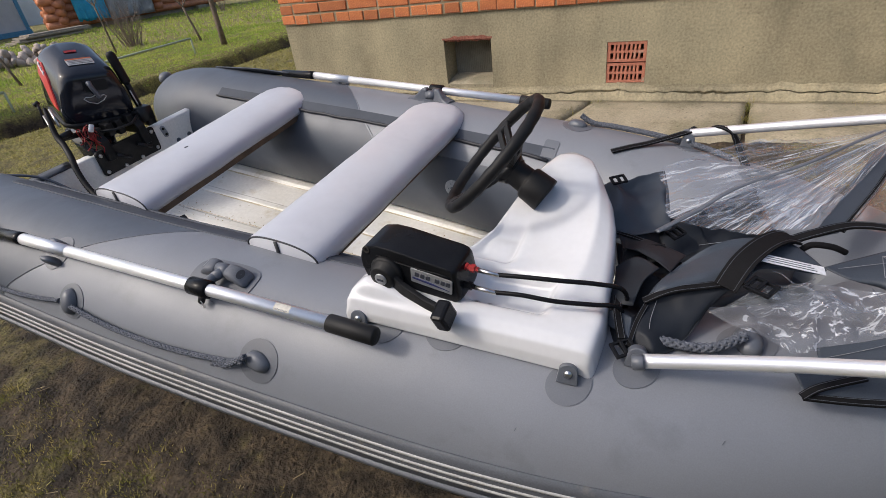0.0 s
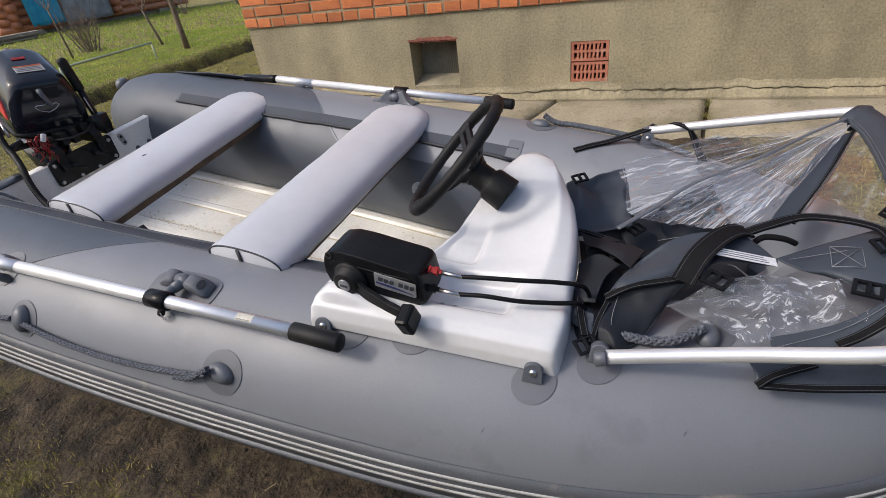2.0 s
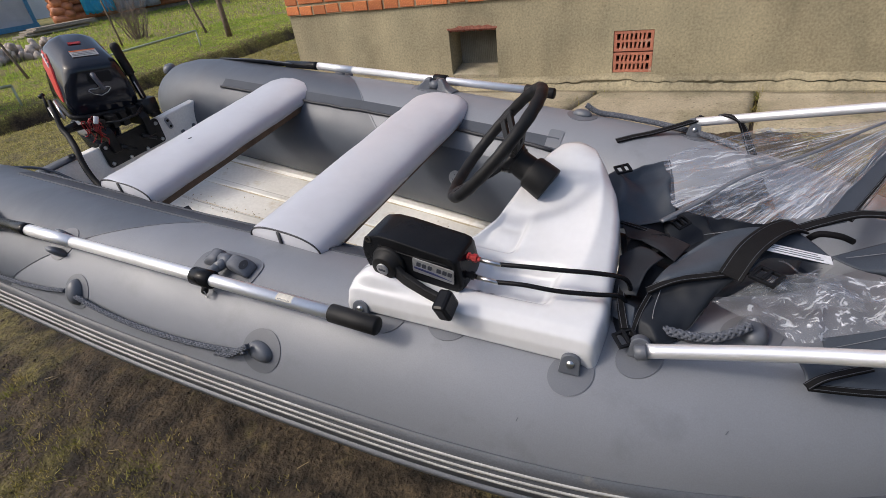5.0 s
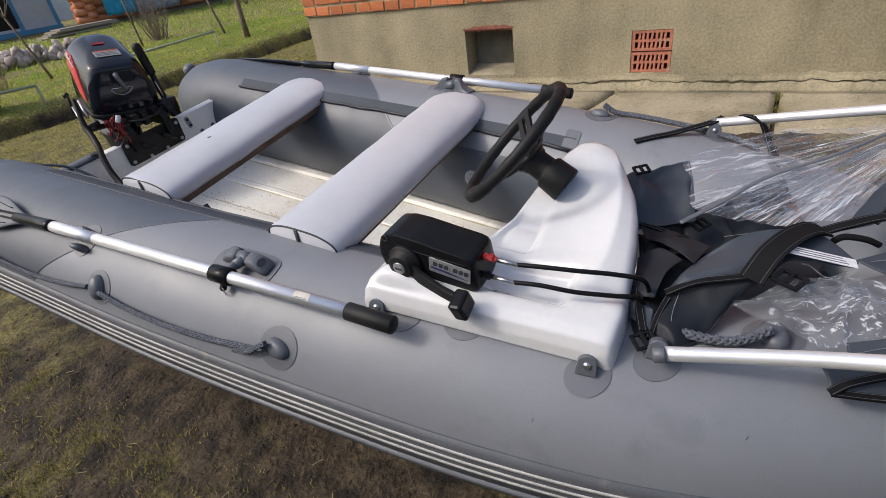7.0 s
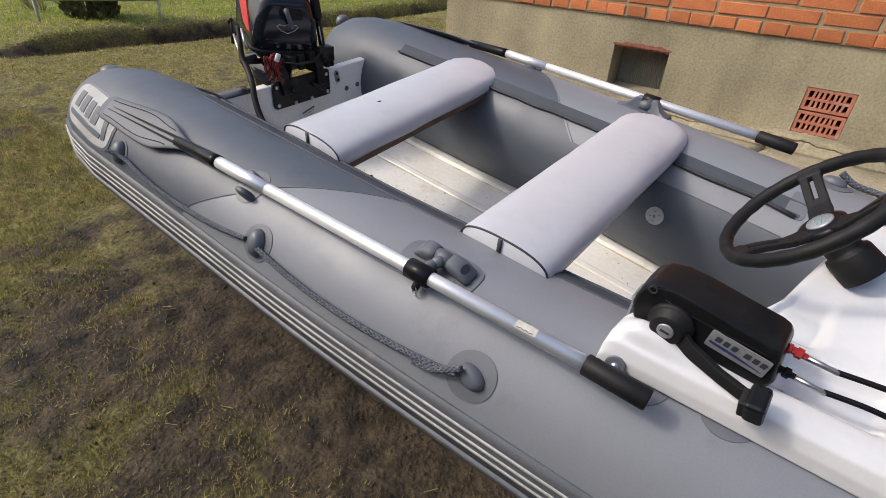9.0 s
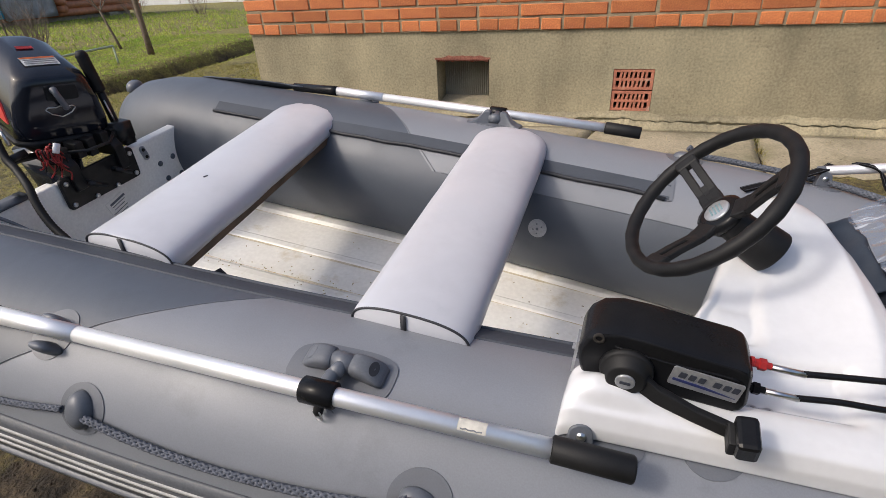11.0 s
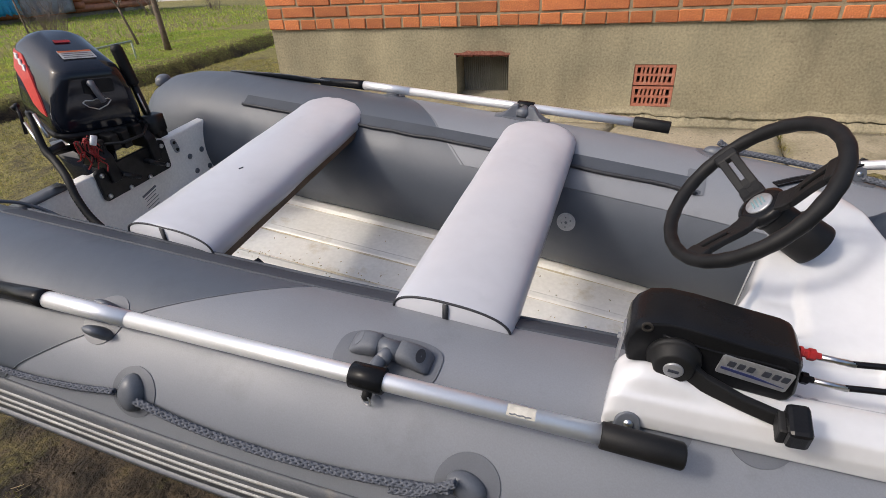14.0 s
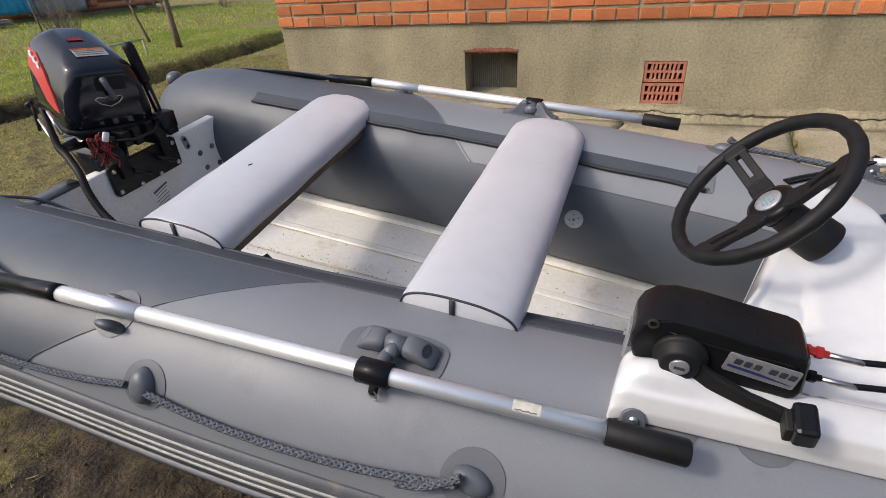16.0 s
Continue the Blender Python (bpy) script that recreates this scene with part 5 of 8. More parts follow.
mpart("cowl_seal", bm, M["black_matt"], motor, "dull black lower rim")
bm = B()
rings(bm, [cowl_loop(-1.94 + d, -1.68 - d, 0.112 - d, z, 1.0, 0.05, -0.02) for d, z in ((0.0, 0.042), (0.004, 0.02), (0.03, -0.01), (0.06, -0.03))])
mpart("lower_cover", bm, M["iron"], motor, "black lower engine pan")
# red side flashes
for sy in (-1, 1):
    bm = B()
    m = Matrix(((1, 0, 0, 0), (0, 0, 1, 0), (0, 1, 0, 0), (0, 0, 0, 1)))
    ws = lambda x, z: MY + sy * (float(np.interp(z, [0.06, 0.1, 0.17, 0.225, 0.255], [0.130, 0.129, 0.1205, 0.1095, 0.101])) * (1 + float(np.interp(z, [0.1, 0.17, 0.255], [-0.02, -0.05, -0.13])) * ((x + 1.97) / 0.30)) + 0.0035)
    outline = [(-1.945, 0.250), (-1.885, 0.244), (-1.815, 0.188), (-1.722, 0.092), (-1.765, 0.096), (-1.815, 0.112), (-1.885, 0.165), (-1.945, 0.195)]
    vs = [bm.verts.new((x, ws(x, z), z)) for x, z in outline]
    vs2 = [bm.verts.new((x, ws(x, z) - sy * 0.006, z)) for x, z in outline]
    bm.faces.new(vs), bm.faces.new(vs2[::-1])
    for i in range(len(vs)):
        j = (i + 1) % len(vs)
        bm.faces.new((vs[i], vs2[i], vs2[j], vs[j]))
    bmesh.ops.triangulate(bm, faces=bm.faces)
    bmesh.ops.recalc_face_normals(bm, faces=bm.faces)
    mpart("side_flash", bm, M["red"], cowl, "red side flash", smooth=False)
    for k in range(3):
        bm = B()
        x, z = -1.93 + 0.028 * k, 0.232 - 0.012 * k
        box(bm, (x, ws(x, z) - 0.002 if sy > 0 else ws(x, z) - 0.0022, z - 0.009), (x + 0.022, ws(x, z) + 0.002, z + 0.009))
        mpart("bar", bm, M["label"], cowl, smooth=False)
# decals on the sloping lid
def lid(x, y, wx, wy, mt, name, lift=0.0):
    zt = lambda q: float(np.interp(q, [-1.94, -1.915, -1.80, -1.75, -1.71, -1.682], [0.2995, 0.302, 0.272, 0.2565, 0.243, 0.227])) + 0.0035 + lift
    bm = B()
    vs = []
    for i in range(5):
        px = x - wx / 2 + wx * i / 4
        vs.append([bm.verts.new((px, MY + y - wy / 2, zt(px))), bm.verts.new((px, MY + y + wy / 2, zt(px)))])
    for a, b in zip(vs, vs[1:]):
        bm.faces.new((a[0], b[0], b[1], a[1]))
    bmesh.ops.solidify(bm, geom=bm.faces[:], thickness=0.003)
    return mpart(name, bm, mt, cowl, smooth=False)


lid(-1.745, 0.0, 0.045, 0.092, M["label"], "warning_label")
lid(-1.762, 0.0, 0.008, 0.090, M["orange"], "label_header", 0.0012)
for i in range(3):
    lid(-1.750 + 0.010 * i, 0.0, 0.003, 0.08, M["patch"], "bar", 0.0012)
lid(-1.83, -0.005, 0.018, 0.044, M["red"], "red_decal")
# front: starter grip in its recess and a chrome badge
bm = B()
slab(bm, round_rect(0.085, 0.04, 0.006), 0, 0.004, facing((-1.6685, MY + 0.01, 0.178), (1, 0, 0.1)))
mpart("recess", bm, M["black_matt"], cowl, bevel=0.001)
bm = B()
pipe(bm, curve([(-1.660, MY - 0.012, 0.19), (-1.650, MY - 0.012, 0.186), (-1.646, MY - 0.005, 0.165), (-1.648, MY + 0.008, 0.135)], 6), [0.011] * 4 + [0.009] * 15, 10)
mpart("starter_grip", bm, M["fitting"], cowl, "grey pull-start grip")
bm = B()
c = Vector((-1.6645, MY - 0.004, 0.125))
shield = [(-0.04, 0.008), (-0.032, 0.014), (-0.012, 0.012), (0.0, 0.016), (0.012, 0.012), (0.032, 0.014), (0.04, 0.008), (0.026, -0.006), (0.0, -0.016), (-0.026, -0.006)]
fm = facing(c, (1, 0, 0.05))
pipe(bm, [fm @ Vector((*p, 0)) for p in shield + shield[:1]], 0.0018, 6)
mpart("badge", bm, M["steel"], cowl, "chrome shield outline")
# clamp bracket on the inner face of the transom
bm = B()
for y0, y1 in ((-0.125, 0.148),):
    slab(bm, [((y0 + y1) / 2 + px, -0.103 + pz) for px, pz in round_rect(y1 - y0, 0.108, 0.014)], 0, 0.014, Matrix(((0, 0, 1, -1.664), (1, 0, 0, 0), (0, 1, 0, 0), (0, 0, 0, 1))))
pad = part("clamp_plate", bm, M["iron"], motor, "black clamp plate", smooth=False, bevel=0.004)
for y, z in ((-0.108, -0.068), (-0.108, -0.14), (-0.03, -0.148), (0.13, -0.068), (0.13, -0.14), (0.05, -0.148)):
    bm = B()
    lathe(bm, (-1.650, y, z), (1, 0, 0), [(0, 0.008), (0.004, 0.008), (0.006, 0.005)], 10)
    part("bolt", bm, M["steel"], pad)
for y0, y1 in ((-0.09, -0.055), (0.075, 0.11)):
    bm = B()
    prof = [(-1.74, -0.055), (-1.74, 0.02), (-1.69, 0.03), (-1.655, 0.0), (-1.635, -0.02), (-1.63, -0.10), (-1.65, -0.105), (-1.652, -0.052)]
    slab(bm, prof, y0, y1, Matrix(((1, 0, 0, 0), (0, 0, 1, 0), (0, 1, 0, 0), (0, 0, 0, 1))))
    bmesh.ops.recalc_face_normals(bm, faces=bm.faces)
    part("clamp_bracket", bm, M["iron"], motor, smooth=False, bevel=0.004)
for y in (-0.045, 0.055):
    bm = B()
    pipe(bm, [(-1.70, y, -0.09), (-1.60, y, -0.09)], 0.009, 10)
    pipe(bm, [(-1.60, y - 0.025, -0.075), (-1.60, y + 0.025, -0.105)], 0.0065, 8)
    part("clamp_screw", bm, M["iron"], motor)
bm = B()
pipe(bm, [(-1.69, -0.12, -0.005), (-1.68, 0.16, 0.005)], 0.009, 10)
pipe(bm, [(-1.7, -0.1, 0.02), (-1.62, -0.02, 0.012), (-1.61, 0.05, 0.012), (-1.67, 0.13, 0.02)], 0.005, 8)
box(bm, (-1.69, 0.115, -0.02), (-1.645, 0.175, 0.035))
part("steering_bar", bm, M["iron"], motor)
# leg, anti-cavitation plate, gear case, propeller
bm = B()
rings(bm, [[Vector((x0 + px, MY + py, z)) for px, py in round_rect(L, w, w * 0.45)] for x0, L, w, z in ((-1.80, 0.2, 0.13, 0.0), (-1.80, 0.17, 0.1, -0.12), (-1.81, 0.15, 0.07, -0.35), (-1.82, 0.16, 0.05, -0.5))])
part("leg", bm, M["cowl"], motor)
bm = B()
slab(bm, [(-1.87 + px, MY + py) for px, py in round_rect(0.3, 0.17, 0.06)], -0.425, -0.415)
lathe(bm, (-1.72, MY, -0.5), (-1, 0, 0), [(0, 0.005), (0.03, 0.03), (0.12, 0.04), (0.24, 0.034), (0.26, 0.02)], 18)
part("gear_case", bm, M["cowl"], motor)
bm = B()
lathe(bm, (-1.965, MY, -0.5), (-1, 0, 0), [(0, 0.028), (0.06, 0.024), (0.075, 0.01)], 14)
for k in range(3):
    a = 2 * math.pi * k / 3
    d = Vector((0, math.cos(a), math.sin(a)))
    e = Vector((0, -math.sin(a), math.cos(a)))
    loops = []
    for s in (0.0, 0.3, 0.6, 0.85, 1.0):
        c, w = Vector((-2.0, MY, -0.5)) + d * (0.022 + 0.075 * s), 0.04 * math.sqrt(max(1 - (s - 0.45) ** 2 * 3, 0.05))
        t = (e * 0.8 + Vector((0.6, 0, 0))).normalized()
        q = t.cross(d)
        loops.append([c - t * w + q * 0.001, c + q * 0.003, c + t * w + q * 0.001, c + t * w - q * 0.001, c - q * 0.003, c - t * w - q * 0.001])
    rings(bm, loops)
part("propeller", bm, M["aluminium"], motor, "aluminium propeller")
# folded tiller
bm = B()
lathe(bm, (-1.709, 0.156, 0.130), (-0.016, -0.005, 0.121), [(0, 0.013), (0.006, 0.0195)] + [(0.012 + 0.006 * i, 0.0178 + 0.0012 * (i % 2)) for i in range(18)] + [(0.124, 0.0155), (0.13, 0.01)], 16)
till = part("tiller_grip", bm, M["black_matt"], motor, "ribbed black tiller grip")
bm = B()
pipe(bm, [(-1.709, 0.156, 0.132), (-1.70, 0.158, 0.045), (-1.691, 0.16, -0.03)], 0.0125, 10)
box(bm, (-1.71, 0.14, -0.045), (-1.655, 0.178, 0.0))
part("tiller_arm", bm, M["iron"], motor)
bm = B()
pipe(bm, [(-1.697, 0.148, 0.105), (-1.682, 0.152, 0.0)], 0.003, 6)
pipe(bm, [(-1.68, 0.14, -0.005), (-1.672, 0.178, 0.005)], 0.006, 8)
part("throttle_link", bm, M["steel"], till, "bright throttle rod")
# shift rods, cable conduit and loose wiring
bm = B()
pipe(bm, [(-1.84, -0.141, 0.091), (-1.765, -0.168, 0.018)], 0.0045, 8)
pipe(bm, [(-1.82, -0.118, 0.111), (-1.762, -0.141, 0.056)], 0.0055, 8)
part("shift_rod", bm, M["steel"], motor, "bright steel rods")
bm = B()
pipe(bm, [(-1.87, -0.128, 0.135), (-1.855, -0.134, 0.115), (-1.84, -0.152, 0.058)], 0.005, 8)
pipe(bm, [(-1.87, -0.12, 0.135), (-1.87, -0.14, 0.128)], 0.008, 8)
part("rod_end", bm, M["iron"], motor)
bm = B()
pipe(bm, [(-1.76, -0.08, 0.0), (-1.755, -0.165, 0.015)], 0.011, 8)
pipe(bm, [(-1.755, -0.18, 0.02), (-1.74, -0.12, 0.028)], 0.012, 8)
part("linkage", bm, M["iron"], motor)
bm = B()
line = curve([(-1.80, -0.141, 0.126), (-1.77, -0.16, 0.085), (-1.74, -0.178, 0.034), (-1.70, -0.188, 0.010), (-1.64, -0.212, -0.022), (-1.605, -0.232, -0.066), (-1.56, -0.246, -0.115), (-1.50, -0.254, -0.155), (-1.44, -0.26, -0.21), (-1.40, -0.265, -0.29)], 14)
pipe(bm, line, [(0.006 + 0.0045 * min(i / 30, 1.0)) + 0.0012 * (i % 2) for i in range(len(line))], 12)
part("conduit", bm, M["black_matt"], motor, "black corrugated conduit")
rw = random.Random(5)
for k in range(22):
    bm = B()
    y = -0.125 + 0.035 * rw.random()
    pts = [Vector((-1.66, y, 0.05))]
    for _ in range(5):
        pts.append(pts[-1] + Vector((rw.uniform(-0.008, 0.012), rw.uniform(-0.014, 0.014), rw.uniform(-0.030, 0.006))))
    pipe(bm, curve(pts, 5), 0.0022, 5)
    part("wire", bm, M["red_wire"] if k % 4 else M["black"], motor)
bm = B()
slab(bm, round_rect(0.016, 0.03, 0.003, 2), 0, 0.012, facing((-1.645, -0.092, 0.045), (1, -0.3, 0.3)) @ pose(0, 0, 0, 0, 0, -30))
part("plug", bm, M["label"], motor, "white wiring plug")
bm = B()
for k in range(5):
    y = -0.08 + 0.045 * k
    box(bm, (-1.69 - 0.01 * (k % 2), y, -0.005 - 0.012 * (k % 3)), (-1.655 + 0.008 * (k % 2), y + 0.028, 0.03 + 0.004 * (k % 2)))
part("carburettor", bm, M["iron"], motor, smooth=False, bevel=0.004)


# ---- helm console ----
console = thing("helm_console", "white moulded side console, strapped to the tube beside the seats", "boat console", (0.2, -0.3, -0.33), frame_m=BOAT)
ROWS = [(-0.540, -0.082, 0.050, 0.391, 0.040), (-0.538, -0.083, 0.072, 0.391, 0.066), (-0.530, -0.083, 0.094, 0.392, 0.086), (-0.512, -0.083, 0.104, 0.393, 0.097), (-0.47, -0.080, 0.108, 0.394, 0.106),
        (-0.42, -0.045, 0.104, 0.392, 0.120), (-0.36, 0.02, 0.104, 0.386, 0.138), (-0.30, 0.085, 0.108, 0.380, 0.155), (-0.24, 0.112, 0.122, 0.371, 0.169), (-0.18, 0.126, 0.143, 0.358, 0.181),
        (-0.12, 0.142, 0.171, 0.338, 0.191), (-0.06, 0.162, 0.193, 0.306, 0.196), (-0.02, 0.178, 0.198, 0.278, 0.193), (0.005, 0.188, 0.190, 0.258, 0.184), (0.024, 0.190, 0.160, 0.252, 0.155), (0.040, 0.190, 0.11, 0.25, 0.11), (0.052, 0.190, 0.05, 0.25, 0.05)]


def console_z(x, y):
    """Height of the moulded top."""
    c = [float(np.interp(y, [r[0] for r in ROWS], [r[k] for r in ROWS])) for k in range(1, 5)]
    s = min(max((x - c[0]) / (c[2] - c[0]), 0), 1)
    dip = -0.018 * math.sin(math.pi * s) * smooth_step(-0.5, -0.35, y) * (1 - smooth_step(-0.2, -0.05, y))
    hump = 0.012 * math.sin(math.pi * s) * smooth_step(-0.12, -0.02, y)
    facet = -0.016 * (1 - smooth_step(0.178, 0.196, x)) * smooth_step(0.07, 0.12, x) * smooth_step(-0.335, -0.315, y) * (1 - smooth_step(-0.25, -0.19, y))
    shelf = -0.026 * smooth_step(0.12, 0.16, x) * (1 - smooth_step(0.285, 0.305, x)) * smooth_step(-0.49, -0.46, y) * (1 - smooth_step(-0.362, -0.345, y))
    panel = 0.005 * smooth_step(0.115, 0.125, x) * (1 - smooth_step(0.172, 0.182, x)) * smooth_step(-0.305, -0.295, y) * (1 - smooth_step(-0.262, -0.252, y))
    lip = 0.020 * smooth_step(-0.525, -0.508, y) * (1 - smooth_step(-0.492, -0.478, y)) * (1 - smooth_step(-0.03, 0.07, x)) * smooth_step(-0.078, -0.05, x)
    bevel = -0.030 * max((s - 0.84) / 0.16, 0.0) * smooth_step(-0.47, -0.40, y) * (1 - smooth_step(-0.03, 0.02, y))
    return c[1] + (c[3] - c[1]) * s + bevel + dip + hump + facet + shelf + panel + lip


def console_hem(y):
    """How far the outer edge is drawn inwards along the tube."""
    return 0.056 * (1 - smooth_step(-0.48, -0.3, y))


def console_top(x, y):
    """Height of the finished moulding at x, y."""
    yb = y
    for _ in range(12):
        yb = y - console_hem(yb) * (x + 0.095) / 0.5
    return console_z(x, yb)


def console_mesh():
    bm = B()
    loops = []
    yy = []
    for a, b in zip(ROWS, ROWS[1:]):
        yy += [a[0] + (b[0] - a[0]) * i / 5 for i in range(5)]
    yy.append(ROWS[-1][0])
    for y in yy:
        x0, z0, x1, z1 = [float(np.interp(y, [r[0] for r in ROWS], [r[k] for r in ROWS])) for k in range(1, 5)]
        deep = y > -0.36
        low0 = -0.33 if deep else 0.0
        lp = [(x0 + 0.004, y, low0), (x0, y, (low0 + z0) / 2), (x0, y, z0 - 0.012), (x0 + 0.004, y, z0 - 0.004)]
        n = 44
        for i in range(n + 1):
            x = x0 + 0.012 + (x1 - x0 - 0.024) * i / n
            lp.append((x, y, console_z(x, y)))
        low1 = console_z(x1, y)
        lp += [(x1 - 0.004, y, low1 - 0.003), (x1, y, low1 - 0.014), (x1 + 0.006, y, low1 - 0.06 if deep else z1 * 0.4), (x1 + 0.012, y, low0)]
        hem = console_hem(y)
        loops.append([(a, b + hem * (a + 0.095) / 0.5, c) for a, b, c in lp])
    rings(bm, loops, False, False)
    bmesh.ops.recalc_face_normals(bm, faces=bm.faces)
    bmesh.ops.solidify(bm, geom=bm.faces[:], thickness=-0.005)
    return bm


body = part("moulding", console_mesh(), M["gelcoat"], console, "glossy white fibreglass moulding")
sub = body.modifiers.new("smooth", "SUBSURF")
sub.levels = sub.render_levels = 1
# raised panel under the control box and two round stickers
bm = B()
for x, y, w, h in ((0.21, -0.40, 0.10, 0.075),):
    loops = []
    for i in range(9):
        loops.append([(x - w / 2 + w * i / 8, y - h / 2 + h * j / 6, console_z(x - w / 2 + w * i / 8, y - h / 2 + h * j / 6) + (0.0035 if 0 < i < 8 and 0 < j < 6 else -0.002)) for j in range(7)])
    rings(bm, loops, False, False)
bmesh.ops.recalc_face_normals(bm, faces=bm.faces)
part("raised_panel", bm, M["gelcoat"], console)
for x, y in ((0.163, -0.447), (0.187, -0.441)):
    bm = B()
    lathe(bm, (x, y, console_top(x, y) - 0.001), (0, -0.12, 1), [(0, 0.010), (0.0022, 0.010), (0.003, 0.008)], 20)
    st = part("screw_cap", bm, M["silver"], console, "round grey screw cap")
    bm = B()
    lathe(bm, (x, y, console_top(x, y) + 0.001), (0, -0.12, 1), [(0, 0.005), (0.0022, 0.005)], 14)
    part("screw", bm, M["ink"], st)
bm = B()
box(bm, (0.215, -0.436, console_top(0.23, -0.434) - 0.001), (0.250, -0.433, console_top(0.23, -0.434) + 0.001))
part("bar", bm, M["red_wire"], console, smooth=False)
for x, y in ((0.24, -0.44), (0.27, -0.33), (0.2, -0.36)):
    bm = B()
    lathe(bm, (x, y, console_top(x, y) - 0.0005), (0, 0, 1), [(0, 0.0035), (0.001, 0.0035)], 10)
    part("hole", bm, M["ink"], console)

# steering wheel
AX = Vector((-0.753, -0.147, 0.642)).normalized()
RIM = Vector((0.0736, -0.1475, 0.2510))
HUB = RIM - AX * 0.040
WU, WV = AX.cross(Vector((0, 0, 1))).normalized(), None
WV = AX.cross(WU).normalized()
if WV.z < 0:
    WU, WV = -WU, -WV
bm = B()
R = 0.1485
ring = [RIM + R * (math.cos(a) * WU + math.sin(a) * WV) for a in (2 * math.pi * i / 96 for i in range(96))]
loops = []
for i, p in enumerate(ring):
    out = (p - RIM).normalized()
    ang = 2 * math.pi * i / 96
    grip = 0.0122 + 0.0005 * math.cos(ang * 24)
    loops.append([bm.verts.new(p + grip * (math.cos(b) * out + 1.05 * math.sin(b) * AX)) for b in (2 * math.pi * j / 14 for j in range(14))])
for i in range(96):
    a, b = loops[i], loops[(i + 1) % 96]
    for j in range(14):
        k = (j + 1) % 14
        bm.faces.new((a[j], b[j], b[k], a[k]))
bmesh.ops.recalc_face_normals(bm, faces=bm.faces)
wheel = part("steering_wheel", bm, M["black_matt"], console, "black three-spoke steering wheel")
bm = B()
lathe(bm, HUB - AX * 0.02, AX, [(0, 0.034), (0.012, 0.04), (0.022, 0.04), (0.026, 0.032), (0.027, 0.028)], 28)
part("hub", bm, M["black"], wheel)
bm = B()
lathe(bm, HUB + AX * 0.006, AX, [(0, 0.0225), (0.003, 0.0225), (0.0045, 0.0205)], 28)
em = part("emblem", bm, M["silver"], wheel, "round pale emblem with teal bars")
for k in range(4):
    bm = B()
    fm = Matrix((( WU.x, WV.x, AX.x, 0), (WU.y, WV.y, AX.y, 0), (WU.z, WV.z, AX.z, 0), (0, 0, 0, 1)))
    o = HUB + AX * 0.0106 + WV * (0.009 - 0.006 * k)
    fm.translation = o
    slab(bm, round_rect(0.026 - 0.004 * abs(k - 1.5), 0.0026, 0.001, 2), 0, 0.001, fm)
    part("bar", bm, M["teal"], em, smooth=False)
for deg in (180, 56, 304):
    a = radians(deg)
    d, e = math.cos(a) * WU + math.sin(a) * WV, -math.sin(a) * WU + math.cos(a) * WV
    for off, span in ((-0.0112, (0.03, 0.06, 0.1, 0.13, 0.15)), (0.0112, (0.03, 0.06, 0.1, 0.13, 0.15)), (0.0, (0.03, 0.045, 0.062, 0.074))):
        bm = B()
        loops = []
        for s in span:
            c = HUB + d * s + AX * (0.044 * smooth_step(0.03, 0.15, s)) + e * off * (1.0 if 0.05 < s < 0.14 else 0.75)
            w, h = 0.0072, 0.006
            loops.append([c + e * w + AX * h, c - e * w + AX * h, c - e * w - AX * h, c + e * w - AX * h])
        rings(bm, loops)
        bmesh.ops.recalc_face_normals(bm, faces=bm.faces)
        part("spoke", bm, M["black_matt"], wheel, smooth=False, bevel=0.002)
    for s0, s1, w in ((0.026, 0.056, 0.02), (0.122, 0.152, 0.021)):
        bm = B()
        loops = []
        for s in (s0, (s0 + s1) / 2, s1):
            c = HUB + d * s + AX * (0.044 * smooth_step(0.03, 0.15, s))
            loops.append([c + e * w + AX * 0.007, c - e * w + AX * 0.007, c - e * w - AX * 0.006, c + e * w - AX * 0.006])
        rings(bm, loops)
        bmesh.ops.recalc_face_normals(bm, faces=bm.faces)
        part("spoke_root", bm, M["black_matt"], wheel, smooth=False, bevel=0.004)
COL = Vector((0.171, -0.150, 0.190))
cd = (HUB - COL).normalized()
bm = B()
lathe(bm, COL - cd * 0.034, cd, [(0, 0.039), (0.004, 0.040), (0.046, 0.038), (0.051, 0.036), (0.053, 0.0305), (0.056, 0.030), (0.082, 0.029), (0.085, 0.0325), (0.092, 0.0325), ((HUB - COL).length + 0.016, 0.030)], 30)
part("steering_column", bm, M["black_matt"], console, "black steering column boot")

# ---- control box ----
ctrl = thing("throttle_control", "black throttle control box with lever and silver plate, on the console", "control box", (0.03, -0.43, 0.1), frame_m=BOAT)
prof = [(-0.072, 0.106), (-0.081, 0.135), (-0.081, 0.155), (-0.075, 0.174), (-0.060, 0.190), (-0.034, 0.197), (0.0, 0.197), (0.035, 0.194), (0.065, 0.191), (0.118, 0.187), (0.131, 0.183), (0.137, 0.175), (0.146, 0.125), (0.143, 0.112), (0.135, 0.107)]
bm = B()
loops = []
for y, k in ((-0.474, 0.93), (-0.472, 0.965), (-0.466, 0.99), (-0.456, 1.0), (-0.408, 1.0), (-0.396, 0.985), (-0.390, 0.955)):
    loops.append([(0.03 + (x - 0.03) * k, y, 0.158 + (z - 0.158) * k) for x, z in prof])
rings(bm, loops)
bmesh.ops.recalc_face_normals(bm, faces=bm.faces)
cbox = part("housing", bm, M["black"], ctrl, "black plastic housing", bevel=0.003)
bm = B()
loops = []
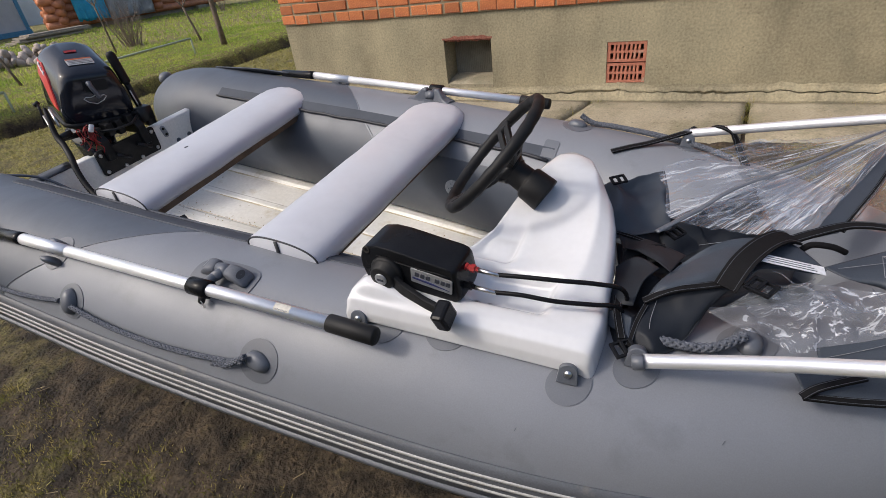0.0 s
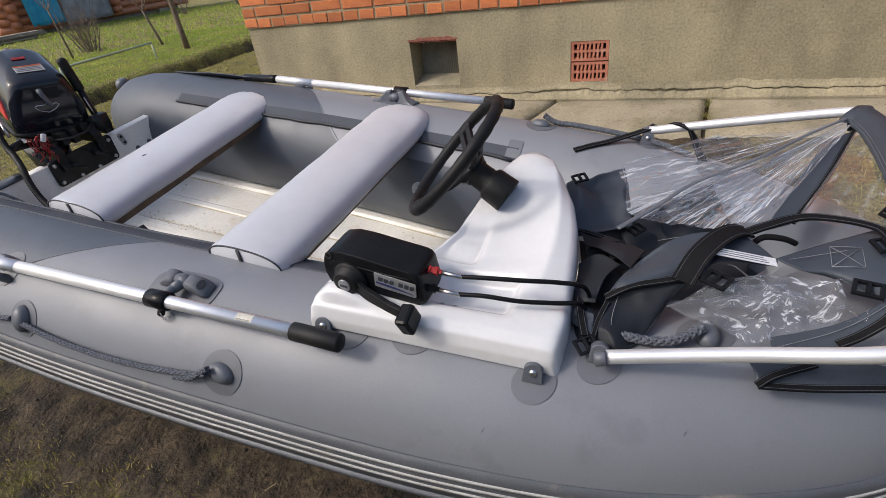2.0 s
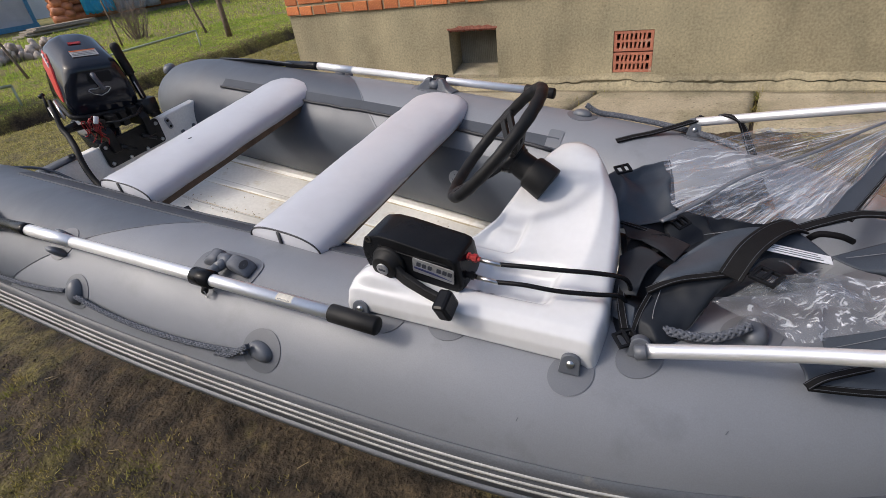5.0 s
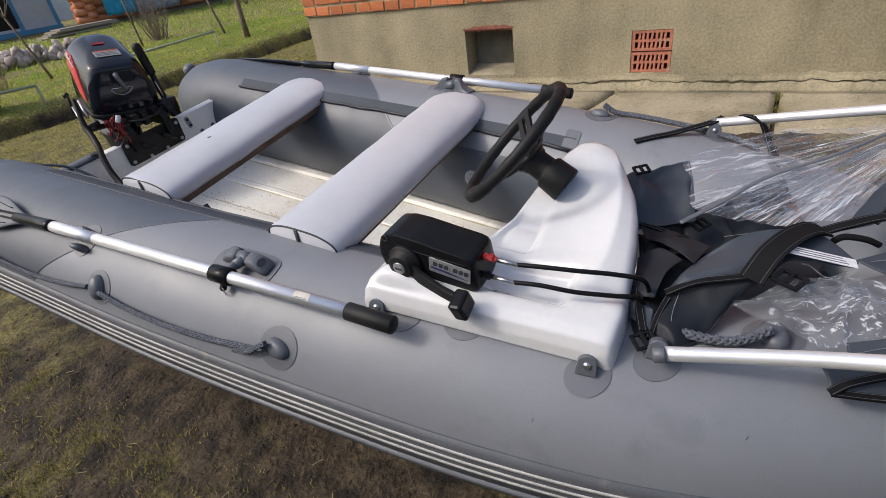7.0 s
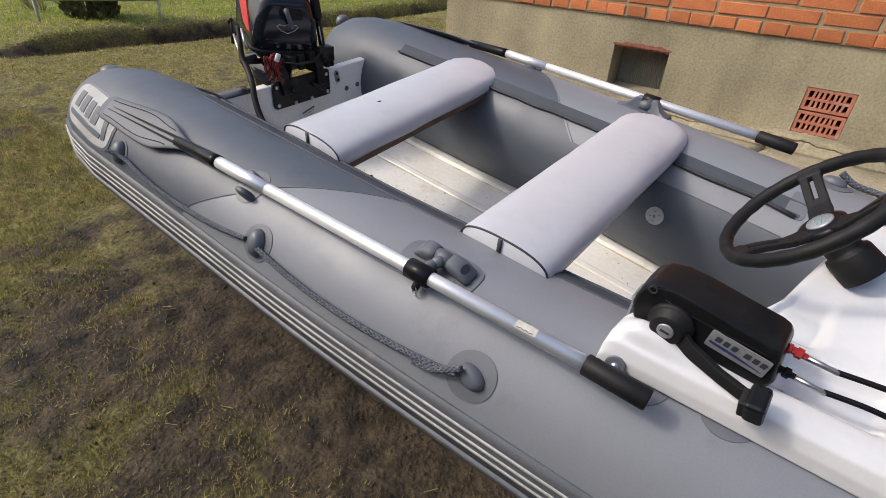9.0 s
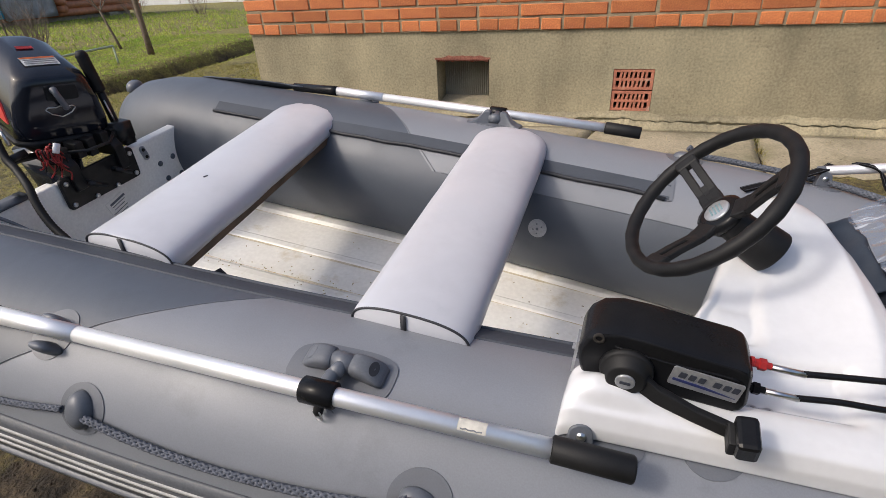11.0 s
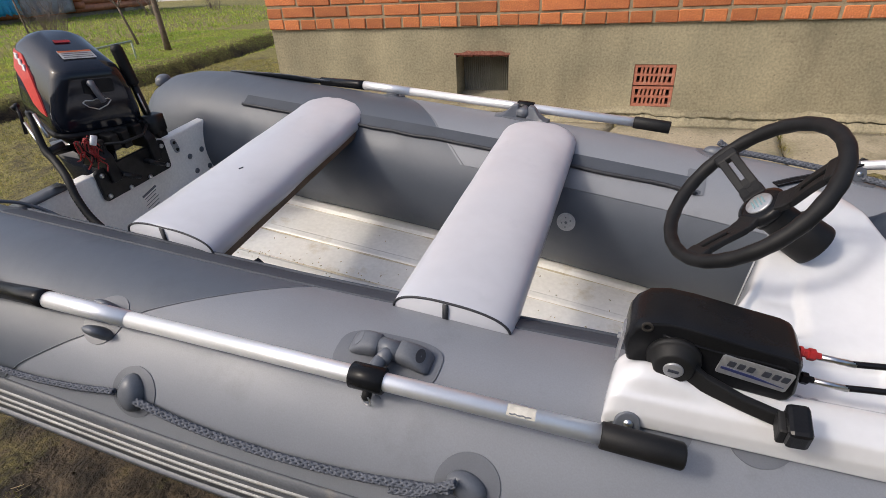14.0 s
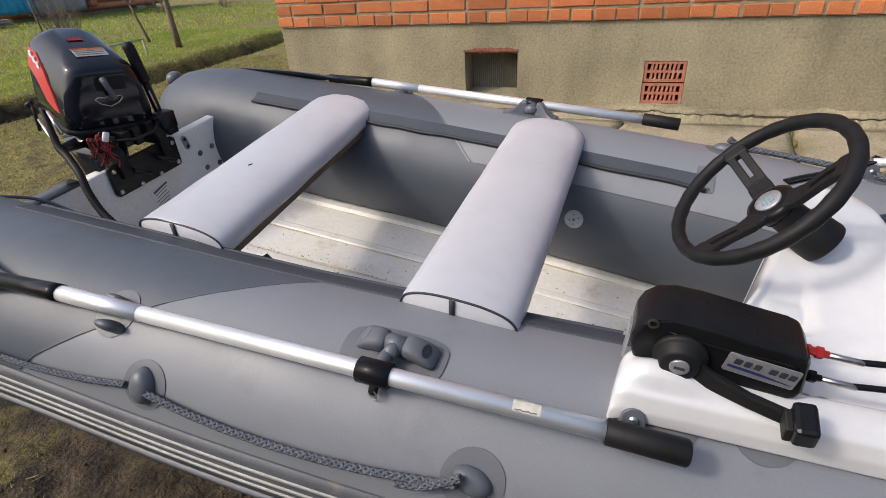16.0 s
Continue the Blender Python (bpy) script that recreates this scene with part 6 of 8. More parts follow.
for i in range(14):
    k = i / 13
    x = -0.035 + 0.16 * k
    z = float(np.interp(x, [p[0] for p in prof[4:11]], [p[1] for p in prof[4:11]])) - 0.022 - 0.004 * math.sin(k * 5)
    loops.append([(x, -0.4735, z - 0.0025), (x, -0.4765, z), (x, -0.4735, z + 0.0025)])
rings(bm, loops)
part("ridge", bm, M["black"], cbox)
bm = B()
lathe(bm, (-0.057, -0.472, 0.182), (0, -1, 0), [(0, 0.008), (0.0035, 0.008), (0.0035, 0.005), (0.001, 0.004)], 14)
part("screw", bm, M["dark"], cbox)
DIAL = Vector((-0.013, -0.472, 0.141))
bm = B()
lathe(bm, DIAL, (0, -1, 0), [(0, 0.036), (0.008, 0.036), (0.011, 0.033), (0.012, 0.029), (0.026, 0.026), (0.028, 0.023)], 30)
dial = part("dial", bm, M["black_matt"], ctrl, "round black lever boss")
bm = B()
lathe(bm, DIAL - Vector((0, 0.027, 0)), (0, -1, 0), [(0, 0.013), (0.003, 0.013), (0.004, 0.0115)], 24)
cap = part("cap", bm, M["silver"], dial, "silver centre cap")
bm = B()
box(bm, (DIAL.x - 0.007, DIAL.y - 0.0325, DIAL.z - 0.002), (DIAL.x + 0.007, DIAL.y - 0.0305, DIAL.z + 0.002))
part("bar", bm, M["ink"], cap, smooth=False)
bm = B()
prof2 = [Vector((0.0, -0.485, 0.136)), Vector((0.03, -0.492, 0.125)), Vector((0.08, -0.5, 0.115)), Vector((0.130, -0.507, 0.110))]
loops = []
for p, h in zip(prof2, (0.02, 0.014, 0.011, 0.011)):
    loops.append([p + Vector((0, -0.007, h)), p + Vector((0, 0.006, h)), p + Vector((0, 0.006, -h)), p + Vector((0, -0.007, -h))])
rings(bm, loops)
bmesh.ops.recalc_face_normals(bm, faces=bm.faces)
part("lever", bm, M["black_matt"], ctrl, "black lever arm", smooth=False, bevel=0.003)
bm = B()
hm = Matrix.Translation((0.138, -0.528, 0.121)) @ pose(0, 0, 0, 16, -12, 0)
box(bm, (-0.013, -0.020, -0.016), (0.014, 0.024, 0.027), hm)
knob = part("handle", bm, M["black"], ctrl, "black square handle", smooth=False, bevel=0.006)
bm = B()
box(bm, (-0.021, -0.012, -0.022), (-0.009, 0.018, 0.014), hm)
part("trigger", bm, M["black_matt"], knob, smooth=False, bevel=0.003)
# plate with bars in place of lettering
pl = Matrix.Translation((0.086, -0.4752, 0.150)) @ pose(0, 0, 0, 90, 4, 0)
bm = B()
slab(bm, round_rect(0.088, 0.034, 0.003, 3), 0, 0.002, pl)
plate = part("name_plate", bm, M["silver"], ctrl, "silver plate with dark bars and a navy stripe", bevel=0.0005)
for k, (px, w) in enumerate(((-0.030, 0.010), (-0.018, 0.009), (-0.006, 0.009), (0.013, 0.010), (0.025, 0.009), (0.036, 0.009))):
    bm = B()
    slab(bm, [(px + a + 0.12 * b, 0.005 + b) for a, b in round_rect(w * 0.9, 0.0095, 0.001, 2)], 0.002, 0.0032, pl)
    part("bar", bm, M["ink"], plate, smooth=False)
bm = B()
slab(bm, [(-0.04, -0.0035), (0.0, -0.0045), (0.04, -0.010), (0.0, -0.009), (-0.04, -0.0075)], 0.002, 0.003, pl)
part("stripe", bm, M["navy"], plate, smooth=False)
bm = B()
box(bm, (-0.0845, -0.455, 0.085), (-0.0805, -0.428, 0.148))
lathe(bm, (-0.083, -0.441, 0.124), (-1, 0, 0), [(0, 0.005), (0.006, 0.005)], 6)
part("mount_plate", bm, M["silver"], ctrl, "bare metal mounting plate", smooth=False)
# push-pull cables
for z, y, mt, off in ((0.168, -0.432, M["red_wire"], 0.0), (0.138, -0.448, M["black"], 0.006)):
    bm = B()
    lathe(bm, (0.138, y, z), (1, 0.0, -0.02), [(0, 0.008), (0.004, 0.008), (0.005, 0.006), (0.010, 0.006), (0.011, 0.0085), (0.019, 0.0085), (0.020, 0.005), (0.026, 0.005)], 6)
    cb = part("cable_nut", bm, mt, ctrl, "threaded cable nut", smooth=False)
    bm = B()
    pipe(bm, [(0.160, y, z - 0.001), (0.205, y + 0.002, z - 0.002)], 0.0045, 10)
    part("ferrule", bm, M["steel"], cb)
    bm = B()
    pipe(bm, curve([(0.2, y + 0.002, z - 0.002), (0.25, y + 0.008, z + 0.004), (0.31, y + 0.02, z + 0.006 - off), (0.37, y + 0.045, z - 0.002 - off), (0.41, y + 0.08, z - 0.03), (0.42, y + 0.11, z - 0.09), (0.40, y + 0.13, z - 0.16)], 8), 0.0044, 10)
    part("cable", bm, M["black"], cb, "black push-pull cable")
# ---- folded windscreen canopy on its aluminium arch ----
canopy = thing("windscreen_canopy", "folded grey canvas windscreen with crumpled clear panels on an aluminium arch", "boat canopy", (0.6, 0, 0.05), frame_m=BOAT)
near_leg = [(0.474, -0.448, 0.077), (0.66, -0.412, 0.120), (0.821, -0.398, 0.170), (0.925, -0.373, 0.203)]
front = [(0.956, -0.343, 0.212), (0.966, -0.27, 0.217), (0.968, -0.11, 0.219), (0.962, 0.14, 0.216), (0.950, 0.30, 0.214), (0.930, 0.385, 0.213)]
far_leg = [(0.90, 0.42, 0.208), (0.70, 0.44, 0.155), (0.438, 0.462, 0.082)]
ARCH = curve(near_leg + front + far_leg, 8)
bm = B()
pipe(bm, ARCH, 0.0125, 16)
part("arch", bm, M["aluminium"], canopy, "bent aluminium tube arch")
for p, q in (((0.462, -0.457, 0.078), (0.485, -0.452, 0.084)), ((0.43, 0.463, 0.079), (0.452, 0.461, 0.086))):
    bm = B()
    lathe(bm, p, Vector(q) - Vector(p), [(-0.006, 0.010), (-0.004, 0.0135), (0.012, 0.0135), (0.014, 0.0125)], 16)
    part("end_fitting", bm, M["fitting"], canopy, "grey plastic end fitting")


def cloth(name, rows, material, seed, amp, freq, k=12, thick=0.0018, fold=0.0, label="", lift=0.0, grain=1.0):
    """A crumpled sheet spread between rows of points."""
    lines = [curve(r, k) for r in rows]
    n = len(lines[0])
    cols = [curve([l[i] for l in lines], k) for i in range(n)]
    bm = B()
    grid = []
    for i, c in enumerate(cols):
        lp = []
        for j, p in enumerate(c):
            q = p * freq + Vector((seed * 7.3, seed * 3.1, seed * 1.7))
            e = min(i, n - 1 - i, j, len(c) - 1 - j)
            damp = 0.35 + 0.65 * min(e / 3, 1)
            d = noise.noise_vector(q) * amp + noise.noise_vector(q * 2.7) * amp * 0.45 * grain
            ridge = abs(noise.noise(q * 0.8 + Vector((9, 1, 4))))
            d.z += (0.5 - ridge * 2.0) * fold
            lp.append(p + d * damp + Vector((0, 0, lift)))
        grid.append(lp)
    weave = bm.verts.layers.float_vector.new("weave")
    made = rings(bm, grid, False, False)
    for i, row in enumerate(made):
        for j, v in enumerate(row):
            v[weave] = (i / len(made), j / len(row), 0)
    bmesh.ops.recalc_face_normals(bm, faces=bm.faces)
    if thick:
        bmesh.ops.solidify(bm, geom=bm.faces[:], thickness=thick)
    return part(name, bm, material, canopy, label)


def film_fan(apex, rim, seed, folds, amp, sag, start, label):
    """Slack film gathered at one corner: folds fan out from the apex to the rim and crumple towards it."""
    apex = Vector(apex)
    edge = curve(rim, 40)
    bm = B()
    weave = bm.verts.layers.float_vector.new("weave")
    n, m = len(edge), 90
    rows = []
    for i, e in enumerate(edge):
        u = i / (n - 1)
        row = []
        for j in range(m + 1):
            v = start + (1 - start) * j / m
            p = apex.lerp(e, v)
            w = u * folds + 1.3 * noise.noise((u * 4, v * 3, seed))
            ridge = 1 - 2 * abs(noise.noise((w, v * 1.3, seed * 3.7)))
            small = noise.noise((w * 3.1, v * 3.0, seed * 1.9))
            crumple = (noise.noise((u * 26, v * 16, seed)) + 0.6 * (0.4 - abs(noise.noise((u * 34, v * 22, seed + 2))))) * smooth_step(0.4, 0.85, v)
            swell = noise.noise((u * 5, v * 2.2, seed * 2.3))
            p.z += v * (amp * (0.8 * ridge + 0.5 * small) + 0.011 * crumple + 0.012 * swell) * (1 - 0.75 * smooth_step(0.88, 1.0, v)) - sag * math.sin(math.pi * v)
            side = 0.004 * noise.noise((w * 1.7, v * 6, seed + 5))
            p.x += side
            vert = bm.verts.new(p)
            vert[weave] = (u, v, 0)
            row.append(vert)
        rows.append(row)
    for a, b in zip(rows, rows[1:]):
        for j in range(m):
            bm.faces.new((a[j], b[j], b[j + 1], a[j + 1]))
    return part("clear_panel", bm, M["film"], canopy, label)


cloth("lining", [[(0.42, -0.22, -0.10), (0.42, 0.0, -0.08), (0.43, 0.24, -0.05)], [(0.56, -0.17, -0.04), (0.58, 0.0, -0.02), (0.58, 0.18, 0.01)], [(0.70, -0.10, 0.02), (0.72, 0.0, 0.025), (0.70, 0.10, 0.03)]], M["canvas_darker"], 1, 0.02, 5.0, fold=0.03, label="crumpled grey canvas lining")
# sleeve round the front bar
sleeve_lo, sleeve_mid, sleeve_hi = [], [], []
SL = [p for p in ARCH if p.x > 0.895 and p.y > -0.352]
for p in SL:
    inn = Vector((0.55, 0.0, 0.10)) - p
    inn.z = 0
    inn.normalize()
    sleeve_lo.append(p + inn * 0.056 + Vector((0, 0, -0.012)))
    sleeve_mid.append(p + inn * 0.028 + Vector((0, 0, 0.008)))
    sleeve_hi.append(p + Vector((0, 0, 0.0155)) - inn * 0.006)
bm = B()
loops = []
for a, b, c, p in zip(sleeve_lo, sleeve_mid, sleeve_hi, SL):
    o = (c - a)
    o.z = 0
    o.normalize()
    loops.append([a, b, c, p + o * 0.017 + Vector((0, 0, 0.002)), p + o * 0.02 + Vector((0, 0, -0.035)), p + o * 0.012 + Vector((0, 0, -0.055)), p - o * 0.006 + Vector((0, 0, -0.03)), b - Vector((0, 0, 0.012)), a - Vector((0, 0, 0.003))])
rings(bm, loops)
bmesh.ops.recalc_face_normals(bm, faces=bm.faces)
sleeve = part("sleeve", bm, M["canvas"], canopy, "grey canvas sleeve round the arch")
for off in (0.12, 0.30):
    bm = B()
    pipe(bm, [a.lerp(b, off) + Vector((0, 0, 0.0012)) for a, b in zip(sleeve_lo, sleeve_mid)], 0.0006, 5)
    part("stitching", bm, M["patch"], sleeve)
bm = B()
pipe(bm, [p + (c - a).normalized() * 0.020 + Vector((0, 0, -0.020)) for a, c, p in zip(sleeve_lo, sleeve_hi, SL)], 0.0075, 6)
part("edging", bm, M["webbing"], sleeve, "black edge binding")
# clear panels
FILM = "crumpled clear film window"
APEX = (0.900, 0.385, 0.205)
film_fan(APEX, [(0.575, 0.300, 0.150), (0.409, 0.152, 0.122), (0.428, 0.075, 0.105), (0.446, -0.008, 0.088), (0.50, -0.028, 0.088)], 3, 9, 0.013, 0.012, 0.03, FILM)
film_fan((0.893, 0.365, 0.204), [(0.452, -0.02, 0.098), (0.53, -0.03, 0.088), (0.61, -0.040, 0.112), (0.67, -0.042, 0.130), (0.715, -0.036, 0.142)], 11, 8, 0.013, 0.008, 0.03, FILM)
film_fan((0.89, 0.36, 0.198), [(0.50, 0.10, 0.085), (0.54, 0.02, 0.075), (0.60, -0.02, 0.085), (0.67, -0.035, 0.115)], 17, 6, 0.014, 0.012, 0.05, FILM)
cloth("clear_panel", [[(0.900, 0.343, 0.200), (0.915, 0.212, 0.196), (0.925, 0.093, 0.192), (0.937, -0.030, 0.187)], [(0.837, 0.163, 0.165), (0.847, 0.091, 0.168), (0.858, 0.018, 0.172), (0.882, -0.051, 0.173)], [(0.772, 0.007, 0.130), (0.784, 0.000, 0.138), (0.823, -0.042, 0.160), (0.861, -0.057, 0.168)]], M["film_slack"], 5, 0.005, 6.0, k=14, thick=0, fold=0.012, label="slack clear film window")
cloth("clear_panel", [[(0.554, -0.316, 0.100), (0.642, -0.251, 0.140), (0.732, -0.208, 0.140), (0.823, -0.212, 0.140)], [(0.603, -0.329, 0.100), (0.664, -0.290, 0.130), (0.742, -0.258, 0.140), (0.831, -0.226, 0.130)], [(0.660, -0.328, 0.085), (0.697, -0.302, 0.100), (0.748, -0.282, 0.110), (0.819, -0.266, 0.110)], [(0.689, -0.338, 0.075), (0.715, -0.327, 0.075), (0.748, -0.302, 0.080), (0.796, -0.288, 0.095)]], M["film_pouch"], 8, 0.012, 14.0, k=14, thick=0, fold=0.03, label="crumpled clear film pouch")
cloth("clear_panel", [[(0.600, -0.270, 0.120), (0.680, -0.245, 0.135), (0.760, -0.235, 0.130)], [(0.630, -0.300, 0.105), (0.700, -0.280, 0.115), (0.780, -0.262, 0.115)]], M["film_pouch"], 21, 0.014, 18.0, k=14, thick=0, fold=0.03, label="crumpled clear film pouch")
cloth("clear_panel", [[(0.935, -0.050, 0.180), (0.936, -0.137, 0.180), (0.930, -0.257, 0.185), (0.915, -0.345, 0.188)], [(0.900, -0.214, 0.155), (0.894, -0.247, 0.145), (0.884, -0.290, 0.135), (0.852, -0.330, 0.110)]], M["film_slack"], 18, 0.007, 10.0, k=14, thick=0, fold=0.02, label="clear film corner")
welt_line = curve([(0.434, -0.087, 0.094), (0.504, -0.003, 0.116), (0.573, 0.083, 0.140), (0.695, 0.179, 0.172), (0.800, 0.290, 0.196), (0.880, 0.372, 0.210)], 10)
bm = B()
pipe(bm, welt_line, [0.0065 - 0.0025 * i / len(welt_line) for i in range(len(welt_line))], 8, flat=0.45)
part("welt", bm, M["welt"], canopy, "grey plastic welt along the film seam")
bm = B()
pipe(bm, [(0.918, 0.075, 0.190), (0.922, 0.05, 0.192), (0.926, 0.02, 0.190), (0.928, -0.01, 0.187)], [0.006, 0.012, 0.011, 0.006], 10)
for v in bm.verts:
    v.co += noise.noise_vector(v.co * 90) * 0.003
part("foam_strip", bm, M["foam"], canopy, "torn pale foam under the sleeve edge")
# canvas panels
cloth("canvas_panel", [[(0.291, 0.030, 0.118), (0.347, 0.085, 0.124), (0.411, 0.150, 0.116)], [(0.310, -0.035, 0.086), (0.378, 0.010, 0.092), (0.437, 0.070, 0.092)], [(0.335, -0.09, 0.050), (0.405, -0.055, 0.058), (0.462, -0.02, 0.062)]], M["canvas"], 6, 0.008, 11.0, k=14, fold=0.030, grain=1.4, label="grey canvas panel")
cloth("canvas_panel", [[(0.435, 0.044, 0.064), (0.532, 0.119, 0.070), (0.623, 0.217, 0.075)], [(0.439, -0.033, 0.036), (0.543, 0.023, 0.046), (0.657, 0.100, 0.056)], [(0.466, -0.079, 0.020), (0.578, -0.017, 0.020), (0.708, 0.054, 0.030)]], M["canvas_darker"], 27, 0.012, 9.0, fold=0.02, label="folded grey canvas under the film")
cloth("canvas_strip", [[(0.840, 0.300, 0.180), (0.783, 0.149, 0.148), (0.717, -0.027, 0.112)], [(0.893, 0.343, 0.190), (0.832, 0.163, 0.154), (0.764, 0.000, 0.120)]], M["canvas"], 9, 0.003, 6.0, k=8, label="grey canvas strip")
cloth("canvas_panel", [[(0.726, -0.153, 0.135), (0.808, -0.098, 0.152), (0.878, -0.059, 0.168), (0.940, -0.017, 0.184)], [(0.763, -0.175, 0.136), (0.822, -0.153, 0.152), (0.871, -0.141, 0.168), (0.917, -0.123, 0.178)], [(0.798, -0.173, 0.133), (0.838, -0.191, 0.148), (0.875, -0.210, 0.158), (0.899, -0.210, 0.168)], [(0.832, -0.179, 0.130), (0.854, -0.208, 0.140), (0.874, -0.234, 0.150), (0.889, -0.238, 0.160)]], M["canvas"], 10, 0.004, 6.0, k=8, fold=0.005, label="flat grey canvas panel")
cloth("canvas_panel", [[(0.899, -0.205, 0.168), (0.872, -0.238, 0.146), (0.815, -0.276, 0.110), (0.726, -0.309, 0.078)], [(0.888, -0.248, 0.166), (0.876, -0.272, 0.142), (0.830, -0.312, 0.105), (0.733, -0.345, 0.070)]], M["canvas"], 13, 0.002, 6.0, label="grey canvas edge band")
cloth("canvas_panel", [[(0.498, -0.205, 0.120), (0.532, -0.180, 0.148), (0.578, -0.148, 0.158), (0.650, -0.126, 0.164)], [(0.468, -0.270, 0.112), (0.513, -0.262, 0.140), (0.562, -0.236, 0.156), (0.625, -0.190, 0.162)], [(0.448, -0.321, 0.093), (0.488, -0.300, 0.115), (0.538, -0.279, 0.125), (0.598, -0.255, 0.136)]], M["canvas"], 2, 0.004, 7.0, k=12, fold=0.012, label="folded grey canvas flap")
cloth("canvas_panel", [[(0.646, -0.127, 0.163), (0.683, -0.143, 0.158), (0.726, -0.175, 0.146)], [(0.600, -0.250, 0.136), (0.628, -0.212, 0.148), (0.722, -0.184, 0.140)]], M["canvas"], 16, 0.003, 7.0, label="folded grey canvas flap")
# hanging flap: its shade is put into the darker canvas colour
cloth("canvas_panel", [[(0.450, -0.318, 0.092), (0.490, -0.297, 0.112), (0.540, -0.278, 0.122), (0.590, -0.258, 0.132)], [(0.444, -0.367, 0.080), (0.484, -0.366, 0.088), (0.526, -0.333, 0.096), (0.568, -0.283, 0.112)], [(0.448, -0.409, 0.058), (0.488, -0.414, 0.058), (0.522, -0.376, 0.066), (0.552, -0.305, 0.092)]], M["canvas_darker"], 4, 0.005, 12.0, k=14, fold=0.02, grain=1.2, label="hanging canvas flap with its shade in a darker colour")
cloth("canvas_panel", [[(0.352, -0.071, 0.050), (0.402, -0.096, 0.060), (0.500, -0.138, 0.070)], [(0.380, -0.175, 0.060), (0.418, -0.210, 0.080), (0.471, -0.232, 0.085)], [(0.398, -0.292, 0.065), (0.418, -0.308, 0.088), (0.450, -0.325, 0.085)], [(0.402, -0.345, 0.065), (0.420, -0.381, 0.080), (0.446, -0.381, 0.078)], [(0.416, -0.395, 0.060), (0.428, -0.408, 0.066), (0.446, -0.416, 0.062)]], M["canvas_darker"], 12, 0.010, 10.0, k=14, fold=0.04, grain=0.6, lift=-0.018, label="bunched grey canvas")
cloth("canvas_panel", [[(0.345, -0.02, 0.05), (0.42, 0.02, 0.05), (0.51, 0.06, 0.055)], [(0.37, -0.10, 0.05), (0.44, -0.07, 0.062), (0.54, -0.02, 0.065)], [(0.39, -0.18, 0.055), (0.46, -0.15, 0.075), (0.57, -0.10, 0.08)]], M["canvas_darker"], 14, 0.010, 10.0, k=14, fold=0.04, grain=0.6, lift=-0.012, label="bunched grey canvas")
cloth("canvas_panel", [[(0.379, -0.225, 0.085), (0.414, -0.204, 0.104), (0.462, -0.244, 0.118)], [(0.387, -0.284, 0.080), (0.415, -0.288, 0.108), (0.439, -0.286, 0.118)], [(0.380, -0.337, 0.070), (0.409, -0.340, 0.088), (0.433, -0.339, 0.092)]], M["canvas_darker"], 31, 0.005, 13.0, k=12, fold=0.016, label="black folded canvas edge")
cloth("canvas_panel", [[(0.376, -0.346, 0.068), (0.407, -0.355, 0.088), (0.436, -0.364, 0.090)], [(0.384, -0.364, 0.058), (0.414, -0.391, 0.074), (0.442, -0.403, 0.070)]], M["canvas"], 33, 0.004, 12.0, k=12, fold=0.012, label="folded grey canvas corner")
cloth("canvas_panel", [[(0.350, -0.069, 0.062), (0.430, -0.115, 0.088), (0.501, -0.159, 0.102)], [(0.377, -0.139, 0.075), (0.441, -0.204, 0.108), (0.481, -0.247, 0.120)]], M["canvas_darker"], 35, 0.004, 10.0, k=12, fold=0.016, label="dark folded canvas")
cloth("canvas_panel", [[(0.692, -0.371, 0.076), (0.739, -0.358, 0.080), (0.786, -0.349, 0.088), (0.854, -0.338, 0.100)], [(0.704, -0.388, 0.068), (0.766, -0.370, 0.072), (0.838, -0.350, 0.080), (0.917, -0.330, 0.092)], [(0.710, -0.406, 0.058), (0.792, -0.385, 0.060), (0.915, -0.348, 0.072), (1.004, -0.318, 0.082)]], M["canvas"], 15, 0.003, 5.0, k=8, label="grey canvas hem lying on the tube")


def webbing(pts, width, up=(0, 0, 1), label="black webbing strap", thick=0.002, k=8):
    bm = B()
    line = curve(pts, k)
    loops = []
    for i, p in enumerate(line):
        d = (line[min(i + 1, len(line) - 1)] - line[max(i - 1, 0)]).normalized()
        s = d.cross(Vector(up)).normalized()
        n = s.cross(d)
        loops.append([p + s * width / 2 + n * thick, p - s * width / 2 + n * thick, p - s * width / 2 - n * thick, p + s * width / 2 - n * thick])
    rings(bm, loops)
    bmesh.ops.recalc_face_normals(bm, faces=bm.faces)
    w = part("strap", bm, M["webbing"], canopy, label, smooth=False)
    for off in (-0.36, 0.36):
        bm = B()
        pts2 = []
        for i, p in enumerate(line):
            d = (line[min(i + 1, len(line) - 1)] - line[max(i - 1, 0)]).normalized()
            s = d.cross(Vector(up)).normalized()
            pts2.append(p + s * width * off + s.cross(d) * (thick + 0.0004))
        pipe(bm, pts2, 0.0004, 4)
        part("stitching", bm, M["fitting"], w)
    return w


